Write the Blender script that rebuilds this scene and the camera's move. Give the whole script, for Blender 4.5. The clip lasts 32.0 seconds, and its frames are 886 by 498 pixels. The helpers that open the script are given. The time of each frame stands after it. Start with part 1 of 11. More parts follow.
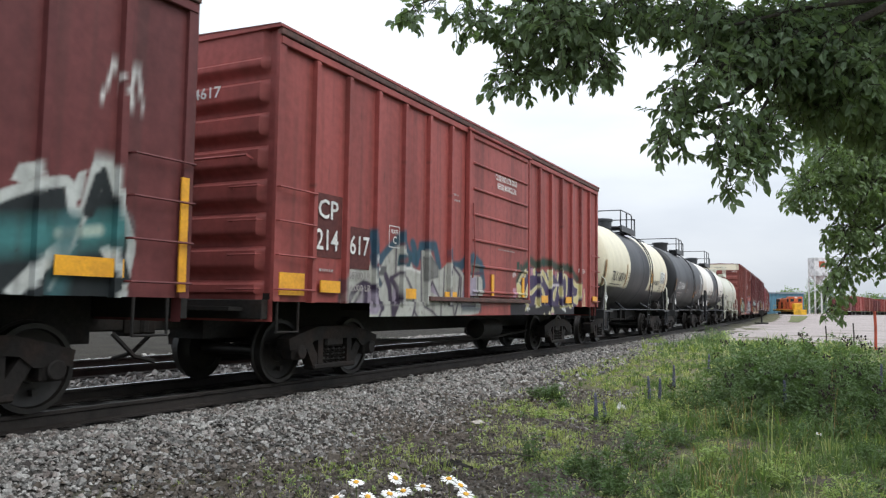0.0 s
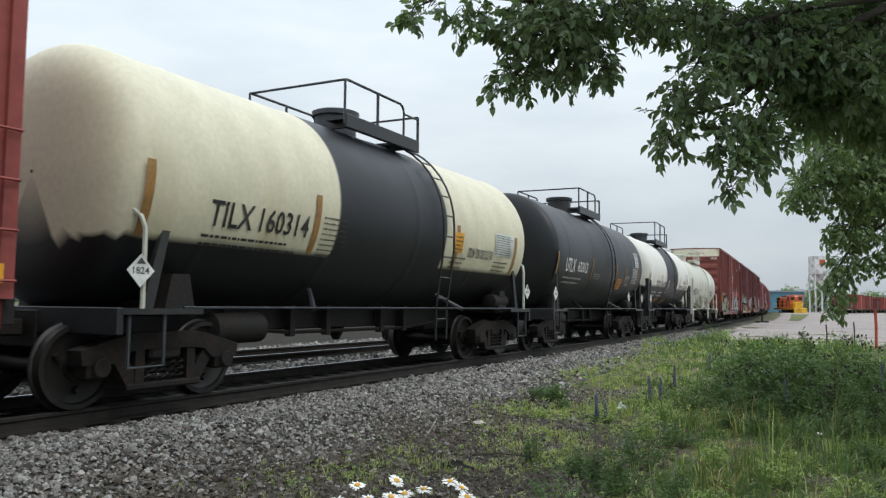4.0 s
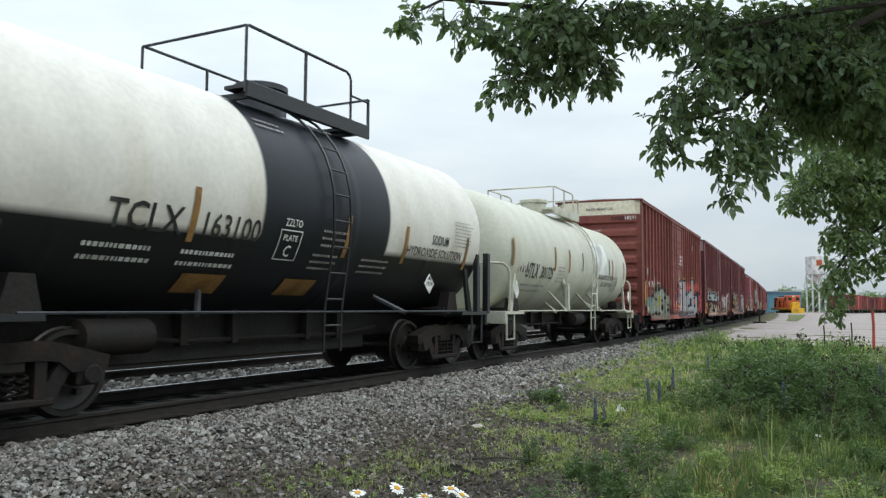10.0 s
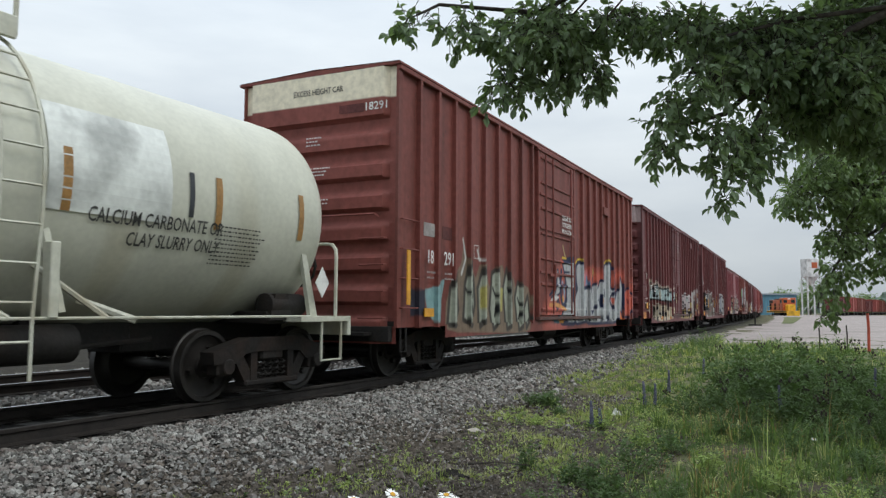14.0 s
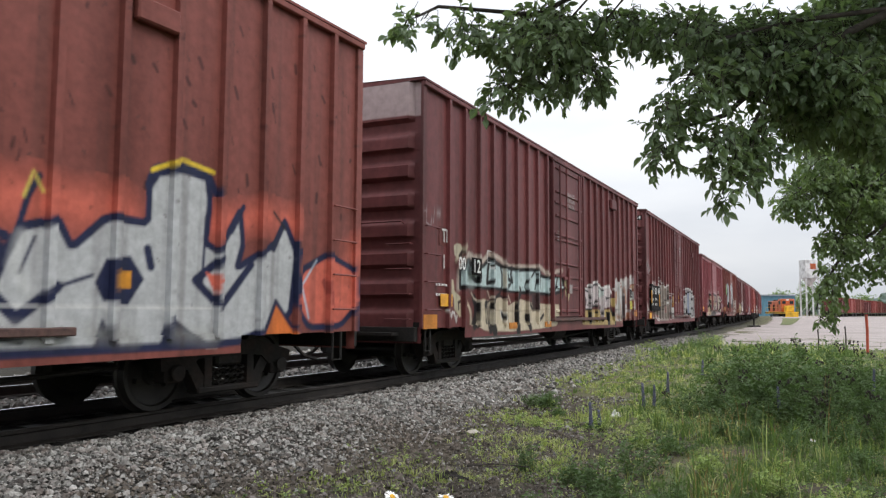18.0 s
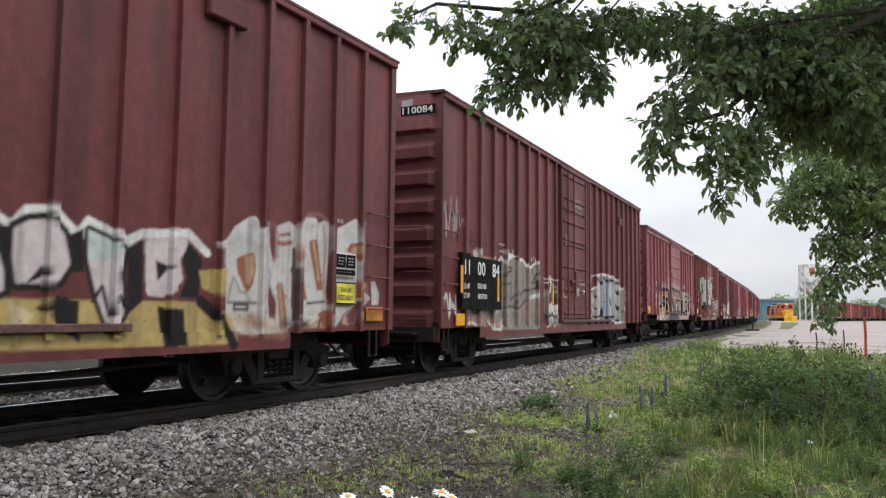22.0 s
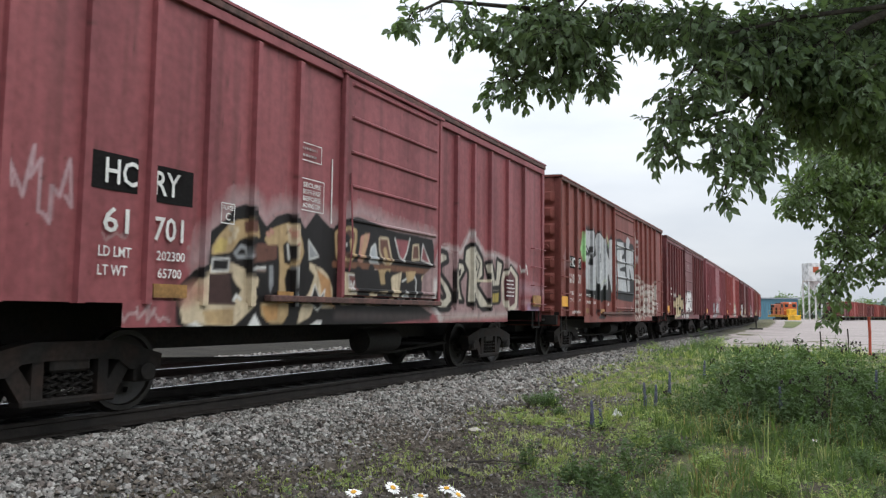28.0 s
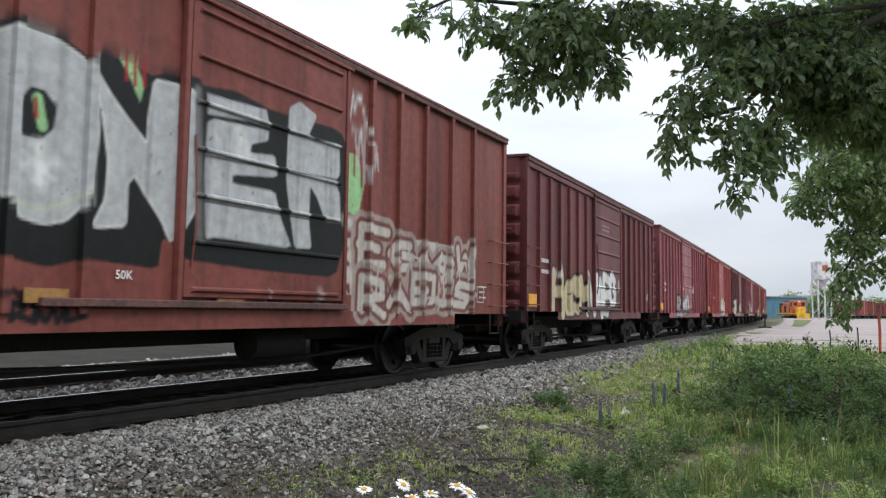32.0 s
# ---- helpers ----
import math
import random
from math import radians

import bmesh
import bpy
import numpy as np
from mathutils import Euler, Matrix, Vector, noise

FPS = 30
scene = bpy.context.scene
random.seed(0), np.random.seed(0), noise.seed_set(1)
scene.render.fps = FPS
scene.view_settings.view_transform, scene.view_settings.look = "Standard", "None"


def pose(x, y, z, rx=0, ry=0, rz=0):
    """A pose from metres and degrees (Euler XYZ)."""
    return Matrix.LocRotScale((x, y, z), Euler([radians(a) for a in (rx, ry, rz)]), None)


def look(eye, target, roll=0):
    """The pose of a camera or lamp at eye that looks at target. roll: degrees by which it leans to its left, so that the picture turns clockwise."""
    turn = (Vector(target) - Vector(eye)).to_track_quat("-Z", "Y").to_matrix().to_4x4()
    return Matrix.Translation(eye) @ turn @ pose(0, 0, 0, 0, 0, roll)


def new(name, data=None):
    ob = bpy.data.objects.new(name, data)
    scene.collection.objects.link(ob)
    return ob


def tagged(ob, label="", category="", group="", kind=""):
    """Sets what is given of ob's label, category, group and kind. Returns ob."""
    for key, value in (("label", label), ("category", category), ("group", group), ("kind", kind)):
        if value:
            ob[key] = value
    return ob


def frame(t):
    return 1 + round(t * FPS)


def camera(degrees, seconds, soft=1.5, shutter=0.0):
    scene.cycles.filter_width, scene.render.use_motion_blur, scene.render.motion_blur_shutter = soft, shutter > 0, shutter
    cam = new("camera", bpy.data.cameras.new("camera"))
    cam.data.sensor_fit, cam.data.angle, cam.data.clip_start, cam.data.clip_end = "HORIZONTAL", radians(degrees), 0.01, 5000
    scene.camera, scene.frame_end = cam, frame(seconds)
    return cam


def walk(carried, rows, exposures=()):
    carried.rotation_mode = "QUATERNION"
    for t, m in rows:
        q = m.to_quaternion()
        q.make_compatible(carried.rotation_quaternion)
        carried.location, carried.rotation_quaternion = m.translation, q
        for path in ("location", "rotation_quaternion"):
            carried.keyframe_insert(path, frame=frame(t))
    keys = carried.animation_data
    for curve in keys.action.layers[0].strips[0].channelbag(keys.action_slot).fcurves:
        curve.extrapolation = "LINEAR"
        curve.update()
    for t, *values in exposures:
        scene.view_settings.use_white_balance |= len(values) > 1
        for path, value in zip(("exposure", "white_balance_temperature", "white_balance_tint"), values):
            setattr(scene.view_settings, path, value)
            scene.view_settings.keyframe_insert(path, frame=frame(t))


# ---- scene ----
# The camera is held by hand beside a railway; x to its right, y ahead of it, z = 0 at the top of the rails.
cam = camera(59.83, 32.0, soft=1.3, shutter=0.12)
HELD = [  # seconds, sideways, height, turn to the left, tilt up, lean
    (0, 0.006, 1.099, 0.016, 4.197, 0.810),
    (0.5, 0.005, 1.096, 0.053, 4.282, 0.813),
    (1, 0.006, 1.106, 0.108, 4.231, 0.816),
    (1.5, 0.002, 1.109, 0.103, 4.141, 0.763),
    (2, -0.002, 1.109, 0.006, 4.135, 0.683),
    (2.5, -0.000, 1.115, -0.000, 4.136, 0.693),
    (3, -0.000, 1.111, 0.067, 4.169, 0.677),
    (3.5, 0.005, 1.114, 0.054, 4.150, 0.668),
    (5.5, -0.003, 1.114, -0.051, 4.094, 0.685),
    (6, -0.006, 1.124, -0.101, 4.027, 0.661),
    (6.5, -0.004, 1.126, -0.104, 4.034, 0.594),
    (7, -0.005, 1.133, -0.032, 4.062, 0.614),
    (7.5, -0.011, 1.131, -0.033, 4.077, 0.570),
    (8, -0.008, 1.135, -0.033, 4.079, 0.510),
    (8.5, -0.007, 1.138, -0.035, 4.092, 0.466),
    (9, -0.013, 1.141, -0.116, 4.130, 0.433),
    (9.5, -0.009, 1.142, -0.132, 4.192, 0.429),
    (10, -0.006, 1.140, -0.150, 4.247, 0.456),
    (10.5, -0.003, 1.141, -0.194, 4.246, 0.454),
    (11, -0.006, 1.144, -0.234, 4.242, 0.445),
    (11.5, -0.006, 1.138, -0.219, 4.278, 0.451),
    (12, -0.004, 1.133, -0.259, 4.272, 0.495),
    (12.5, -0.008, 1.139, -0.366, 4.191, 0.488),
    (13, -0.005, 1.145, -0.433, 4.227, 0.432),
    (13.5, -0.008, 1.155, -0.458, 4.324, 0.397),
    (14, -0.003, 1.154, -0.443, 4.475, 0.347),
    (14.5, -0.004, 1.157, -0.450, 4.546, 0.303),
    (16.5, -0.005, 1.156, -0.450, 4.510, 0.322),
    (17, -0.003, 1.157, -0.445, 4.567, 0.331),
    (17.5, -0.010, 1.154, -0.498, 4.603, 0.316),
    (18, -0.006, 1.157, -0.532, 4.573, 0.313),
    (18.5, -0.000, 1.143, -0.483, 4.641, 0.374),
    (19, 0.001, 1.137, -0.517, 4.753, 0.384),
    (19.5, 0.009, 1.136, -0.542, 4.822, 0.361),
    (20, 0.005, 1.144, -0.577, 4.738, 0.402),
    (20.5, 0.006, 1.136, -0.622, 4.745, 0.389),
    (21, 0.004, 1.128, -0.623, 4.791, 0.524),
    (21.5, 0.005, 1.122, -0.613, 4.812, 0.583),
    (22, 0.008, 1.120, -0.584, 4.773, 0.601),
    (22.5, 0.005, 1.122, -0.557, 4.710, 0.617),
    (23, 0.008, 1.121, -0.500, 4.720, 0.656),
    (23.5, 0.010, 1.119, -0.447, 4.730, 0.679),
    (24, 0.008, 1.114, -0.428, 4.727, 0.656),
    (24.5, 0.003, 1.119, -0.448, 4.622, 0.591),
    (25, 0.001, 1.114, -0.420, 4.545, 0.610),
    (25.5, 0.005, 1.112, -0.440, 4.558, 0.645),
    (27.5, 0.002, 1.116, -0.454, 4.697, 0.624),
    (28, -0.005, 1.112, -0.352, 4.653, 0.694),
    (28.5, 0.003, 1.110, -0.295, 4.579, 0.658),
    (29, 0.000, 1.113, -0.260, 4.482, 0.655),
    (29.5, -0.009, 1.107, -0.165, 4.430, 0.764),
    (30, -0.009, 1.103, -0.089, 4.335, 0.865),
    (30.5, -0.010, 1.098, -0.052, 4.185, 0.829),
    (31, -0.017, 1.104, -0.037, 4.100, 0.820),
    (31.5, -0.016, 1.104, 0.089, 4.264, 0.787),
    (32, -0.019, 1.108, 0.201, 4.505, 0.751),
]
walk(cam, [(t, pose(x, 0, z, 90 + tilt, 0, turn) @ pose(0, 0, 0, 0, 0, lean)) for t, x, z, turn, tilt, lean in HELD],
     exposures=[(0, 0.74, 6330, 9), (2.2, 0.74, 6290, 7), (3, 0.36, 6260, 6), (6, 0.5, 6250, 3), (9.5, 0.5, 6230, 3), (12, 0.5, 6250, 4), (13, 0.33, 6260, 4), (14.5, 0.34, 6380, 7),
                (17, 0.7, 6560, 10), (24, 0.76, 6610, 11), (25, 0.56, 6600, 11), (28, 0.65, 6380, 9), (30, 0.58, 6330, 9), (31, 0.72, 6310, 9), (32, 0.66, 6300, 9)])

# ---------------------------------------------------------------- light: overcast summer day
world = bpy.data.worlds.new("overcast_sky")
scene.world = world
world.use_nodes = True
wn, wl = world.node_tree.nodes, world.node_tree.links
wn.clear()
w_out, w_bg = wn.new("ShaderNodeOutputWorld"), wn.new("ShaderNodeBackground")
w_sky, w_mix, w_hsv = wn.new("ShaderNodeTexSky"), wn.new("ShaderNodeMix"), wn.new("ShaderNodeHueSaturation")
w_sky.sky_type, w_sky.sun_disc = "NISHITA", False
w_sky.sun_elevation, w_sky.sun_rotation = radians(52), radians(120)
w_sky.air_density, w_sky.dust_density = 1.0, 3.0
w_co, w_map, w_noise, w_ramp = wn.new("ShaderNodeTexCoord"), wn.new("ShaderNodeMapping"), wn.new("ShaderNodeTexNoise"), wn.new("ShaderNodeValToRGB")
w_map.inputs["Scale"].default_value = (1.0, 1.0, 4.0)
w_noise.inputs["Scale"].default_value, w_noise.inputs["Detail"].default_value = 2.2, 6
w_ramp.color_ramp.elements[0].position, w_ramp.color_ramp.elements[0].color = 0.3, (6.1, 6.6, 7.4, 1)
w_ramp.color_ramp.elements[1].position, w_ramp.color_ramp.elements[1].color = 0.7, (9.0, 9.3, 9.7, 1)
w_hsv.inputs["Saturation"].default_value = 0.35
w_mix.data_type, w_mix.inputs[0].default_value = "RGBA", 0.88
w_bg.inputs["Strength"].default_value = 0.1
wl.new(w_co.outputs["Generated"], w_map.inputs["Vector"])
wl.new(w_map.outputs[0], w_noise.inputs["Vector"])
wl.new(w_noise.outputs["Fac"], w_ramp.inputs[0])
wl.new(w_sky.outputs[0], w_hsv.inputs["Color"])
wl.new(w_hsv.outputs[0], w_mix.inputs[6])
wl.new(w_ramp.outputs[0], w_mix.inputs[7])
# an overcast sky is brighter overhead than at the horizon
w_sep, w_up, w_mul = wn.new("ShaderNodeSeparateXYZ"), wn.new("ShaderNodeMapRange"), wn.new("ShaderNodeVectorMath")
w_up.inputs["From Min"].default_value, w_up.inputs["From Max"].default_value = 0.0, 1.0
w_up.inputs["To Min"].default_value, w_up.inputs["To Max"].default_value = 0.55, 1.75
w_mul.operation = "MULTIPLY"
wl.new(w_co.outputs["Generated"], w_sep.inputs[0])
wl.new(w_sep.outputs["Z"], w_up.inputs["Value"])
wl.new(w_mix.outputs[2], w_mul.inputs[0])
wl.new(w_up.outputs[0], w_mul.inputs[1])
wl.new(w_mul.outputs[0], w_bg.inputs[0])
wl.new(w_bg.outputs[0], w_out.inputs[0])
sun = new("sun", bpy.data.lights.new("sun", "SUN"))
sun.data.energy, sun.data.angle, sun.data.color = 0.7, radians(25), (1.0, 0.96, 0.9)
sun.matrix_world = look((30, -10, 45), (0, 10, 0))


# ---------------------------------------------------------------- small tools
class Mesh:
    """Gathers plain faces for one mesh."""

    def __init__(self):
        self.v, self.f = [], []

    def add(self, verts, faces):
        n = len(self.v)
        self.v += [tuple(p) for p in verts]
        self.f += [tuple(i + n for i in f) for f in faces]
        return self

    def box(self, x0, x1, y0, y1, z0, z1, c=0.0):
        if c <= 0:
            return self.add([(x, y, z) for x in (x0, x1) for y in (y0, y1) for z in (z0, z1)],
                            [(0, 1, 3, 2), (4, 6, 7, 5), (0, 4, 5, 1), (2, 3, 7, 6), (0, 2, 6, 4), (1, 5, 7, 3)])
        lo, hi, vs, at = (x0, y0, z0), (x1, y1, z1), [], {}
        for i in range(8):
            s = (i >> 2 & 1, i >> 1 & 1, i & 1)
            for a in range(3):
                at[i, a] = len(vs)
                vs.append([(hi[k] if s[k] else lo[k]) + (0 if k == a else (-c if s[k] else c)) for k in range(3)])
        fs = []
        for a in range(3):
            b, d = (a + 1) % 3, (a + 2) % 3
            for side in (0, 1):
                q = [(side << (2 - a)) | (u << (2 - b)) | (w << (2 - d)) for u, w in ((0, 0), (1, 0), (1, 1), (0, 1))]
                q = [at[i, a] for i in q]
                fs.append(q if side else q[::-1])
            for u in (0, 1):
                for w in (0, 1):
                    i, j = (u << (2 - b)) | (w << (2 - d)), (1 << (2 - a)) | (u << (2 - b)) | (w << (2 - d))
                    q = [at[i, b], at[j, b], at[j, d], at[i, d]]
                    fs.append(q if u == w else q[::-1])
        for i in range(8):
            q = [at[i, 0], at[i, 1], at[i, 2]]
            fs.append(q if bin(i).count("1") % 2 else q[::-1])
        return self.add(vs, fs)

    def tube(self, pts, r, n=6, caps=True, r2=None):
        pts = [Vector(p) for p in pts]
        vs, fs = [], []
        for k, p in enumerate(pts):
            ahead = (pts[min(k + 1, len(pts) - 1)] - pts[max(k - 1, 0)]).normalized()
            a = ahead.orthogonal().normalized() if k == 0 else (a - ahead * a.dot(ahead)).normalized()
            b = ahead.cross(a)
            rr = r if r2 is None else r + (r2 - r) * k / (len(pts) - 1)
            vs += [p + rr * (math.cos(2 * math.pi * j / n) * a + math.sin(2 * math.pi * j / n) * b) for j in range(n)]
            if k:
                fs += [((k - 1) * n + j, (k - 1) * n + (j + 1) % n, k * n + (j + 1) % n, k * n + j) for j in range(n)]
        if caps:
            fs += [tuple(range(n))[::-1], tuple(range((len(pts) - 1) * n, len(pts) * n))]
        return self.add(vs, fs)

    def lathe(self, prof, n=24, axis="y", at=(0, 0, 0)):
        """Turns (along, radius) pairs about an axis."""
        vs, fs = [], []
        for k, (h, r) in enumerate(prof):
            for j in range(n):
                c, s = r * math.cos(2 * math.pi * j / n), r * math.sin(2 * math.pi * j / n)
                p = {"y": (c, h, s), "x": (h, s, c), "z": (c, s, h)}[axis]
                vs.append((p[0] + at[0], p[1] + at[1], p[2] + at[2]))
            if k:
                fs += [((k - 1) * n + j, k * n + j, k * n + (j + 1) % n, (k - 1) * n + (j + 1) % n) for j in range(n)]
        fs += [tuple(range(n)), tuple(range((len(prof) - 1) * n, len(prof) * n))[::-1]]
        return self.add(vs, fs)

    def plate(self, outline, y0, y1):
        """Extrudes an outline of (x, z) pairs from y0 to y1."""
        n = len(outline)
        return self.add([(x, y0, z) for x, z in outline] + [(x, y1, z) for x, z in outline],
                        [tuple(range(n)), tuple(range(n, 2 * n))[::-1]] + [(i, i + n, (i + 1) % n + n, (i + 1) % n) for i in range(n)])

    def mesh(self, name, mats, smooth=0):
        me = bpy.data.meshes.new(name)
        me.from_pydata(self.v, [], self.f)
        for m in mats if isinstance(mats, (list, tuple)) else [mats]:
            me.materials.append(m)
            if m is not None and m.get("painted") and "paint" not in me.color_attributes:
                bare = me.color_attributes.new("paint", "FLOAT_COLOR", "POINT")
                bare.data.foreach_set("color", np.zeros(4 * len(me.vertices), np.float32))
        if smooth:
            me.polygons.foreach_set("use_smooth", [True] * len(me.polygons))
            me.set_sharp_from_angle(angle=radians(smooth))
        return me


def part(name, m, material, parent, label="", smooth=0):
    """One mesh object under a thing or under a part."""
    ob = new(name, m if isinstance(m, bpy.types.Mesh) else m.mesh(name, material, smooth))
    ob.parent = parent
    return tagged(ob, label)


def thing(name, label, category, group="", kind="", m=None, material=None, smooth=0):
    ob = new(name, None if m is None else m.mesh(name, material, smooth))
    return tagged(ob, label, category, group, kind)


def grid_mesh(name, us, vs, place, material, colours=None, smooth=0):
    """A sheet over us x vs; place gives points, colours gives paint, both from flat arrays."""
    u, v = np.meshgrid(us, vs, indexing="ij")
    n, k = u.shape
    pts = np.stack(place(u.ravel(), v.ravel()), 1)
    i = (np.arange(n - 1)[:, None] * k + np.arange(k - 1)).ravel()
    faces = np.stack([i, i + k, i + k + 1, i + 1], 1)
    me = bpy.data.meshes.new(name)
    me.from_pydata(pts.tolist(), [], faces.tolist())
    me.materials.append(material)
    if colours is not None:
        a = me.color_attributes.new("paint", "FLOAT_COLOR", "POINT")
        a.data.foreach_set("color", colours(u.ravel(), v.ravel()).astype(np.float32).ravel())
    if smooth:
        me.polygons.foreach_set("use_smooth", [True] * len(me.polygons))
        me.set_sharp_from_angle(angle=radians(smooth))
    return me


# ---------------------------------------------------------------- materials
def surface(name, base, rough=0.6, metal=0.0, var=0.25, scale=2.0, fine=30.0, bump=0.15, stretch=(1, 1, 1), second=None, amount=0.5,
            painted=False, random=0.0, gloss=None, island=0.0):
    """A worn surface: base colour, a second colour in patches, grain, relief, and paint from the mesh where painted."""
    m = bpy.data.materials.new(name)
    m.use_nodes = True
    n, l = m.node_tree.nodes, m.node_tree.links
    b = n["Principled BSDF"]
    co, mp = n.new("ShaderNodeTexCoord"), n.new("ShaderNodeMapping")
    mp.inputs["Scale"].default_value = stretch
    l.new(co.outputs["Object"], mp.inputs["Vector"])
    big, small = n.new("ShaderNodeTexNoise"), n.new("ShaderNodeTexNoise")
    for t, s, det in ((big, scale, 5), (small, fine, 3)):
        t.inputs["Scale"].default_value, t.inputs["Detail"].default_value = s, det
        l.new(mp.outputs[0] if t is big else co.outputs["Object"], t.inputs["Vector"])
    colour = n.new("ShaderNodeMix")
    colour.data_type = "RGBA"
    colour.inputs[6].default_value = (*base, 1)
    colour.inputs[7].default_value = (*(second or tuple(c * 0.55 for c in base)), 1)
    ramp = n.new("ShaderNodeMapRange")
    ramp.inputs["From Min"].default_value, ramp.inputs["From Max"].default_value = 0.62 - 0.35 * amount, 0.78 - 0.2 * amount
    l.new(big.outputs["Fac"], ramp.inputs["Value"])
    l.new(ramp.outputs[0], colour.inputs[0])
    top = colour.outputs[2]
    if painted:
        m["painted"] = 1
        at, over = n.new("ShaderNodeAttribute"), n.new("ShaderNodeMix")
        at.attribute_name, over.data_type = "paint", "RGBA"
        l.new(at.outputs["Alpha"], over.inputs[0])
        l.new(top, over.inputs[6])
        l.new(at.outputs["Color"], over.inputs[7])
        top = over.outputs[2]
    grain = n.new("ShaderNodeMapRange")
    grain.inputs["To Min"].default_value, grain.inputs["To Max"].default_value = 1 - var, 1 + var
    grain.inputs["From Min"].default_value, grain.inputs["From Max"].default_value = 0.3, 0.7
    l.new(small.outputs["Fac"], grain.inputs["Value"])
    mult = n.new("ShaderNodeVectorMath")
    mult.operation = "MULTIPLY"
    l.new(top, mult.inputs[0])
    l.new(grain.outputs[0], mult.inputs[1])
    top = mult.outputs[0]
    if random or island:
        inf, rr, mul2 = n.new("ShaderNodeNewGeometry" if island else "ShaderNodeObjectInfo"), n.new("ShaderNodeMapRange"), n.new("ShaderNodeVectorMath")
        mul2.operation = "MULTIPLY"
        k = island or random
        rr.inputs["To Min"].default_value, rr.inputs["To Max"].default_value = 1 - k, 1 + k
        l.new(inf.outputs["Random Per Island" if island else "Random"], rr.inputs["Value"])
        l.new(top, mul2.inputs[0])
        l.new(rr.outputs[0], mul2.inputs[1])
        top = mul2.outputs[0]
    l.new(top, b.inputs["Base Color"])
    b.inputs["Metallic"].default_value = metal
    rg = n.new("ShaderNodeMapRange")
    rg.inputs["To Min"].default_value, rg.inputs["To Max"].default_value = max(rough - 0.12, 0.05), min(rough + 0.12, 1)
    l.new(big.outputs["Fac"], rg.inputs["Value"])
    l.new(rg.outputs[0], b.inputs["Roughness"])
    if gloss is not None:
        b.inputs["Specular IOR Level"].default_value = gloss
    if bump:
        bp = n.new("ShaderNodeBump")
        bp.inputs["Strength"].default_value, bp.inputs["Distance"].default_value = bump, 0.02
        l.new(small.outputs["Fac"], bp.inputs["Height"])
        l.new(bp.outputs[0], b.inputs["Normal"])
    return m


def leaf_material(name, base, second, through_light=0.35, rough=0.5):
    m = surface(name, base, rough, 0, 0.2, 1.2, 25, 0, second=second, amount=0.6, island=0.35)
    n, l = m.node_tree.nodes, m.node_tree.links
    b, out = n["Principled BSDF"], n["Material Output"]
    tr, mix = n.new("ShaderNodeBsdfTranslucent"), n.new("ShaderNodeMixShader")
    tr.inputs["Color"].default_value = (base[0] * 1.6, base[1] * 1.7, base[2] * 0.8, 1)
    mix.inputs[0].default_value = through_light
    l.new(b.outputs[0], mix.inputs[1])
    l.new(tr.outputs[0], mix.inputs[2])
    l.new(mix.outputs[0], out.inputs["Surface"])
    return m


OXIDE = surface("oxide_red_paint", (0.31, 0.076, 0.068), 0.5, 0, 0.12, 1.2, 9, 0.06, (1, 1, 0.2), (0.21, 0.055, 0.05), 0.5, painted=True, gloss=0.22)
OXIDE_B = surface("faded_red_paint", (0.255, 0.079, 0.086), 0.5, 0, 0.14, 1.2, 9, 0.08, (1, 1, 0.2), (0.18, 0.056, 0.062), 0.5, painted=True, gloss=0.22)
MAROON = surface("maroon_paint", (0.145, 0.043, 0.043), 0.5, 0, 0.14, 1.0, 8, 0.06, (1, 1, 0.2), (0.09, 0.029, 0.03), 0.5, painted=True, gloss=0.22)
RUSTRED = surface("rusty_brown_red_paint", (0.2, 0.062, 0.051), 0.55, 0, 0.14, 1.5, 10, 0.08, (1, 1, 0.2), (0.14, 0.042, 0.034), 0.5, painted=True, gloss=0.22)
TANKPAINT = surface("tank_paint", (0.5, 0.5, 0.45), 0.42, 0, 0.06, 1.0, 14, 0.03, (1, 1, 0.4), painted=True, gloss=0.32)
PALEPATCH = surface("pale_repainted_patch", (.68, .7, .67), .5, 0, .08, 2, 14, .03)
TANKBLACK = surface("black_tank_paint", (0.016, 0.017, 0.019), 0.42, 0, 0.2, 1.0, 12, 0.05, (1, 1, 0.3), (0.03, 0.029, 0.028), 0.4)
CREAMSTEEL = surface("cream_steel", (0.5, 0.5, 0.42), 0.5, 0, 0.12, 2, 16, 0.05, (1, 1, 1), (0.33, 0.3, 0.22), 0.4)
GREYSTEEL = surface("grey_steel", (0.042, 0.046, 0.053), 0.5, 0.1, 0.12, 2, 16, 0.05)
IRON = surface("oily_black_iron", (0.017, 0.0155, 0.0145), 0.7, 0, 0.3, 3, 25, 0.2, second=(0.024, 0.018, 0.015), amount=0.4, gloss=0.25)
BOGIE = surface("dusty_cast_iron", (0.014, 0.012, 0.011), 0.75, 0, 0.3, 3, 22, 0.2, second=(0.028, 0.018, 0.014), amount=0.5, gloss=0.25)
TREAD = surface("worn_wheel_steel", (0.02, 0.017, 0.015), 0.5, 0.2, 0.2, 4, 30, 0.1)
SHINE = surface("polished_steel", (0.55, 0.55, 0.56), 0.25, 1.0, 0.1, 4, 40, 0.05)
RAILRUST = surface("rail_rust", (0.02, 0.015, 0.012), 0.7, 0.1, 0.25, 5, 40, 0.2)
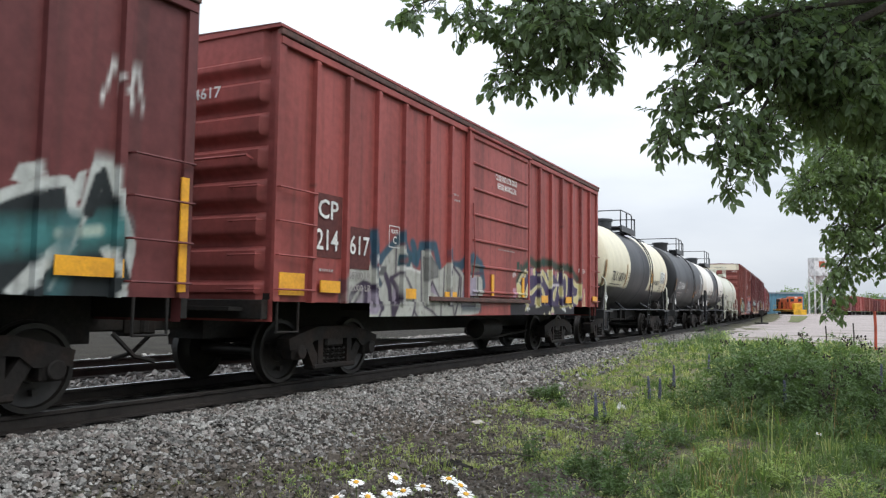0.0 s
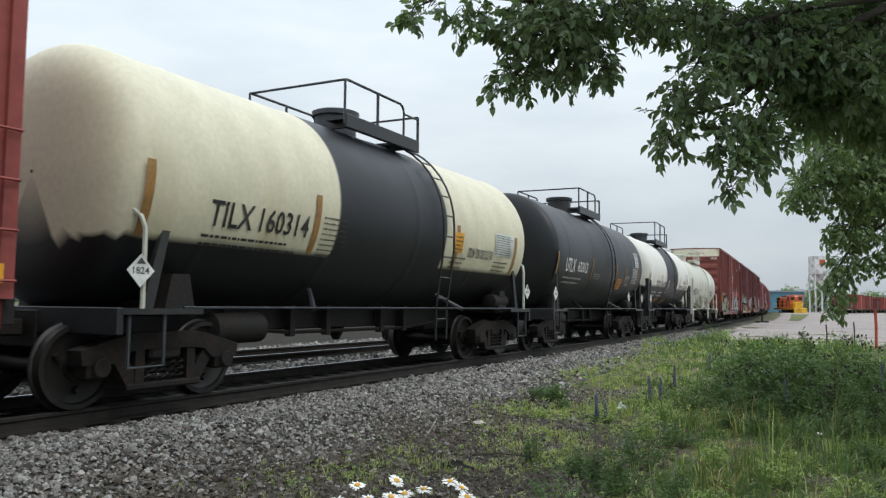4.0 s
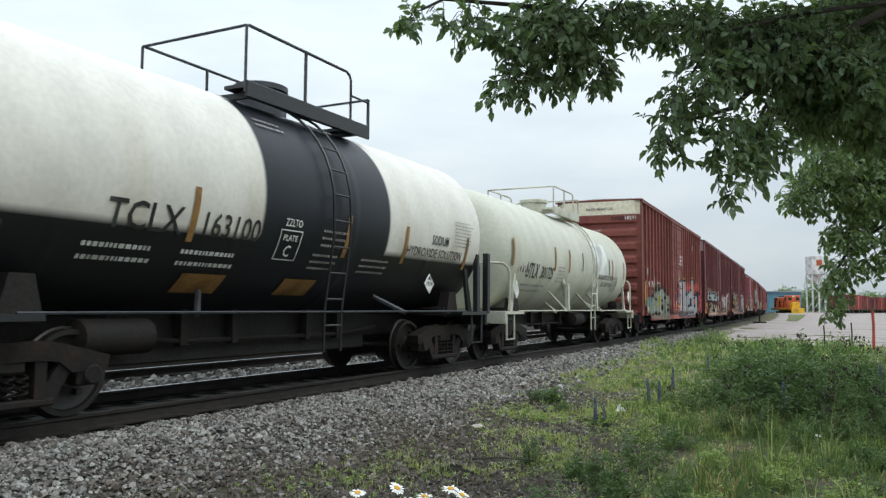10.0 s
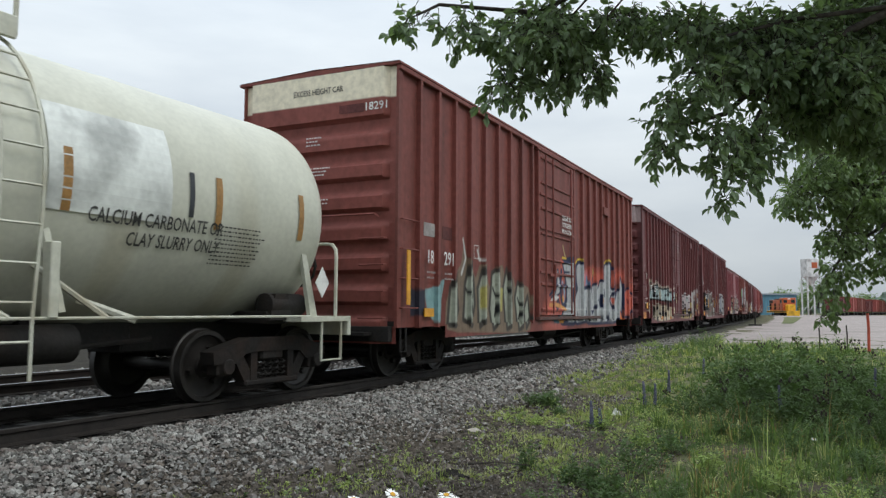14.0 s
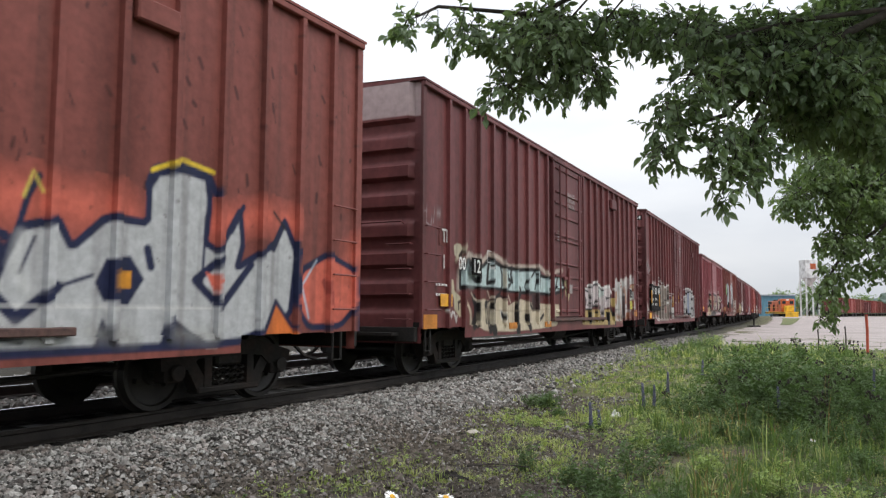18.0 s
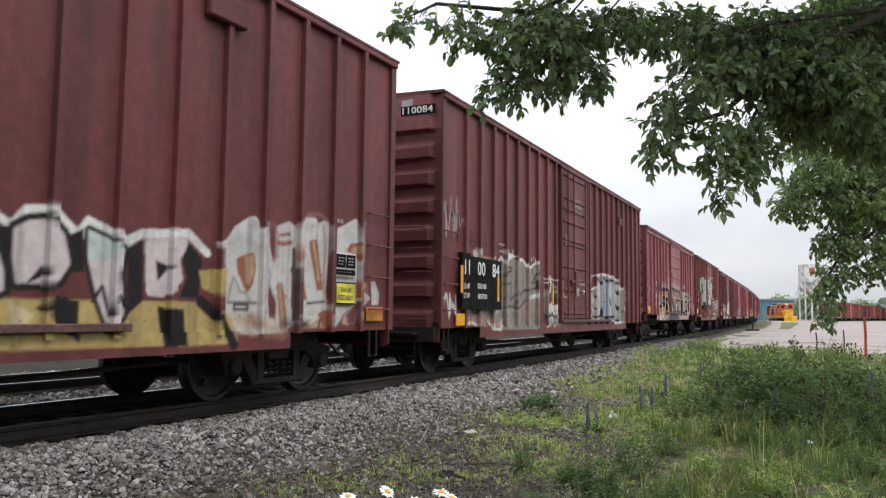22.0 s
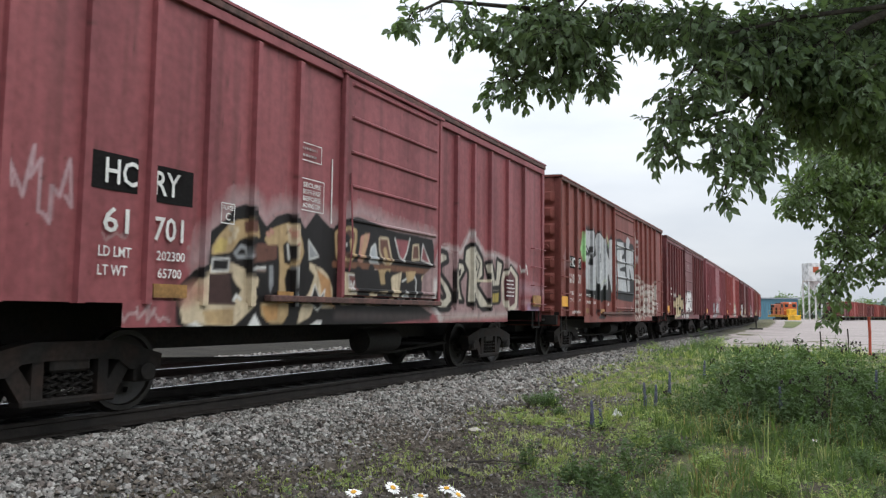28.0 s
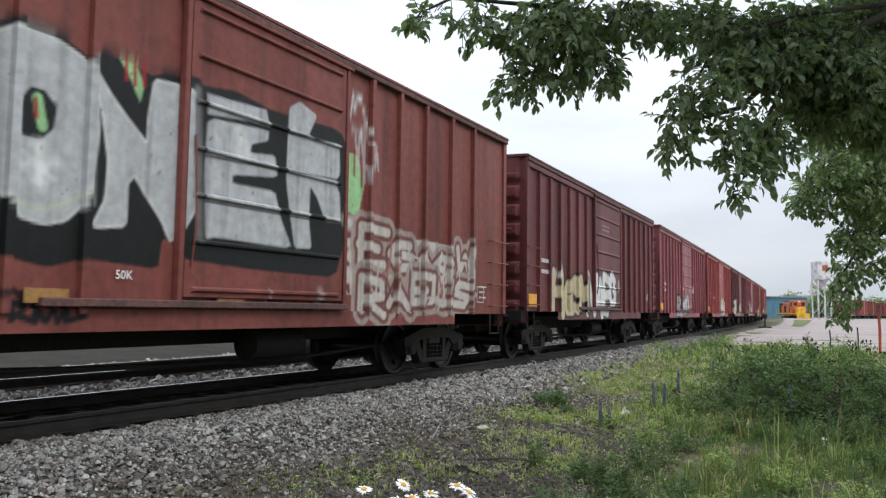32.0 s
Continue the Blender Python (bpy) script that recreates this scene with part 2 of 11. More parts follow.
WOODTIE = surface("creosoted_wood", (0.016, 0.014, 0.012), 0.85, 0, 0.35, 3, 40, 0.4, (1, 0.2, 1), random=0.3)
LETTER = surface("white_lettering", (0.72, 0.72, 0.7), 0.6, 0, 0.1, 3, 30, 0, second=(0.5, 0.5, 0.48), amount=0.5)
LETTER_DIM = surface("worn_white_lettering", (0.36, 0.33, 0.32), 0.65, 0, 0.2, 3, 30, 0)
LETTER_DARK = surface("black_lettering", (0.02, 0.02, 0.02), 0.55, 0, 0.2, 3, 30, 0, second=(0.06, 0.06, 0.055), amount=0.5)
YELLOW = surface("yellow_reflective_sheet", (0.75, 0.36, 0.02), 0.45, 0, 0.1, 3, 30, 0, second=(0.55, 0.25, 0.02), amount=0.4)
LEMON = surface("lemon_yellow_enamel", (.72, .66, .06), 0.5, 0, 0.06, 3, 30, 0)
ORANGE = surface("orange_reflective_sheet", (0.55, 0.2, 0.02), 0.5, 0, 0.15, 3, 30, 0)
AMBER = surface("faded_amber_sheet", (0.32, 0.17, 0.05), 0.55, 0, 0.2, 3, 30, 0)
WHITE = surface("white_placard", (0.75, 0.75, 0.72), 0.5, 0, 0.06, 3, 30, 0)
REPAINT = surface("dark_red_repaint", (0.095, 0.032, 0.03), 0.6, 0, 0.2, 2, 20, 0.03, second=(0.13, 0.042, 0.038), amount=0.5, gloss=0.2)
BLACKPATCH = surface("black_patch_paint", (0.012, 0.011, 0.011), 0.85, 0, 0.25, 3, 30, 0, gloss=0.1)

# ---------------------------------------------------------------- the line of the track
DS = 0.5
S0, S1 = -90.0, 420.0
BEND = (-0.002483, 0.0032056, -0.00107)
HEAD0, ASIDE = 0.5021, 7.867


def track_line():
    n = int((S1 - S0) / DS) + 1
    s = S0 + DS * np.arange(n)
    g = np.clip(s, -20, 100) / 50
    k = BEND[0] + BEND[1] * g + BEND[2] * g * g
    i0 = int(-S0 / DS)
    th = np.concatenate([[0], np.cumsum((k[1:] + k[:-1]) / 2)]) * DS
    th += HEAD0 - th[i0]
    x = np.concatenate([[0], np.cumsum((np.sin(th[1:]) + np.sin(th[:-1])) / 2)]) * DS
    y = np.concatenate([[0], np.cumsum((np.cos(th[1:]) + np.cos(th[:-1])) / 2)]) * DS
    return s, x - x[i0] - ASIDE * math.cos(HEAD0), y - y[i0] + ASIDE * math.sin(HEAD0), th


LINE = track_line()


def on_line(s, w=0.0):
    """Place on the track, w metres towards the camera's side, and the heading."""
    x, y, th = (np.interp(s, LINE[0], a) for a in LINE[1:])
    return x + np.cos(th) * w, y - np.sin(th) * w, th


def beside(x, y):
    """How far along the track and how far aside of it each point lies."""
    x, y = np.asarray(x, float).ravel(), np.asarray(y, float).ravel()
    best = np.zeros(len(x), int)
    for a in range(0, len(x), 20000):
        sl = slice(a, a + 20000)
        best[sl] = np.argmin((x[sl, None] - LINE[1]) ** 2 + (y[sl, None] - LINE[2]) ** 2, 1)
    th, px, py = LINE[3][best], LINE[1][best], LINE[2][best]
    w = (x - px) * np.cos(th) - (y - py) * np.sin(th)
    return LINE[0][best] + (x - px) * np.sin(th) + (y - py) * np.cos(th), w


# small unevenness of the train's way, in metres each half second
UNEVEN = [0.05, 0.05, -0.127, 0.043, -0.008, -0.013, -0.008, -0.003, -0.002, 0.001, 0.013, 0.04, 0.067, 0.087, 0.193, 0.114, -0.003, -0.018, -0.002, 0.089, 0.013, -0.138, -0.018, -0.014, 0.091, 0.03, -0.198, -0.234, -0.112, -0.031, 0.002, 0.033, 0.104, 0.202, 0.157, -0.027, -0.066, -0.053, 0.069, 0.044, -0.155, -0.176, -0.06, 0.013, 0.054, -0.066, -0.034, 0.139, 0.136, -0.029, -0.052, -0.093, -0.049, 0, 0.053, 0.103, 0.066, 0.161, 0.095, -0.08, -0.104, -0.09, -0.021, -0.121, -0.396]


def rolled(t):
    """How far the train has come at t seconds: falls as it nears."""
    u = (t - 16) / 16
    return float(np.interp(t, np.arange(65) / 2, UNEVEN)) + 10 * (-7.0555 * u - 0.19403 * u**2 - 0.068347 * u**3 + 0.088917 * u**4 + 0.049303 * u**5)


def smooth(a, b, x):
    t = np.clip((x - a) / (b - a), 0, 1)
    return t * t * (3 - 2 * t)


def waves(x, y, seed=0.0):
    """Soft unevenness of about -1 to 1."""
    return (np.sin(x * 1.3 + 2.1 * np.sin(y * 0.7 + seed) + seed) + np.sin(y * 1.7 + 1.7 * np.sin(x * 0.9 - seed)) +
            0.6 * np.sin(x * 3.1 + y * 2.3 + 3 * seed) + 0.5 * np.sin(y * 4.7 - x * 3.9 + seed)) / 3.1


def ground_height(x, y):
    s, w = beside(x, y)
    low = -0.44 + 0.30 * smooth(7, 21, s) + 0.25 * smooth(70, 140, s)
    low = low + 0.05 * waves(x * 0.8, y * 0.8) * smooth(3.2, 4.5, w) * (1 - smooth(40, 60, s))
    low = low + 0.12 * np.exp(-((x - 0.3) ** 2 + (y - 2.0) ** 2) / 9)
    bed = -0.185 + 0.02 * waves(x * 2.3, y * 2.3, 1.0)
    left = bed + (low - bed) * smooth(-6.3, -8.5, w) - 0.1 * smooth(-6.3, -8.5, w)
    right = bed + (low - bed) * smooth(1.7, 3.3, w)
    z = np.where(w > 0, right, left)
    return np.where(s > 330, low, z), s, w

# ---------------------------------------------------------------- sprayed paint on the cars
STROKES = {  # letters as lines in a unit box
    "A": [[(0, 0), (.5, 1), (1, 0)], [(.25, .4), (.75, .4)]], "B": [[(0, 0), (0, 1), (.8, .8), (.1, .5), (.9, .25), (0, 0)]],
    "C": [[(.95, .85), (.5, 1), (0, .6), (.1, .15), (.6, 0), (1, .2)]], "D": [[(0, 0), (0, 1), (.8, .75), (.9, .3), (0, 0)]],
    "E": [[(1, 1), (0, 1), (0, 0), (1, 0)], [(0, .5), (.8, .5)]], "G": [[(.95, .85), (.4, 1), (0, .5), (.4, 0), (1, .15), (1, .5), (.6, .5)]],
    "H": [[(0, 0), (0, 1)], [(1, 0), (1, 1)], [(0, .5), (1, .5)]], "I": [[(.5, 0), (.5, 1)]], "J": [[(.8, 1), (.8, .2), (.4, 0), (0, .2)]],
    "K": [[(0, 0), (0, 1)], [(1, 1), (.1, .5), (1, 0)]], "L": [[(0, 1), (0, 0), (1, 0)]], "M": [[(0, 0), (.1, 1), (.5, .3), (.9, 1), (1, 0)]],
    "N": [[(0, 0), (0, 1), (1, 0), (1, 1)]], "O": [[(.5, 1), (0, .6), (.1, .1), (.5, 0), (.95, .2), (1, .65), (.5, 1)]],
    "P": [[(0, 0), (0, 1), (.9, .85), (.9, .55), (0, .45)]], "R": [[(0, 0), (0, 1), (.9, .85), (.9, .55), (.1, .45), (1, 0)]],
    "S": [[(1, .9), (.3, 1), (0, .7), (.9, .35), (.7, 0), (0, .1)]], "T": [[(0, 1), (1, 1)], [(.5, 1), (.5, 0)]],
    "U": [[(0, 1), (.05, .2), (.5, 0), (.95, .2), (1, 1)]], "V": [[(0, 1), (.5, 0), (1, 1)]], "W": [[(0, 1), (.2, 0), (.5, .6), (.8, 0), (1, 1)]],
    "Y": [[(0, 1), (.5, .5), (1, 1)], [(.5, .5), (.4, 0)]], "Z": [[(0, 1), (1, 1), (0, 0), (1, 0)]],
}
SILVER, CHALK, INK, BONE = (.42, .43, .44), (.62, .62, .6), (.012, .012, .014), (.5, .43, .28)


class Spray:
    """Layers of paint on a car's side, in metres along it and above the rail."""

    def __init__(self, seed=1):
        self.layers, self.rnd, self.grime = [], random.Random(seed), seed * 1.7

    def line(self, pts, r, colour, soft=0.014, dense=1.0):
        self.layers.append((np.array(pts, float), r, np.array(colour), soft, dense, False))
        return self

    def blob(self, pts, colour, edge=None, w=0.05, soft=0.013):
        """A filled shape, with its outline sprayed round it where an edge colour is given."""
        if len(pts) > 6:
            ring = list(pts) + [pts[0]]
            pts = [(a[0] + (b[0] - a[0]) * t, a[1] + (b[1] - a[1]) * t) for a, b in zip(ring, ring[1:]) for t in (.1, .9)]
        self.layers.append((np.array(list(pts) + [pts[0]], float), 0.0, np.array(colour), soft, 1.0, True))
        return self.line(list(pts) + [pts[0]], w, edge) if edge is not None else self

    def word(self, text, x0, x1, z0, z1, r, fill, edge=INK, halo=None, gap=0.25, wild=0.06, band=None, shade=None):
        """Fat letters with an outline; band: a second colour for their lower halves."""
        n = len(text)
        step = (x1 - x0) / n
        sets = []
        for k, ch in enumerate(text):
            a, b = x0 + step * (k + gap / 2), x0 + step * (k + 1 - gap / 2)
            dz, dt = self.rnd.uniform(-wild, wild), self.rnd.uniform(-wild, wild)
            for stroke in STROKES.get(ch, ()):
                sets.append([(a + (b - a) * (u + self.rnd.uniform(-wild, wild)), z0 + r + dz + (z1 - z0 - 2 * r + dt) * (v + self.rnd.uniform(-wild, wild))) for u, v in stroke])
        for grow, colour in ((0.16, halo), (0.07, edge), (0.0, fill)):
            if colour is not None:
                for s in sets:
                    if shade is not None and grow == 0.07:
                        self.line([(x + 0.09, z - 0.08) for x, z in s], r + grow, shade)
                for s in sets:
                    self.line(s, r + grow, colour)
        if band is not None:
            mid = (z0 + z1) / 2
            for s in sets:
                for p, q in zip(s, s[1:]):
                    if min(p[1], q[1]) < mid:
                        low = [(x, min(z, mid - r * 0.3)) for x, z in (p, q)]
                        self.line(low, r * 0.98, band)
        return self

    def scrawl(self, x, z, w, h, colour, n=9, r=0.014, dense=0.9):
        """A thin handwritten mark that cannot be read."""
        pts = [(x + w * (k / n) + self.rnd.uniform(-.1, .1) * w, z + h * self.rnd.random()) for k in range(n + 1)]
        return self.line(pts, r, colour, 0.012, dense)

    def shards(self, x0, x1, z0, z1, colours, n=14, r=0.09):
        """Loose angular strokes, as in wild lettering."""
        for _ in range(n):
            x, z = self.rnd.uniform(x0, x1), self.rnd.uniform(z0, z1)
            a, k = self.rnd.uniform(-1.9, 1.9), self.rnd.uniform(0.2, 0.5)
            self.line([(x, z), (x + k * math.cos(a) * .6, min(z1, max(z0, z + k * math.sin(a)))), (x + k * .7, z0 + (z1 - z0) * self.rnd.random())],
                      r * self.rnd.uniform(.5, 1), self.rnd.choice(colours))
        return self

    def paint(self, x, z):
        out = np.zeros((len(x), 4))
        for pts, r, colour, soft, dense, filled in self.layers:
            lo, hi = pts.min(0) - r - soft, pts.max(0) + r + soft
            m = np.nonzero((x > lo[0]) & (x < hi[0]) & (z > lo[1]) & (z < hi[1]))[0]
            if not len(m):
                continue
            p, best = np.stack([x[m], z[m]], 1), np.full(len(m), 9.0)
            for a, b in zip(pts, pts[1:]):
                ab = b - a
                t = np.clip(((p - a) @ ab) / max(ab @ ab, 1e-9), 0, 1)
                best = np.minimum(best, np.hypot(*(p - a - t[:, None] * ab).T))
            if filled:
                inside = np.zeros(len(m), bool)
                for a, b in zip(pts, pts[1:]):
                    cut = (a[1] > p[:, 1]) != (b[1] > p[:, 1])
                    inside ^= cut & (p[:, 0] < a[0] + (b[0] - a[0]) * (p[:, 1] - a[1]) / (b[1] - a[1] + 1e-12))
                best = np.where(inside, -best, best)
            k = dense * np.clip((r + soft - best) / (2 * soft), 0, 1)[:, None]
            old = out[m]
            out[m, :3] = np.where(old[:, 3:] > 0, old[:, :3] * (1 - k) + colour * k, colour)
            out[m, 3] = old[:, 3] + (1 - old[:, 3]) * k[:, 0]
        # grime that has run down, and small rust scabs
        run = waves(x * 6.3, z * .22, self.grime) * .6 + waves(x * 17.0, z * .4, self.grime + 3) * .5
        scab = waves(x * 11.0, z * 9.0, self.grime + 7) + .6 * waves(x * 29.0, z * 23.0, self.grime + 1)
        g = np.clip(.34 * smooth(.05, .75, run) + .5 * smooth(.95, 1.2, scab), 0, .6)
        dirt = np.array([.05, .03, .026])
        out[:, :3] = np.where(out[:, 3:] > 0, np.minimum(out[:, :3], out[:, :3] * (1 - g[:, None]) + dirt * g[:, None]), dirt)
        out[:, 3] = out[:, 3] + (1 - out[:, 3]) * g
        return out


# ---------------------------------------------------------------- lettering
def letters(text, width, height, lift=0.0):
    """The outline of a word, flat in x and z, with its lower left corner at the origin."""
    cu = bpy.data.curves.new("letters", "FONT")
    cu.body, cu.size, cu.resolution_u, cu.offset = text, 1.0, 2, 0.012
    ob = bpy.data.objects.new("letters", cu)
    scene.collection.objects.link(ob)
    me = bpy.data.meshes.new_from_object(ob)
    bpy.data.objects.remove(ob)
    bpy.data.curves.remove(cu)
    v = np.array([p.co[:2] for p in me.vertices])
    f = [tuple(p.vertices) for p in me.polygons]
    bpy.data.meshes.remove(me)
    lo, hi = v.min(0), v.max(0)
    v = (v - lo) / (hi - lo) * (width, height)
    m = Mesh()
    m.v, m.f = [(x, 0.0, z) for x, z in v], f
    return m


def bars(width, height, lines, seed=0):
    """Lines of writing too small to read."""
    m, rnd = Mesh(), random.Random(seed)
    step = height / lines
    for k in range(lines):
        x, z = 0.0, height - step * (k + 1)
        while x < width * rnd.uniform(0.75, 1):
            w = rnd.uniform(0.02, 0.07) * max(.8, width)
            a, b = x, min(x + w, width)
            m.add([(a, 0, z + step * 0.3), (b, 0, z + step * 0.3), (b, 0, z + step * 0.65), (a, 0, z + step * 0.65)], [(0, 1, 2, 3)])
            x += w + 0.02
    return m


def put(m, x, z, y):
    m.v = [(a + x, b + y, c + z) for a, b, c in m.v]
    return m


def on_end(m, y, z, x):
    """Lays flat writing on an end that faces -x."""
    m.v = [(x - 0.004, y - a, c + z) for a, b, c in m.v]
    return m


def round_tank(m, x, angle, r, zc):
    """Wraps flat writing round a tank's side; angle above the level, in metres of arc."""
    m.v = [(x - .28 + a, -(r + 0.014) * math.cos((angle + .02 + c) / r), zc + (r + 0.014) * math.sin((angle + .02 + c) / r)) for a, b, c in m.v]
    return m


def fine_quads(width, height, n, k):
    """A flat plate in small faces, ready to wrap round a tank."""
    m = Mesh()
    vs = [(width * i / n, 0, height * j / k) for i in range(n + 1) for j in range(k + 1)]
    fs = [(i * (k + 1) + j, (i + 1) * (k + 1) + j, (i + 1) * (k + 1) + j + 1, i * (k + 1) + j + 1) for i in range(n) for j in range(k)]
    return m.add(vs, fs)


# ---------------------------------------------------------------- running gear, shared by all cars
WHEEL_R, BASE = 0.44, 1.76


def gear_meshes():
    wheel = Mesh()
    for side in (-1, 1):
        prof = [(0.60, .10), (.60, .30), (.64, .34), (.66, WHEEL_R - .05), (.665, WHEEL_R + .028), (.69, WHEEL_R + .026), (.705, WHEEL_R + .004), (.80, WHEEL_R - .004), (.80, WHEEL_R - .055),
                (.765, WHEEL_R - .07), (.72, .26), (.75, .15), (.79, .14), (.79, .085), (.98, .085), (.98, .06), (1.0, .05)]
        wheel.lathe([(side * h, r) for h, r in (prof if side > 0 else prof)], 32)
    wheel.lathe([(-0.62, 0.085), (0, 0.075), (0.62, 0.085)], 12)
    for k in range(3):
        a = 2.1 * k
        wheel.box(.24 * math.cos(a) - .03, .24 * math.cos(a) + .03, -.80, -.735, .24 * math.sin(a) - .03, .24 * math.sin(a) + .03)
    frame_bar = Mesh()
    h = BASE / 2
    for y0, y1 in ((-0.11, 0.11),):
        frame_bar.plate([(-h - .2, .47), (-h + .2, .47), (-h + .34, .58), (-.36, .60), (.36, .60), (h - .34, .58), (h - .2, .47), (h + .2, .47),
                         (h + .22, .62), (h - .08, .70), (.45, .78), (-.45, .78), (-h + .08, .70), (-h - .22, .62)], y0, y1)
        for sx in (-1, 1):
            frame_bar.plate([(sx * (h - .30), .60), (sx * (h - .12), .60), (sx * .5, .20), (sx * .30, .20)], y0 + .03, y1 - .03)
            frame_bar.plate([(sx * .30, .62), (sx * .42, .62), (sx * .42, .22), (sx * .30, .22)], y0 + .02, y1 - .02)
            frame_bar.box(sx * h - .13, sx * h + .13, y0 + .01, y1 - .01, .33, .50, .02)
            frame_bar.lathe([(y0 - .05, .10), (y0 - .06, .085), (y0 - .06, .03)], 14, "y", (sx * h, 0, WHEEL_R))
        frame_bar.box(-.52, .52, y0 + .01, y1 - .01, .17, .25, .02)
    spring = Mesh()
    for y in (-.055, .055):
        for x in (-.2, -.07, .07, .2):
            spring.tube([(x + .05 * math.cos(a * 1.05), y + .05 * math.sin(a * 1.05), .25 + .012 * a) for a in range(0, 20)], .013, 4)
    beam = Mesh().box(-.22, .22, -1.1, 1.1, .48, .68, .03).box(-.3, .3, -.35, .35, .66, .74, .02)
    for sx in (-1, 1):
        beam.box(sx * .55 - .05, sx * .55 + .05, -.75, .75, .28, .38, .01)
        for y in (-.74, .74):
            beam.box(sx * (h - WHEEL_R - .055) - .035, sx * (h - WHEEL_R - .055) + .035, y - .06, y + .06, .32, .62, .01)
    return (wheel.mesh("wheelset", TREAD, 40), frame_bar.mesh("side_frame", BOGIE, 30), spring.mesh("spring_nest", IRON, 40), beam.mesh("bogie", IRON, 30))


WHEELSET, SIDE_FRAME, SPRINGS, BOLSTER = gear_meshes()
coupler_mesh = Mesh().box(-.1, .62, -.09, .09, .74, .92, .02).box(.55, .8, -.16, .13, .68, .97, .04).box(.74, .86, -.2, -.06, .70, .95, .03)
coupler_mesh.tube([(.4, -.1, .72), (.6, -.25, .45), (.85, -.3, .38)], .03, 6)
COUPLER = coupler_mesh.mesh("coupler", IRON, 30)
WHEELS = []  # wheelset, its car, its place along the car


def running_gear(car, half, truck_at, pull=0.15):
    for sx in (-1, 1):
        bogie = part("bogie", BOLSTER, None, car, "dark four-wheel truck")
        bogie.location = (sx * truck_at, 0, 0)
        for sy in (-1, 1):
            fr = part("side_frame", SIDE_FRAME, None, bogie, "dusty cast-iron side frame")
            fr.location, fr.rotation_euler = (0, sy * 1.01, 0), (0, 0, 0 if sy < 0 else math.pi)
            tagged(part("spring_nest", SPRINGS, None, bogie), kind="stuff").location = (0, sy * 1.01, 0)
        for k in (-1, 1):
            w = part("wheelset", WHEELSET, None, bogie, "steel wheels on an axle")
            w.location = (k * BASE / 2, 0, WHEEL_R)
            WHEELS.append((w, car, k * BASE / 2))
        c = part("coupler", COUPLER, None, car, "black knuckle coupler")
        c.location = (sx * (half - pull), 0, 0)
        if sx < 0:
            c.rotation_euler = (0, 0, math.pi)


def rung_set(car, x0, x1, y, zs, material, axis="x", label=""):
    for z in zs:
        m = Mesh()
        if axis == "x":
            m.tube([(x0, y + .07, z), (x0, y - .02, z), (x1, y - .02, z), (x1, y + .07, z)], .013, 5)
        else:
            m.tube([(x0 + .07, y, z), (x0 - .02, y, z), (x0 - .02, x1, z), (x0 + .07, x1, z)], .013, 5)
        part("rung", m, material, car, label, 40)


# ---------------------------------------------------------------- boxcars
GRIMED = surface("grime_covered_steel", (.075, .04, .034), .8, 0, .35, 2.5, 18, .2, (1, 1, 1), (.13, .06, .05), .5)


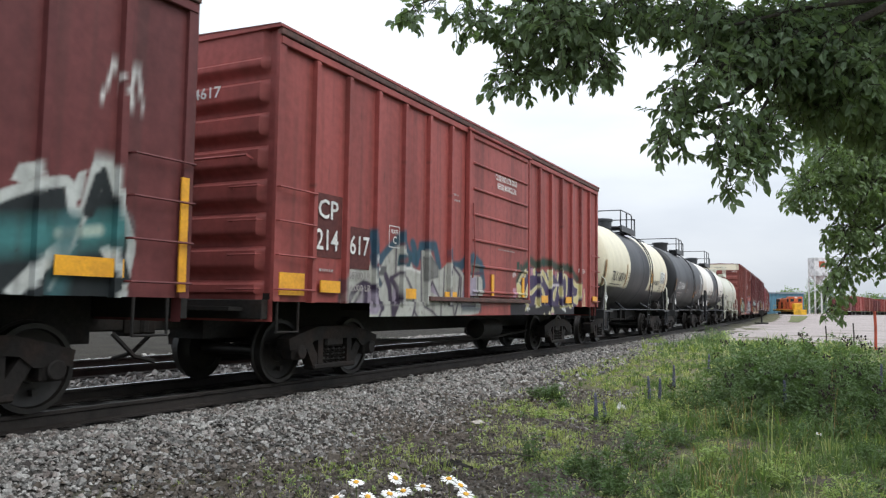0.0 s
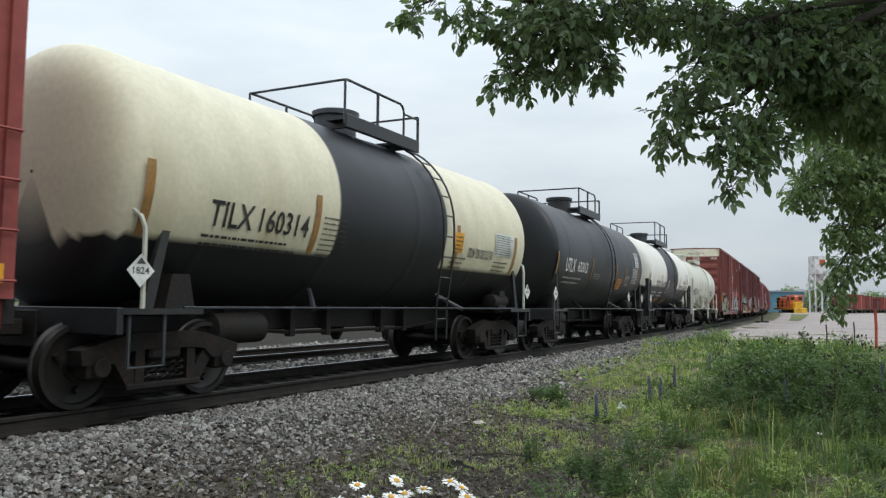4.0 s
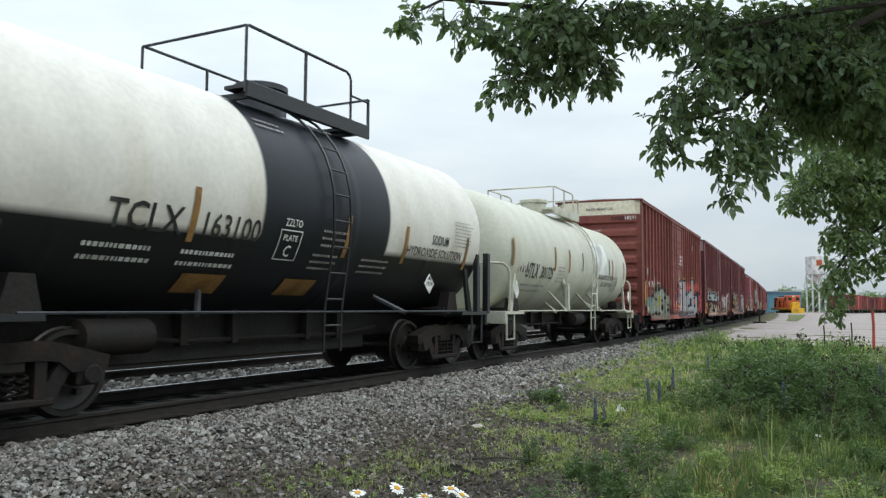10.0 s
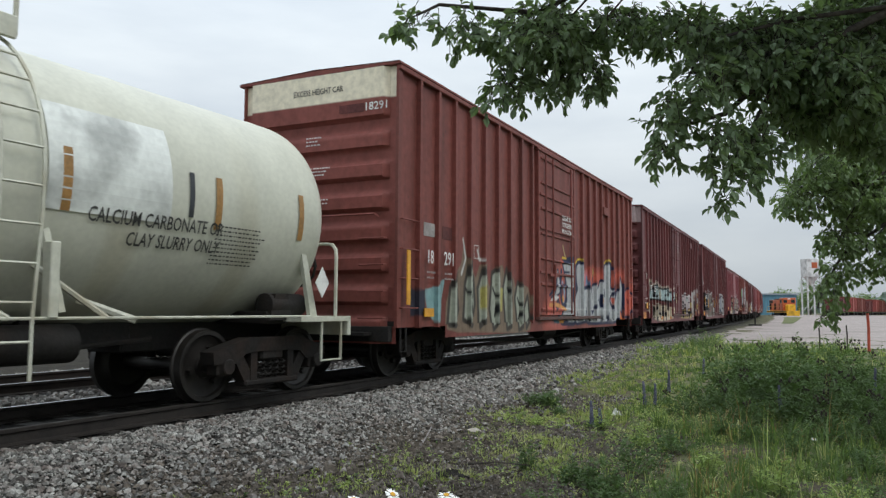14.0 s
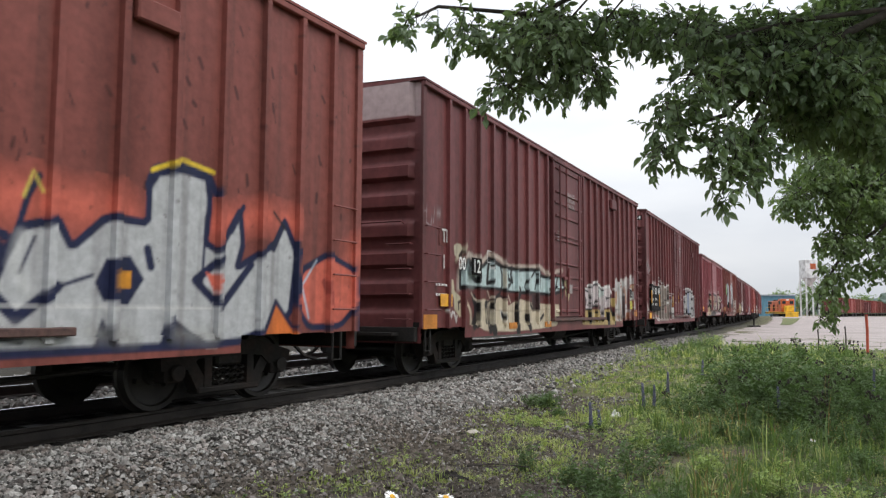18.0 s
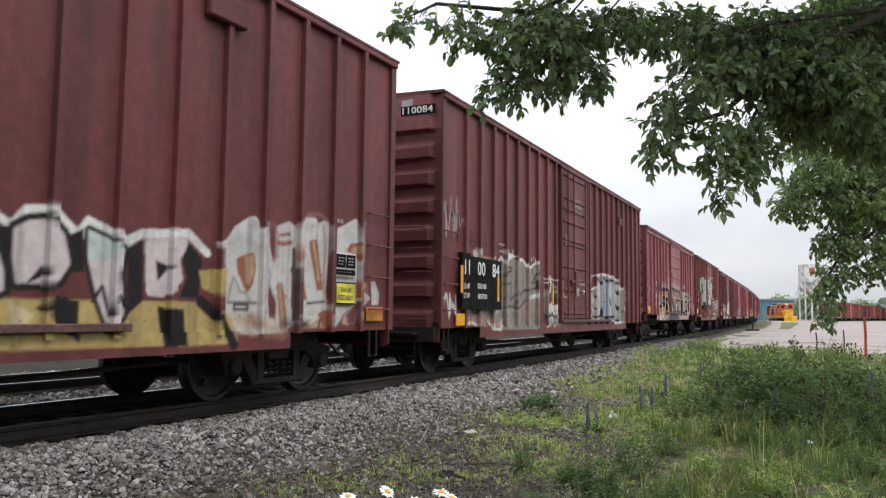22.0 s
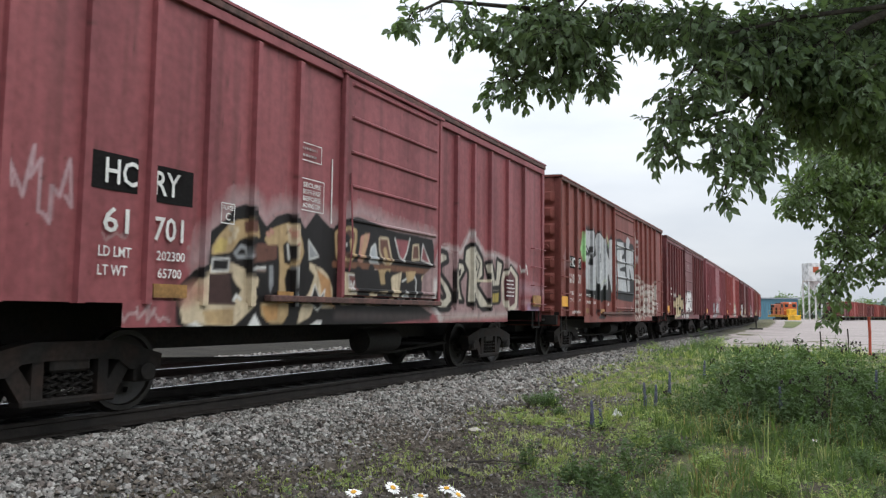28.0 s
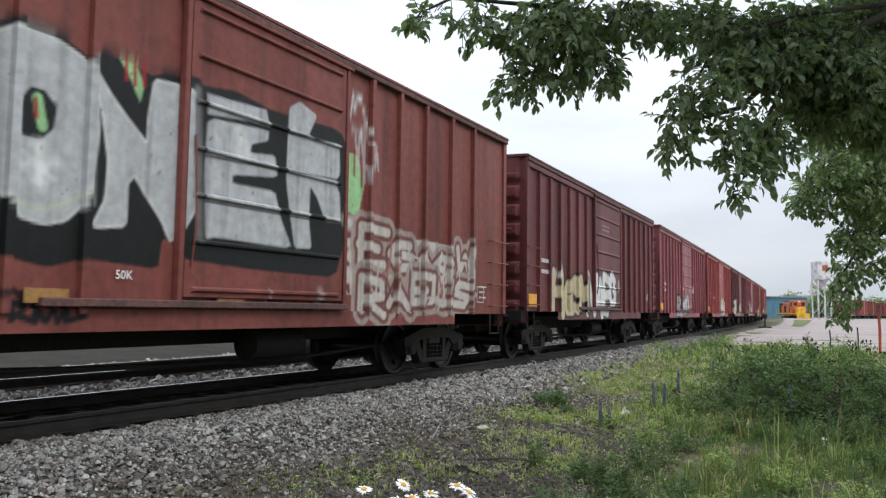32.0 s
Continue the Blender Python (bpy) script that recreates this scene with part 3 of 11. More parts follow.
def boxcar(label, length, eave, sill, low_sill, posts, door, material, spray, fascia=0.0, low=(2.2, 2.2), top_paint=None, zfine=2.4, plug=False, label_paint="", fine=0.022, panel=0.0):
    """A boxcar with its middle at the origin; the side towards the camera is -y. posts and door are metres from its leading end."""
    car = thing("boxcar", label, "boxcar", "freight train cars")
    h, W, yw = length / 2, 1.62, 1.55
    d0, d1 = door[0] - h, door[1] - h
    zs = np.concatenate([np.arange(sill, zfine, fine), np.arange(zfine, eave - 0.02, 0.16), [eave]])
    xs = np.arange(-h, h + fine * .6, fine)
    xs[-1] = h
    part("side_sheet", grid_mesh("side_sheet", xs, zs, lambda u, v: (u, -yw - 0.012 * np.abs(np.sin((u + h) * 4.6)) * np.sin(np.clip((v - sill) / (eave - sill), 0, 1) * math.pi), v),
                                 material, lambda u, v: spray.paint(u + h, v), 40), None, car, label_paint)
    part("far_side", Mesh().box(-h, h, yw - .03, yw, sill, eave), material, car)
    part("floor", Mesh().box(-h + .05, h - .05, -yw + .02, yw - .04, sill + .02, sill + .1), IRON, car)
    # posts, each with the paint that runs over it
    for p in posts:
        x = p - h
        us = np.array([-.07, -.045, -.04, .04, .045, .07])
        depth = np.array([0., .0, .075, .075, .0, .0])
        zz = np.arange(sill - .01, eave - fascia, 0.045)
        part("side_post", grid_mesh("side_post", us, zz, lambda u, v, x=x: (x + u, -yw - 0.004 - np.interp(u, us, depth), v), material,
                                    lambda u, v, p=p: spray.paint(p + u, v)), None, car)
    for x in (-h, h - .13):
        zz = np.arange(sill, eave, 0.045)
        us = np.array([0, .001, .129, .13])
        part("corner_post", grid_mesh("corner_post", us, zz, lambda u, v, x=x: (x + u, -yw - np.interp(u, us, [0, .05, .05, 0]), v), material,
                                      lambda u, v, x=x: spray.paint(x + h + u, v)), None, car)
    # roof, its edge and the lower side sill
    m = Mesh()
    n = int(length / 1.1)
    rib_mesh = Mesh().add([(a, y, z) for a in (-.04, .04) for y, z in ((-W, eave + .045), (0, eave + .1), (W, eave + .045))], [(0, 1, 4, 3), (1, 2, 5, 4)]).mesh("roof_rib", material)
    for k in range(n + 1):
        part("roof_rib", rib_mesh, None, car).location = (-h + length * k / n, 0, 0)
    m.add([(x, y, z) for x in (-h - .03, h + .03) for y, z in ((-W - .02, eave), (-W - .02, eave + .035), (0, eave + .08), (W + .02, eave + .035), (W + .02, eave))],
          [(0, 5, 6, 1), (1, 6, 7, 2), (2, 7, 8, 3), (3, 8, 9, 4), (0, 1, 2, 3, 4), (9, 8, 7, 6, 5), (4, 9, 5, 0)])
    part("roof", m, material, car, "ribbed steel roof")
    part("roof_edge", Mesh().box(-h, h, -W - .015, -yw - .003, eave - .09, eave - .005, .01), material if plug else GRIMED, car)
    if fascia:
        for a, b in ((-h + .02, d0 - .1), (d1 + .1, h - .02)):
            part("fascia", Mesh().box(a, b, -W + .005, -yw - .003, eave - fascia, eave - .1, .008), material, car)
    xs2 = np.arange(-h + low[0], h - low[1], 0.03)
    zs2 = np.append(np.arange(low_sill, sill + .02, .025), sill + .03)
    part("side_sill", grid_mesh("side_sill", xs2, zs2, lambda u, v: (u, -yw - .035 + .0 * v, v), material, lambda u, v: spray.paint(u + h, v)), None, car)
    part("center_sill", Mesh().box(-h + .2, h - .2, -.3, .3, .62, sill + .03), IRON, car)
    beams = Mesh()
    for k in range(5):
        x = -h + 3.4 + (length - 6.8) * k / 4
        beams.plate([(x - .08, low_sill + .08), (x + .08, low_sill + .08), (x + .08, sill + .02), (x - .08, sill + .02)], -1.5, 1.5)
    tagged(part("crossbearer", beams, IRON, car), kind="stuff")
    part("brake_reservoir", Mesh().lathe([(-.55, .05), (-.5, .2), (.5, .2), (.55, .05)], 16, "x", (.9, -.85, .62)), IRON, car, "", 40)
    part("brake_pipe", Mesh().tube([(-h + 2.5, -.7, .55), (-1, -.75, .42), (1.6, -.75, .40), (h - 2.5, -.7, .55)], .03, 6), IRON, car)
    # ends with pressed ribs
    ze = np.arange(sill - .25, eave + .02, 0.03)
    pitch = 0.42
    ph = ((ze - sill) / pitch) % 1
    rib = np.where(ph < .5, .10, np.where(ph < .62, .10 * (1 - (ph - .5) / .12), np.where(ph < .8, 0, .10 * (ph - .8) / .2)))
    rib = np.where((ze < sill + .1) | (ze > eave - .35), .06, rib)
    if panel:
        ph = ((eave - panel - ze) / .5) % 1
        rib = np.where((ze > eave - panel) | (ze < sill + .1), .1, np.interp(ph, [0, .08, .42, .6, 1], [.1, 0, 0, .1, .1]))
    ye = np.array([-yw, -yw + .14, -yw + .22, yw - .22, yw - .14, yw])
    for sx in (-1, 1):
        def spot(u, v, sx=sx):
            r = np.interp(v, ze, rib) * np.interp(u, ye, [0, 0, 1, 1, 0, 0])
            return (sx * (h + r - .06), u * -sx, v)
        cols = (lambda u, v: np.concatenate([np.tile(top_paint[1], (len(u), 1)), (v > eave - top_paint[0])[:, None]], 1)) if top_paint else (lambda u, v: np.zeros((len(u), 4)))
        part("end_wall", grid_mesh("end_wall", ye, ze, spot, material, cols, 35), None, car, "ribbed pressed-steel end")
        part("end_sill", Mesh().box(sx * (h + .02) - .06, sx * (h + .02) + .06, -1.5, 1.5, sill - .22, sill + .02, .01), IRON, car)
    # door
    dm = Mesh().box(d0, d1, -W - .005, -yw - .004, sill + .16, eave - .16, .012)
    xsd = np.arange(d0, d1 + .001, (d1 - d0) / round((d1 - d0) / fine))
    zsd = np.arange(sill + .17, eave - .15, fine)
    door_ob = part("door", dm, material, car, "plug door with vertical lock rods" if plug else "sliding steel door with pressed ribs")
    part("door_skin", grid_mesh("door_skin", xsd, zsd, lambda u, v: (u, -W - .012 - .035 * (np.abs(((v - sill) / ((eave - sill) / 7)) % 1 - .5) < .045) * (np.abs(u - (d0 + d1) / 2) < (d1 - d0) / 2 - .1), v),
                                material, lambda u, v: spray.paint(u + h, v)), None, door_ob)
    part("door_track", Mesh().box(d0 - (.1 if plug else 1.6), d1 + (2.6 if plug else .1), -W - .05, -yw - .004, sill + .05, sill + .13, .01), GRIMED, car)
    part("door_rail", Mesh().box(d0 - .15, d1 + .15, -W - .05, -yw - .004, eave - .15, eave - .1, .01), material, car)
    for x in (d0 - .09, d1 + .02):
        part("door_post", Mesh().box(x, x + .07, -W - .03, -yw - .004, sill + .1, eave - .1, .01), material, car)
    if plug:
        for x in (d0 + .35, d0 + .9, d1 - .35):
            part("lock_rod", Mesh().tube([(x, -W - .06, sill + .2), (x, -W - .06, eave - .2)], .022, 6), material, door_ob, "", 40)
        for z in (sill + 1.15, sill + 2.2, sill + 3.0):
            part("door_brace", Mesh().box(d0 + .02, d1 - .02, -W - .045, -W - .01, z, z + .06, .008), material, door_ob)
        part("lock_handle", Mesh().tube([(d0 + .9, -W - .09, sill + .75), (d0 + .9, -W - .1, sill + 1.4)], .03, 6).box(d0 + .6, d0 + 1.2, -W - .09, -W - .05, sill + 1.1, sill + 1.17), material, door_ob)
    else:
        part("lock_handle", Mesh().tube([(d0 + .08, -W - .03, sill + .5), (d0 + .08, -W - .08, sill + .9), (d0 + .08, -W - .03, sill + 1.9)], .012, 6), material, door_ob)
    # ladders, steps and reflectors
    for x0, x1 in ((-h + .08, -h + .6), (h - .7, h - .17)) if plug else ((-h + .02, -h + .78), (h - .78, h - .02)):
        rung_set(car, x0, x1, -W - .01, [1.17 + .47 * k for k in range(4)] if plug else [sill + .15 + .42 * k for k in range(4)], material)
        part("step", Mesh().tube([(x0 + .12, -yw, sill), (x0 + .12, -yw, sill - .38), (x1 - .22, -yw, sill - .38), (x1 - .22, -yw, sill)], .02, 6), IRON, car)
    for yy in (-1.42, .95):
        rung_set(car, -h - .1, yy + .46, yy, [sill + .15 + .42 * k for k in range(4)], material, "y")
    part("end_rail", Mesh().tube([(-h - .1, -1.3, sill + 1.75), (-h - .2, -1.3, sill + 1.78), (-h - .2, 1.2, sill + 1.78), (-h - .1, 1.2, sill + 1.75)], .018, 5), material, car)
    part("crossover_board", Mesh().box(-h - .32, -h - .04, -1.2, 1.2, sill - .12, sill - .07), IRON, car)
    running_gear(car, h, h - 2.05)
    return car


def reflector(car, x, z, w, hh, material=None, y=-1.605, label="yellow reflective strip"):
    return part("reflector", Mesh().box(x, x + w, y - .006, y + .012, z, z + hh), material or YELLOW, car, label)


def writing(car, text, x, z, w, hh, y=-1.572, material=None):
    return part("lettering", put(letters(text, w, hh), x, z, y), material or LETTER, car, "painted lettering")


def small_print(car, x, z, w, hh, lines, y=-1.572, seed=0, material=None):
    return tagged(part("small_print", put(bars(w, hh, lines, seed), x, z, y), material or LETTER_DIM, car), "small stencilled lines", kind="stuff")


# ---------------------------------------------------------------- tank cars
def tankcar(label, length, shell, r, zc, colours, frame_material, rail_material, dome=0.34, ladder_at=0.0, platform_at=-0.6, walk_black=True, side_rail=True, mat=None, head=.52, end_material=None, ladder_material=None, rail=.6, reach=1.15, sill_low=.72, cylinder=True):
    """A tank car; colours gives the shell's paint from metres along it and the angle above the level."""
    car = thing("tank_car", label, "tank car", "freight train cars")
    h, q = length / 2, shell / 2
    prof = []
    for k in range(13):
        a = math.pi / 2 * k / 12
        prof.append((-q + head * (1 - math.sin(a)), r * math.cos(a) ** (.55 if head > .4 else .3) if k < 12 else 0.0))
    heads = sorted({(round(x, 4), max(rad, .02)) for x, rad in prof})
    us = np.array([x for x, _ in heads] + list(np.arange(-q + .6, q - .55, .06)) + [-x for x, _ in heads[::-1]])
    rr = np.array([k for _, k in heads] + [r] * (len(us) - 2 * len(heads)) + [k for _, k in heads[::-1]])
    rr = rr + .008 * (np.abs((us + q) % 2.35 - 1.2) < .04)
    an = np.linspace(-math.pi / 2, 1.5 * math.pi, 97)
    part("tank", grid_mesh("tank", us, an, lambda u, v: (u, -np.interp(u, us, rr) * np.cos(v), zc + np.interp(u, us, rr) * np.sin(v)),
                           mat or TANKPAINT, lambda u, v: np.concatenate([colours(u, np.arcsin(np.clip(np.interp(u, us, rr) / r * np.sin(v), -1, 1))), np.ones((len(u), 1))], 1), 50), None, car, "riveted and welded round shell")
    # frame
    part("center_sill", Mesh().box(-q + 2.6, q - 2.6, -.34, .34, sill_low, 1.03, .02), IRON, car, "dark sill under the shell")
    for sx in (-1, 1):
        part("stub_sill", Mesh().box(*sorted((sx * (h - .1), sx * (q - 2.7))), -.3, .3, .62, 1.02, .02), IRON, car)
        part("end_platform", Mesh().box(*sorted((sx * (h - .15), sx * (h - 1.25))), -1.5, 1.5, .98, 1.04).box(*sorted((sx * (h - .12), sx * (h - .2))), -1.5, 1.5, .78, 1.05, .01), frame_material, car, "end platform")
        part("saddle", Mesh().plate([(sx * (q - 1.2), 1.0), (sx * (q - .75), 1.0), (sx * (q - .85), zc - r * .72), (sx * (q - 1.1), zc - r * .72)], -1.25, -1.05)
             .plate([(sx * (q - 1.2), 1.0), (sx * (q - .75), 1.0), (sx * (q - .85), zc - r * .72), (sx * (q - 1.1), zc - r * .72)], 1.05, 1.25)
             .box(*sorted((sx * (q - 1.2), sx * (q - .8))), -1.2, 1.2, .95, 1.12, .02), IRON, car)
        part("gusset", Mesh().plate([(sx * (q - .5), 1.02), (sx * (q - .35), 1.02), (sx * (q - .62), zc - r * .35), (sx * (q - .72), zc - r * .35)], -1.36, -1.3), frame_material, car)
        bar = [(sx * (h - .45), -1.46, 1.02), (sx * (h - .45), -1.46, 1.86), (sx * (h - .42), -1.43, 1.98), (sx * (h - .38), -1.34, 2.06), (sx * (h - .34), -1.2, 2.08)]
        part("end_rail", Mesh().tube(bar + [(a, -b, c) for a, b, c in bar[::-1]], .027, 6), end_material or rail_material, car, "bent tubular end handrail", 40)
        part("step", Mesh().tube([(sx * (h - .3), -1.45, 1.0), (sx * (h - .3), -1.45, .45), (sx * (h - .75), -1.45, .45), (sx * (h - .75), -1.45, 1.0)], .022, 6), rail_material, car, "", 40)
        part("bottom_strut", Mesh().tube([(sx * 1.9, -1.0, zc - r * .8), (sx * 2.3, -1.4, 1.02)], .04, 6), rail_material, car)
    if side_rail:
        part("side_rail", Mesh().tube([(-h + 1.0, -1.46, 1.05), (h - 1.0, -1.46, 1.05)], .016, 6), rail_material, car, "long handrail along the side", 40)
    part("air_reservoir", Mesh().lathe([(-.5, .05), (-.45, .2), (.45, .2), (.5, .05)], 14, "x", (-h + 2.6 if walk_black else 1.6, -.7, .78)), IRON, car, "", 40)
    part("bottom_outlet", Mesh().lathe([(.5, .06), (.62, .12), (zc - r + .05, .22)], 14, "z", (.2, 0, 0)), IRON, car, "", 40)
    # manway, platform and railings on top
    top = zc + r
    p0, p1 = platform_at - reach, platform_at + reach
    part("manway", Mesh().lathe([(top - .1, .36), (top + dome - .1, .36), (top + dome - .1, .41), (top + dome - .02, .41), (top + dome, .36), (top + dome + .03, .1)], 24, "z", (platform_at - .05, 0, 0)), rail_material, car, "domed manway cover", 40)
    part("valve", Mesh().lathe([(top - .05, .12), (top + .2, .12), (top + .24, .06)], 12, "z", (platform_at + .5, .1, 0)), rail_material, car, "", 40)
    for y0 in (-.95, .6):
        part("walkway_plank", Mesh().box(p0, p1, y0, y0 + .35, top - .03, top + .02), frame_material, car, "walkway beside the manway")
    part("toe_board", Mesh().box(p0, p1, -1.0, -.953, top - .16, top + .06, .01), frame_material, car)
    part("walkway_plank", Mesh().box(p1 - .3, p1, -.597, .597, top - .03, top + .02), frame_material, car)
    for x in (p0 + .2, p1 - .2):
        part("bracket", Mesh().box(x - .03, x + .03, -.95, .95, top - .12, top - .033), frame_material, car)
    for y in (-.96, .96):
        rl = Mesh().tube([(p0, y, top - .1), (p0, y, top + rail - .02), (p0 + .04, y, top + rail), (p1 - .62, y, top + rail), (p1 - .54, y, top + rail - .04), (p1 - .5, y, top + rail - .12), (p1 - .5, y, top - .1)], .022, 6)
        rl.tube([((p0 + p1) / 2 - .2, y, top - .1), ((p0 + p1) / 2 - .2, y, top + rail)], .026, 6)
        rl.tube([(p1, y, top - .12), (p1, y, top + .5)], .026, 6).tube([(p1 - .5, y, top + .45), (p1, y, top + .45)], .018, 6)
        part("railing", rl, rail_material, car, "tubular safety railing", 40)
    part("railing", Mesh().tube([(p0, -.96, top + rail - .01), (p0, .96, top + rail - .01)], .02, 6), rail_material, car, "", 40)
    part("railing", Mesh().tube([(p1, -.96, top + .5), (p1, .96, top + .5)], .02, 6), rail_material, car, "", 40)
    # ladder that follows the shell
    path = [(-(r + .1) * math.cos(a), zc + (r + .1) * math.sin(a)) for a in np.linspace(1.25, 0.0, 9)] + [(-(r + .1), zc - .4), (-1.46, 1.05), (-1.46, .5)]
    ld = Mesh()
    for dx in (-.2, .2):
        ld.tube([(ladder_at + dx, y, z) for y, z in path], .02, 5)
    part("ladder", ld, (ladder_material or rail_material), car, "bent steel ladder", 40)
    total = [0.0]
    for a, b in zip(path, path[1:]):
        total.append(total[-1] + math.hypot(b[0] - a[0], b[1] - a[1]))
    for k in range(1, 11):
        t = total[-1] * k / 11
        y, z = np.interp(t, total, [p[0] for p in path]), np.interp(t, total, [p[1] for p in path])
        part("rung", Mesh().tube([(ladder_at - .2, y, z), (ladder_at + .2, y, z)], .014, 5), (ladder_material or rail_material), car)
    wheel_at = (h - .62, -.95, 1.75)
    part("brake_wheel", Mesh().tube([(wheel_at[0], wheel_at[1] + .28 * math.cos(a * .524), wheel_at[2] + .28 * math.sin(a * .524)) for a in range(13)], .022, 6)
         .tube([(wheel_at[0], wheel_at[1] - .28, wheel_at[2]), (wheel_at[0], wheel_at[1] + .28, wheel_at[2])], .015, 5)
         .tube([(wheel_at[0], wheel_at[1], wheel_at[2] - .28), (wheel_at[0], wheel_at[1], wheel_at[2] + .28)], .015, 5)
         .tube([(wheel_at[0], wheel_at[1], wheel_at[2]), (wheel_at[0] - .25, wheel_at[1], wheel_at[2])], .025, 5)
         .tube([(wheel_at[0] - .22, wheel_at[1], 1.03), (wheel_at[0] - .22, wheel_at[1], wheel_at[2])], .05, 6), IRON, car, "black hand-brake wheel", 40)
    if cylinder:
        part("brake_cylinder", Mesh().lathe([(-.42, .05), (-.4, .15), (.3, .15), (.34, .09), (.42, .09)], 16, "x", (h - 1.15, -1.12, 1.2)), IRON, car, "grey brake cylinder on the deck", 40)
    hang = Mesh()
    for x in (-1.6, -.7, .9, 1.7):
        hang.box(x - .06, x + .06, -.5, -.38, .62, zc - r + .1, .01)
    hang.tube([(-q + 2.4, -.45, .78), (-1.6, -.45, .68), (1.7, -.45, .68), (q - 2.4, -.45, .78)], .03, 6)
    part("brake_rigging", hang, IRON, car, "dark rods and hangers under the tank")
    running_gear(car, h, q - 0.95, 0.35)
    return car


def tank_words(car, text, x, z, w, hh, r, zc, material):
    return part("lettering", round_tank(letters(text, w, hh), x, z, r, zc), material, car, "painted lettering")


def tank_plate(car, x, z, w, hh, r, zc, material, name="reflector", label="faded amber reflective strip"):
    return part(name, round_tank(fine_quads(w, hh, 4, 10), x, z, r, zc), material, car, label)


def tank_print(car, x, z, w, hh, lines, r, zc, material, seed=0):
    return tagged(part("small_print", round_tank(bars(w, hh, lines, seed), x, z, r + .004, zc), material, car), "small stencilled lines", kind="stuff")


def placard(car, x, z, y, size=0.17, text="1824"):
    m = Mesh().plate([(x - size, z), (x, z - size), (x + size, z), (x, z + size)], y - .004, y + .004)
    p = part("placard", m, WHITE, car, "white diamond hazard placard")
    part("placard_text", put(letters(text, size * 1.2, size * .42), x - size * .6, z - size * .2, y - .008), LETTER_DARK, p)
    part("placard_mark", Mesh().plate([(x - size * .35, z + size * .4), (x + size * .35, z + size * .4), (x, z + size * .8)], y - .007, y - .005), LETTER_DARK, p)
    return p

# ---------------------------------------------------------------- the train, car by car
TRAIN = []  # car, how far its middle lies behind the head of the count


def add_car(car, lead, tail):
    TRAIN.append((car, (lead + tail) / 2))
    return car


def even(a, b, n):
    return [a + (b - a) * k / (n - 1) for k in range(n)] if n > 1 else [a]


STD_POSTS = [.78, 1.55, 2.33, 3.14, 3.97, 4.8]
TEAL, SAND = (.06, .2, .2), (.5, .43, .2)


def end_marks(car, h, text, z, size, y=-.2, w=1.0):
    part("lettering", on_end(letters(text, w, size), y, z, -h - .05), LETTER, car, "painted lettering")


def car_green_shards():
    L, sp = 14.3, Spray(3)
    sp.shards(10, 10.8, 1.0, 2.4, [(.02, .024, .026), (.4, .42, .4)], 5, .06)
    BK, PL = (.02, .024, .026), (.45, .47, .45)
    sp.blob([(12.08, 0.94), (12.03, 1.8), (12.29, 1.97), (12.59, 2.11), (12.89, 2.18), (12.94, 1.89), (13.05, 1.91), (13.17, 2.4), (13.29, 2.42), (13.51, 1.85), (13.6, 1.64), (13.48, 1.09), (13.03, 0.97), (12.35, 0.96)], BK, PL, 0.05)
    sp.blob([(12.35, 2.11), (12.41, 2.25), (12.56, 2.3), (12.63, 2.21), (12.47, 2.09)], PL)
    sp.blob([(12.92, 2.11), (12.98, 2.27), (13.06, 2.3), (13.02, 2.04), (12.94, 1.97)], PL)
    sp.blob([(12.34, 1.17), (12.62, 1.47), (12.88, 1.69), (13, 1.6), (12.63, 1.28), (12.44, 1.08)], PL)
    sp.blob([(13.17, 1.61), (13.35, 1.68), (13.5, 1.47), (13.56, 1.31), (13.37, 1.3)], PL, BK, 0.04)
    sp.blob([(13.33, 0.98), (13.44, 1.2), (13.58, 1.2), (13.54, 1.02)], PL)
    sp.blob([(12.91, 0.99), (13.2, 1.09), (13.38, 1.09), (13.14, 0.97)], (.3, .36, .34))
    sp.line([(12.04, 1.57), (12.31, 1.62), (12.82, 1.69), (13.41, 1.79)], 0.14, TEAL, 0.1, 0.85)
    sp.line([(12.76, 1.2), (12.89, 1.46), (13.04, 1.81), (13.2, 2.14)], 0.02, PL)
    sp.line([(12.82, 1.69), (13.22, 1.76)], 0.05, (.35, .42, .36), 0.03, 0.9)
    sp.line([(13.1, 1.92), (13.2, 2.25)], 0.06, BK)
    sp.line([(12.8, 1.08), (12.89, 1.54), (12.92, 1.8)], 0.1, (.05, .12, .13), 0.06, 0.8)
    sp.scrawl(13.15, 3.0, .5, .55, CHALK, 12, .02)
    car = boxcar("dark red boxcar with green and white graffiti", L, 4.4, 1.14, .92, STD_POSTS + even(9.4, 13.4, 6), (5.7, 8.62), MAROON, sp, .2)
    h = L / 2
    reflector(car, h - 1.55, 1.32, .72, .18)
    reflector(car, h - .16, 1.2, .1, 1.2)
    return add_car(car, -78.2, -63.9)


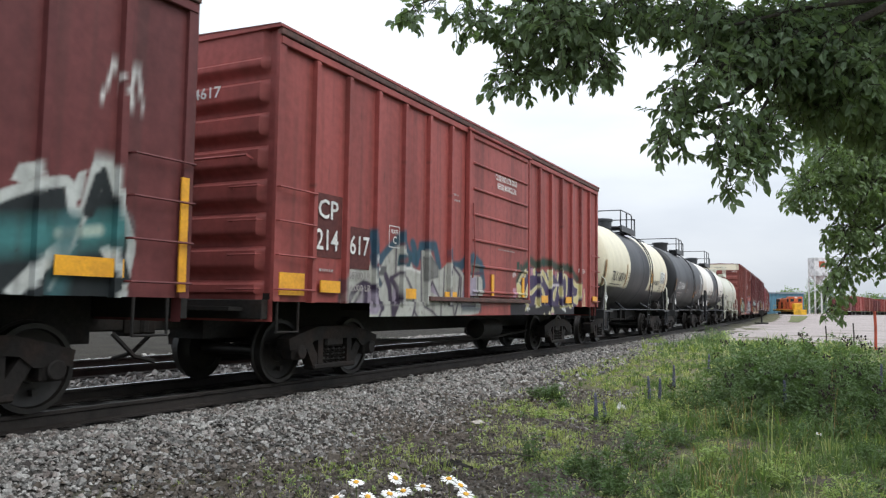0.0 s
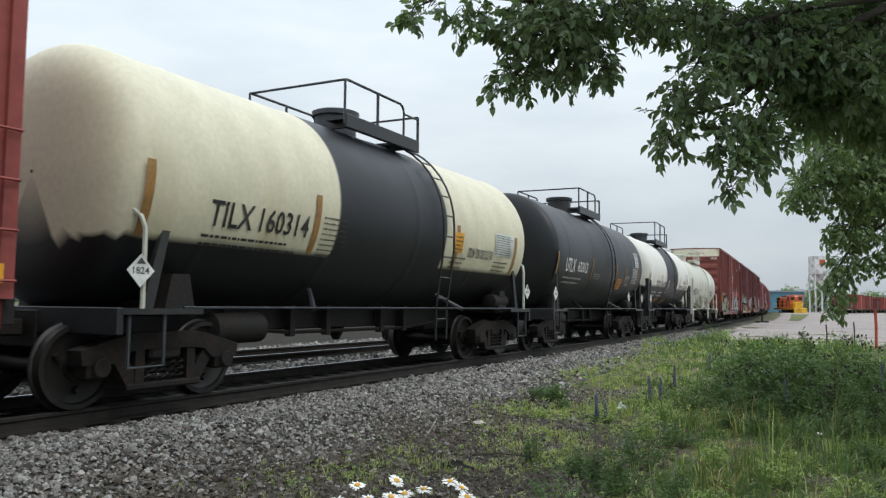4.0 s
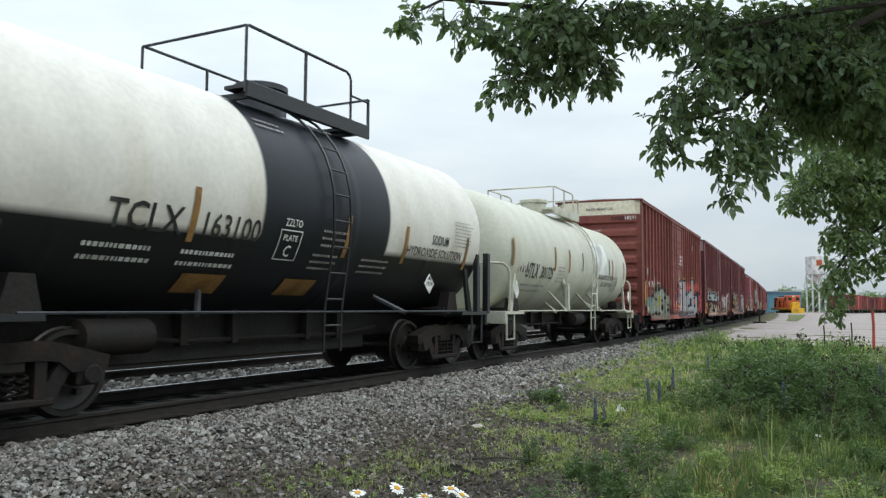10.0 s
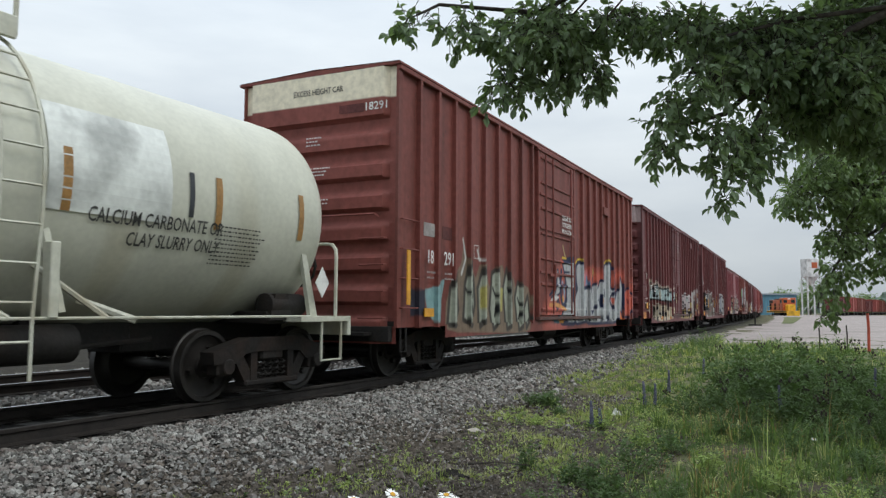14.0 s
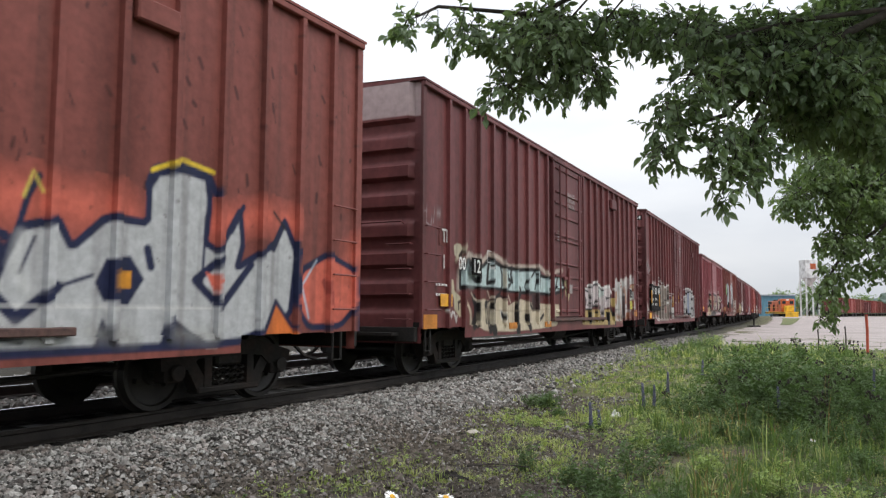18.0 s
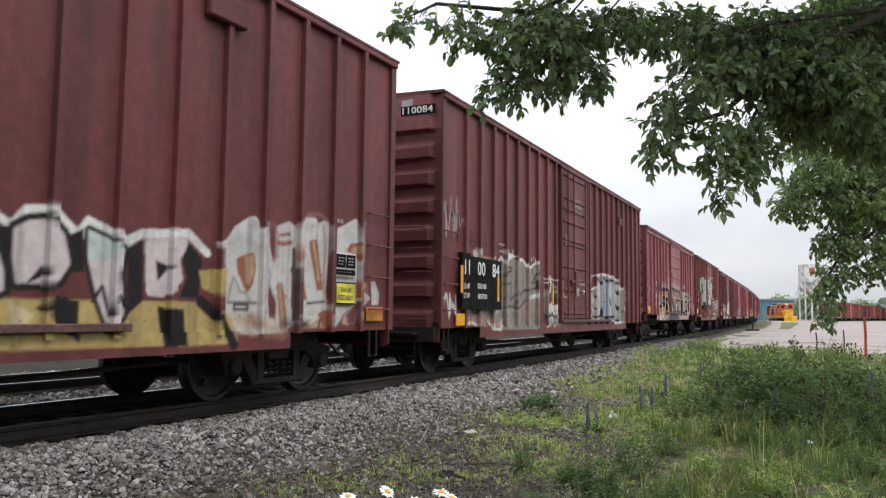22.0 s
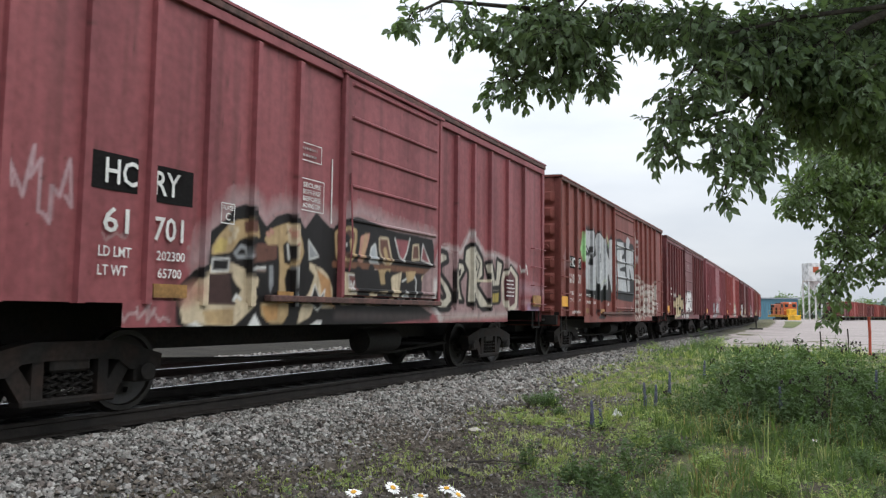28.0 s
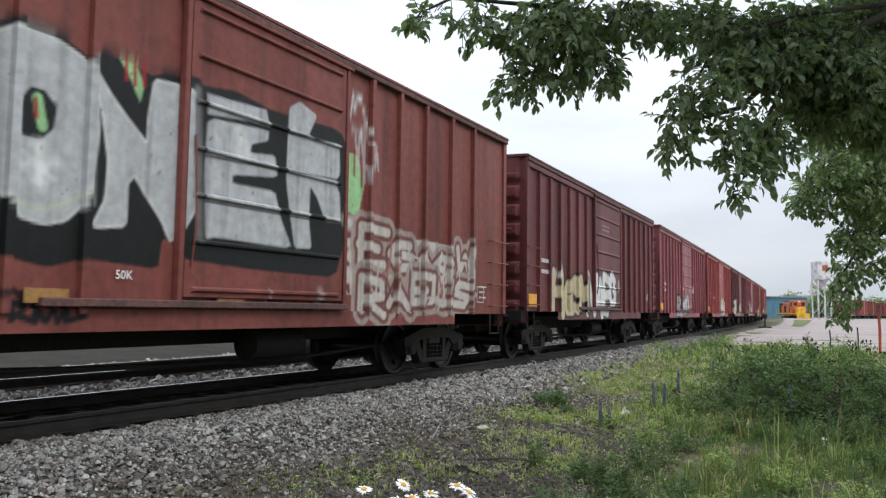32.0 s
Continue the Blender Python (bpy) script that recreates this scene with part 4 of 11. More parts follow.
def car_purple():
    L, sp = 14.25, Spray(5)
    DEEP, DG = (.06, .045, .1), (.015, .045, .03)
    GRY, LAV, PUR, BLU = (.38, .38, .345), (.29, .25, .31), (.045, .032, .06), (.02, .075, .115)
    YEL, PINK = (.52, .46, .22), (.42, .22, .29)
    sp.line([(2.27, 2.13), (2.33, 1.86), (2.52, 1.77), (2.79, 1.95), (3.03, 2.11), (3.16, 2.2), (3.35, 1.93), (3.64, 1.8)], 0.09, BLU, 0.03, 0.95)
    sp.line([(3.51, 2.09), (3.64, 1.87), (3.75, 1.97)], 0.09, BLU, 0.03, 0.95)
    sp.line([(3.78, 2.07), (4.28, 2.11), (4.44, 1.77)], 0.09, BLU, 0.03, 0.95)
    sp.line([(4.86, 2.03), (4.92, 1.8), (5.27, 1.81), (5.69, 2), (6.03, 1.88), (6.15, 1.5)], 0.1, BLU, 0.03, 0.95)
    sp.blob([(1.54, 0.97), (1.55, 1.41), (1.64, 1.61), (1.84, 1.65), (2.23, 1.66), (2.24, 1.8), (2.36, 1.62), (2.51, 1.53), (2.51, 1.65), (2.66, 1.81), (2.98, 2.04), (3.17, 2.01), (3.34, 1.93), (3.6, 1.64), (3.78, 1.66), (3.78, 2.01), (4.13, 2.01), (4.19, 1.94), (4.45, 1.7), (4.65, 1.78), (4.81, 1.9), (4.89, 1.8), (5.21, 1.79), (5.45, 1.69), (6.1, 1.65), (6.15, 1.1), (6.03, 0.94), (3, 0.86), (2, 0.9)], GRY)
    sp.blob([(1.76, 1.01), (2.03, 1.32), (2.22, 1.34), (2.42, 1.24), (2.54, 1.07), (2.4, 0.95), (1.99, 0.98)], LAV)
    sp.blob([(2.93, 1.4), (3.03, 1.34), (3.04, 1.16), (2.88, 1.06), (2.9, 1.31)], LAV)
    sp.blob([(5.46, 1.62), (5.84, 1.64), (5.81, 1.14), (5.34, 1.11)], LAV)
    sp.blob([(4.78, 1.37), (4.94, 1.38), (4.95, 1.13), (4.79, 1.13)], LAV)
    sp.blob([(4.07, 1.35), (4.21, 1.47), (4.42, 1.26)], LAV)
    sp.blob([(3.06, 1.89), (3.5, 1.9), (3.43, 1.69), (3.02, 1.71)], (.025, .07, .09))
    sp.line([(3.03, 1.67), (3.43, 1.69), (3.78, 1.64)], 0.02, (.6, .6, .58))
    sp.line([(3.14, 1.79), (3.34, 1.82)], 0.04, (.2, .06, .06), 0.03, 0.8)
    sp.blob([(3.86, 1.89), (4.14, 1.93), (4.4, 1.76), (4.41, 1.59), (3.91, 1.52)], (.17, .17, .16), (.1, .1, .1), 0.015)
    sp.blob([(2.47, 1.67), (2.71, 1.69), (2.71, 1.55), (2.49, 1.53)], (.1, .1, .1))
    sp.line([(2.26, 1.8), (2.36, 1.59), (2.54, 1.41)], 0.05, (.05, .07, .1))
    sp.line([(2.33, 1.86), (2.4, 1.73), (2.5, 1.63)], 0.025, CHALK)
    sp.line([(1.71, 0.99), (1.72, 1.17), (1.86, 1.31), (2.06, 1.4), (2.21, 1.38), (2.41, 1.28), (2.56, 1.05)], 0.05, PUR)
    sp.line([(2.13, 1.38), (2.13, 0.95)], 0.06, PUR)
    sp.line([(1.73, 0.99), (2.01, 1.28)], 0.025, PUR)
    sp.line([(2.69, 1.54), (2.81, 1.36), (2.86, 1.05), (2.9, 0.87)], 0.06, PUR)
    sp.line([(2.85, 1.49), (3.03, 1.36), (3.06, 1.19), (2.9, 0.96)], 0.055, PUR)
    sp.line([(2.85, 1.51), (3.11, 1.6), (3.36, 1.51), (3.58, 1.27), (3.55, 1.05)], 0.03, PUR)
    sp.line([(3.47, 0.88), (3.53, 1.02), (3.66, 0.88)], 0.025, PUR)
    sp.line([(3.88, 1.08), (4.18, 0.99), (4.4, 0.87)], 0.02, PUR)
    sp.line([(4.07, 1.31), (4.21, 1.5), (4.49, 1.22), (4.48, 0.88)], 0.022, PUR)
    sp.line([(4.81, 1.76), (4.94, 1.45), (4.78, 1.37), (4.79, 1.11), (4.95, 1.09), (5.02, 0.86)], 0.018, PUR)
    sp.line([(4.98, 1.81), (5.28, 1.64), (5.23, 1.31), (5, 0.86)], 0.028, PUR)
    sp.line([(5.34, 1.61), (5.3, 1.09), (5.89, 1.1), (5.9, 1.64)], 0.025, PUR)
    sp.line([(5.45, 1.69), (6.13, 1.72)], 0.03, PUR)
    sp.line([(2.98, 2.01), (2.98, 1.6)], 0.02, PUR)
    sp.line([(4.65, 1.78), (4.63, 1.09)], 0.018, PUR)
    sp.line([(3.78, 1.98), (3.84, 1.11)], 0.018, PUR)
    sp.line([(2.56, 1.07), (2.47, 0.91)], 0.025, PUR)
    sp.line([(1.57, 1.04), (2.05, 1.08), (5.99, 1.14)], 0.01, (.2, .2, .19), 0.012, 0.7)
    sp.line([(1.59, 1.19), (2.04, 1.2)], 0.05, (.28, .28, .26), 0.05, 0.6)
    sp.line([(3.2, 1.44), (3.41, 1.2)], 0.12, (.44, .44, .4), 0.12, 0.5)
    sp.blob([(5.57, 1.89), (5.93, 1.89), (5.96, 1.76), (5.6, 1.7)], (.12, .12, .11))
    sp.line([(1.47, 0.97), (1.48, 1.41)], 0.04, (.02, .05, .06), 0.03, 0.8)
    sp.line([(5.36, 1.04), (6.13, 1.04)], 0.05, (.03, .05, .07), 0.04, 0.8)
    sp.line([(7.93, 1.63), (8.18, 1.86), (8.41, 1.98), (8.84, 2.15), (9.26, 2.05), (9.63, 2.15), (10.21, 2.14), (10.88, 2.07), (11.64, 2.1), (12.45, 1.84)], 0.1, DG, 0.05, 0.92)
    sp.blob([(7.93, 1.56), (8.08, 1.69), (8.24, 1.79), (8.5, 1.92), (8.84, 2.01), (9.12, 1.96), (9.41, 1.9), (9.64, 1.98), (10.05, 1.9), (10.59, 1.88), (10.99, 1.98), (11.64, 1.89), (12.39, 1.64), (12.7, 1.41), (12.44, 1.16), (11.92, 0.97), (8.52, 0.96), (7.95, 1.23)], DEEP)
    sp.blob([(7.65, 1.14), (7.95, 1.22), (8.51, 1.1), (9.45, 1.14), (10.82, 1.12), (11.91, 1.05), (12.96, 1.14), (12.97, 0.9), (10.27, 0.82), (8.78, 0.79), (7.67, 0.81)], (.02, .017, .022))
    sp.blob([(7.88, 2.04), (8.04, 2.06), (8.05, 1.89), (7.89, 1.87)], DG)
    sp.blob([(8.08, 2), (8.16, 2.01), (8.17, 1.93), (8.09, 1.92)], DG)
    sp.blob([(8.66, 2.27), (8.81, 2.28), (8.82, 2.14), (8.67, 2.12)], DG)
    sp.blob([(9.67, 2.2), (9.82, 2.21), (9.82, 2.09), (9.68, 2.07)], DG)
    sp.blob([(9.72, 2.15), (9.85, 2.17), (9.86, 2.06), (9.73, 2.04)], DG)
    sp.blob([(11.01, 2.22), (11.15, 2.23), (11.15, 2.13), (11.02, 2.12)], DG)
    sp.blob([(11.52, 2.21), (11.63, 2.22), (11.63, 2.15), (11.53, 2.14)], DG)
    sp.blob([(12.06, 2.04), (12.18, 2.05), (12.18, 1.97), (12.07, 1.96)], DG)
    sp.blob([(10.59, 2.06), (10.68, 2.06), (10.68, 2), (10.59, 1.99)], DG)
    sp.blob([(8.41, 2.04), (8.52, 2.05), (8.52, 1.95), (8.42, 1.93)], DG)
    sp.blob([(12.59, 1.81), (12.72, 1.81), (12.72, 1.73), (12.6, 1.72)], DG)
    sp.blob([(7.88, 1.58), (8.01, 1.61), (8.18, 1.5), (8.3, 1.33), (8.28, 1.24), (8.11, 1.25), (7.92, 1.36)], YEL, (.6, .57, .4), 0.012)
    sp.blob([(8.28, 1.33), (8.38, 1.38), (8.55, 1.6), (8.53, 1.36), (8.39, 1.24), (8.3, 1.23)], YEL, (.6, .57, .4), 0.012)
    sp.blob([(7.98, 1.64), (8.19, 1.81), (8.44, 1.92), (8.42, 1.75), (8.3, 1.74), (8.29, 1.82), (8.09, 1.64)], YEL, (.6, .57, .4), 0.012)
    sp.blob([(8.51, 1.84), (8.72, 1.97), (8.86, 2.01), (8.84, 1.82), (8.76, 1.75), (8.66, 1.85), (8.54, 1.82)], YEL, (.6, .57, .4), 0.012)
    sp.blob([(8.67, 1.64), (8.76, 1.73), (8.83, 1.62), (8.91, 1.43), (9.4, 1.61), (9.37, 1.54), (9.01, 1.37), (8.79, 1.36), (8.86, 1.24), (8.67, 1.06), (8.52, 1.01), (8.63, 1.18), (8.65, 1.34), (8.81, 1.46)], YEL, (.6, .57, .4), 0.012)
    sp.blob([(9.05, 1.93), (9.19, 1.97), (9.21, 1.82), (9.09, 1.83)], YEL, (.6, .57, .4), 0.012)
    sp.blob([(9.34, 1.83), (9.55, 1.91), (9.5, 1.97), (9.54, 2.01), (9.65, 1.98), (9.9, 1.88), (10.08, 1.71), (10.21, 1.53), (10.02, 1.64), (9.76, 1.81), (9.61, 1.87), (9.7, 1.68), (9.57, 1.66)], YEL, (.6, .57, .4), 0.012)
    sp.blob([(9.54, 1.64), (9.78, 1.5), (9.99, 1.27), (9.89, 1.16), (9.74, 1.38), (9.61, 1.56)], YEL, (.6, .57, .4), 0.012)
    sp.blob([(10, 1.95), (10.22, 1.99), (10.41, 1.89), (10.41, 1.78), (10.24, 1.64), (10.2, 1.54), (10.11, 1.63), (10.16, 1.78)], YEL, (.6, .57, .4), 0.012)
    sp.blob([(10.37, 1.28), (10.52, 1.48), (10.77, 1.64), (10.71, 1.48), (10.59, 1.26)], YEL, (.6, .57, .4), 0.012)
    sp.blob([(10.94, 1.61), (11.13, 1.43), (11.14, 1.36), (10.96, 1.35), (10.88, 1.49)], YEL, (.6, .57, .4), 0.012)
    sp.blob([(11.3, 1.94), (11.6, 1.89), (11.6, 1.6), (11.52, 1.3), (11.88, 1.08), (11.68, 1.08), (11.44, 1.3), (11.52, 1.59), (11.46, 1.81)], YEL, (.6, .57, .4), 0.012)
    sp.blob([(11.94, 1.88), (12.39, 1.71), (12.62, 1.73), (12.63, 1.49), (12.44, 1.16), (12.09, 1.24), (11.81, 1.5), (12.15, 1.36), (12.4, 1.4), (12.46, 1.6), (12.14, 1.65)], YEL, (.6, .57, .4), 0.012)
    sp.blob([(9.2, 1.09), (9.26, 1.31), (9.4, 1.31), (9.43, 1.1)], YEL, (.6, .57, .4), 0.012)
    sp.blob([(9.65, 0.83), (9.76, 0.95), (9.91, 0.82)], YEL, (.6, .57, .4), 0.012)
    sp.blob([(10, 0.82), (10.13, 0.99), (10.29, 0.82)], YEL, (.6, .57, .4), 0.012)
    sp.blob([(10.25, 0.98), (10.35, 1.1), (10.46, 0.98)], YEL, (.6, .57, .4), 0.012)
    sp.blob([(12.65, 0.92), (12.85, 1.1), (13, 0.92)], YEL, (.6, .57, .4), 0.012)
    sp.blob([(12.85, 1.12), (13.12, 1.53), (13.14, 1.12)], YEL, (.6, .57, .4), 0.012)
    sp.blob([(10.98, 2.05), (11.2, 1.89), (11.33, 1.94), (11.26, 1.79), (11.04, 1.81)], YEL, (.6, .57, .4), 0.012)
    sp.blob([(10.74, 1.79), (10.8, 1.95), (10.89, 1.9), (10.81, 1.73)], YEL, (.6, .57, .4), 0.012)
    sp.line([(9.41, 1.93), (9.5, 1.89)], 0.02, CHALK)
    sp.line([(10.24, 1.62), (10.92, 1.64)], 0.03, (.5, .46, .5))
    sp.line([(8.69, 1.01), (8.64, 1.07), (8.8, 1.05)], 0.02, CHALK)
    sp.line([(11.02, 1.09), (11.34, 1), (11.18, 1.16)], 0.025, CHALK)
    sp.line([(10.09, 1.99), (10.09, 1.84)], 0.02, CHALK)
    sp.line([(10.24, 2.01), (10.27, 1.82)], 0.02, CHALK)
    sp.line([(12.74, 1.45), (12.88, 1.35), (13.06, 1.59)], 0.02, CHALK)
    sp.blob([(8.93, 1.96), (9.06, 1.98), (9.07, 1.81), (8.93, 1.8)], PINK)
    sp.blob([(10.59, 1.97), (10.7, 1.98), (10.71, 1.81), (10.6, 1.8)], PINK)
    sp.blob([(7.67, 1.48), (7.86, 1.49), (7.87, 1.26), (7.69, 1.26)], PINK)
    sp.blob([(11.44, 1.41), (11.55, 1.41), (11.55, 1.29), (11.44, 1.29)], PINK)
    sp.blob([(10.27, 0.96), (10.45, 0.95), (10.45, 0.84), (10.27, 0.84)], PINK)
    sp.blob([(8.55, 0.92), (8.74, 0.91), (8.74, 0.83), (8.56, 0.84)], PINK)
    sp.line([(12.94, 1.58), (13.03, 1.18)], 0.09, (.42, .14, .13), 0.08, 0.8)
    sp.line([(7.67, 1.73), (7.69, 1.8), (7.73, 1.73), (7.76, 1.84), (7.82, 1.75)], 0.025, (.5, .42, .42))
    sp.line([(10.92, 1.22), (10.92, 1.09), (11.56, 1.13)], 0.02, (.3, .28, .1))
    car = boxcar("red boxcar with grey and purple graffiti along its base", L, 4.52, 1.12, .92, STD_POSTS + even(9.4, 13.4, 6), (5.55, 8.55), OXIDE, sp, .2,
                 label_paint="red sheet with sprayed lettering")
    h = L / 2
    part("patch", Mesh().box(-h + .82, -h + 1.48, -1.562, -1.556, 1.72, 2.58), REPAINT, car, "darker red repainted patch")
    writing(car, "CP", -h + .9, 2.24, .46, .26, -1.58)
    writing(car, "214", -h + .87, 1.82, .5, .28, -1.58)
    part("patch", Mesh().box(-h + 1.6, -h + 2.2, -1.562, -1.556, 1.6, 2.2), REPAINT, car, "darker red repainted patch")
    writing(car, "617", -h + 1.66, 1.80, .5, .28, -1.58)
    end_marks(car, h, "CP 214617", 3.72, .15, .35, 1.05)
    small_print(car, -h + .95, 1.5, .4, .1, 1, -1.58)
    writing(car, "CLOSE AND LOCK DOOR", -h + 6.65, 3.62, 1.15, .12, -1.66)
    writing(car, "BEFORE MOVING CAR", -h + 6.75, 3.45, 1.0, .12, -1.66)
    small_print(car, -h + 6.8, 2.2, .9, .07, 1, -1.66, 3)
    small_print(car, -h + 4.85, 2.95, .35, .2, 2, -1.58, 4)
    for tx, x, z, w in (("208700 LB", 1.58, 1.45, .62), ("64,000 LB", 1.6, 1.27, .62), ("LURKER", 12.45, 2.02, .6)):
        writing(car, tx, -h + x, z, w, .11, -1.578, LETTER_DIM if z < 2 else LETTER)
    outline_box(car, -h + 2.72, 1.98, .32, .34)
    writing(car, "PLATE", -h + 2.78, 2.2, .2, .06, -1.58)
    writing(car, "C", -h + 2.84, 2.04, .1, .12, -1.58)
    reflector(car, -h + .1, 1.2, .5, .28)
    for x, z in ((.95, 1.25), (3.1, 1.2), (4.6, 1.18), (9.5, 1.2), (11.3, 1.2), (13.7, 1.25)):
        reflector(car, -h + x, z, .45, .16)
    for x in (6.5, 8.15):
        reflector(car, -h + x, 1.3, .12, .42, YELLOW, -1.655)
    return add_car(car, -62.6, -48.35)


def two_tone(base, low, band, edge, b0, b1):
    def colours(u, v):
        out = np.tile(np.array(base, float), (len(u), 1))
        s = np.sin(v)
        dirt = .5 + .5 * np.sin(u * 2.3 + 2 * np.sin(v * 5)) * np.sin(u * 7.1 + v * 3)
        runs = smooth(.2, .9, np.sin(u * 5.3 + np.sin(v * 2) * .4) * np.sin(u * 1.7 + 1)) * smooth(.9, -.6, v)
        out *= (1 - .10 * dirt[:, None]) * (1 - runs[:, None] * np.array([.12, .15, .2]))
        if low is not None:
            out[s < edge] = low
        if band is not None:
            out[(u > b0) & (u < b1)] = band
        return out
    return colours


def amber_strips(car, places, r, zc, hh=.62, z=-.45, w=.12, material=None):
    for x in places:
        tank_plate(car, x, z, w, hh, r, zc, material or AMBER)


def car_cream_tank():
    r, zc = 1.5, 2.5
    car = tankcar("cream and black tank car with a black middle band", 11.35, 11.0, r, zc, two_tone((.68, .63, .47), (.014, .014, .016), (.02, .021, .025), -.477, -1.9, 1.45), TANKBLACK, GREYSTEEL,
                  .42, 1.3, .1, head=.39, end_material=CREAMSTEEL, ladder_material=TANKBLACK)
    q = 5.5
    amber_strips(car, (-q + .5, -2.15, 2.1, q - .62), r, zc, .8, -.75)
    tank_words(car, "TILX", -4.05, -.55, .72, .3, r, zc, LETTER_DARK)
    tank_words(car, "160314", -3.2, -.55, .95, .3, r, zc, LETTER_DARK)
    tank_print(car, -4.1, -.82, 1.8, .2, 2, r, zc, LETTER_DARK, 1)
    tank_print(car, -1.95, -.8, .7, .6, 8, r, zc, LETTER_DARK, 12)
    tank_plate(car, 2.03, -.44, .36, .36, r, zc, YELLOW, "notice_plate", "yellow notice panel with two lines of print")
    tank_print(car, 2.05, -.42, .32, .3, 4, r + .006, zc, LETTER_DARK, 7)
    tank_words(car, "SODIUM HYDROXIDE SOLUTION", 2.64, -.51, 1.16, .19, r, zc, LETTER_DARK)
    tank_plate(car, 3.86, -.4, .95, .46, r, zc, PALEPATCH, "notice_plate", "pale panel ruled with fine print")
    tank_print(car, 3.89, -.38, .9, .42, 9, r + .006, zc, LETTER_DARK, 8)
    tank_print(car, 2.0, -.78, .6, .28, 3, r, zc, LETTER_DARK, 9)
    tank_print(car, 3.9, -.75, .8, .26, 3, r, zc, LETTER_DARK, 10)
    placard(car, q - .15, 1.42, -1.5)
    placard(car, -q + .2, 1.42, -1.5)
    return add_car(car, -47.2, -36.2)


def car_black_tank():
    r, zc = 1.54, 2.48
    car = tankcar("dull black tank car with white lettering", 10.5, 10.15, r, zc, two_tone((.019, .0205, .024), None, None, 0, 0, 0), TANKBLACK, TANKBLACK, .48, .3, 0.0, head=.3)
    q = 5.07
    tank_words(car, "UTLX", -3.88, -.5, .82, .36, r, zc, LETTER)
    tank_words(car, "632012", -2.82, -.46, .92, .28, r, zc, LETTER)
    tank_print(car, -3.9, -.85, 1.7, .26, 2, r, zc, LETTER_DIM, 2)
    end = letters("UTLX 632012", 1.05, .13)
    end.v = [(-q - .02, .55 - a, c + 2.86) for a, b, c in end.v]
    part("lettering", end, LETTER, car, "painted lettering")
    tank_plate(car, 1.68, -.85, .6, .36, r, zc, ORANGE, "notice_plate", "orange notice panel")
    tank_print(car, 1.72, -.82, .5, .3, 3, r + .006, zc, LETTER_DARK, 5)
    tank_plate(car, 3.95, -.02, .58, .5, r, zc, LETTER, "notice_plate", "white painted panel with black words")
    for k, wd in enumerate(("SODIUM", "HYDROXIDE", "SOLUTION")):
        tank_words(car, wd, 3.98, .32 - .16 * k, .55, .13, r + .008, zc, LETTER_DARK)
    tank_print(car, 3.6, -.62, .9, .56, 10, r, zc, LETTER, 6)
    amber_strips(car, (-q + .45, -1.45, 1.4, q - .55), r, zc, .6, -.62, .09)
    amber_strips(car, (2.66,), r, zc, .5, -.62, .08)
    for x, z, w, hh in ((2.86, -.68, .36, .014), (2.86, -.4, .36, .014), (2.86, -.68, .014, .28), (3.2, -.68, .014, .28)):
        tank_plate(car, x, z, w, hh, r, zc, LETTER, "notice_frame", "thin white painted frame")
    tank_print(car, 2.9, -.65, .28, .22, 3, r, zc, LETTER_DIM, 12)
    tank_print(car, -1.1, -.62, .75, .2, 3, r, zc, LETTER_DIM, 14)
    placard(car, 2.9, 1.45, -1.5)
    placard(car, q - .1, 1.42, -1.5)
    placard(car, -q + .1, 1.42, -1.5)
    return add_car(car, -34.5, -24.3)


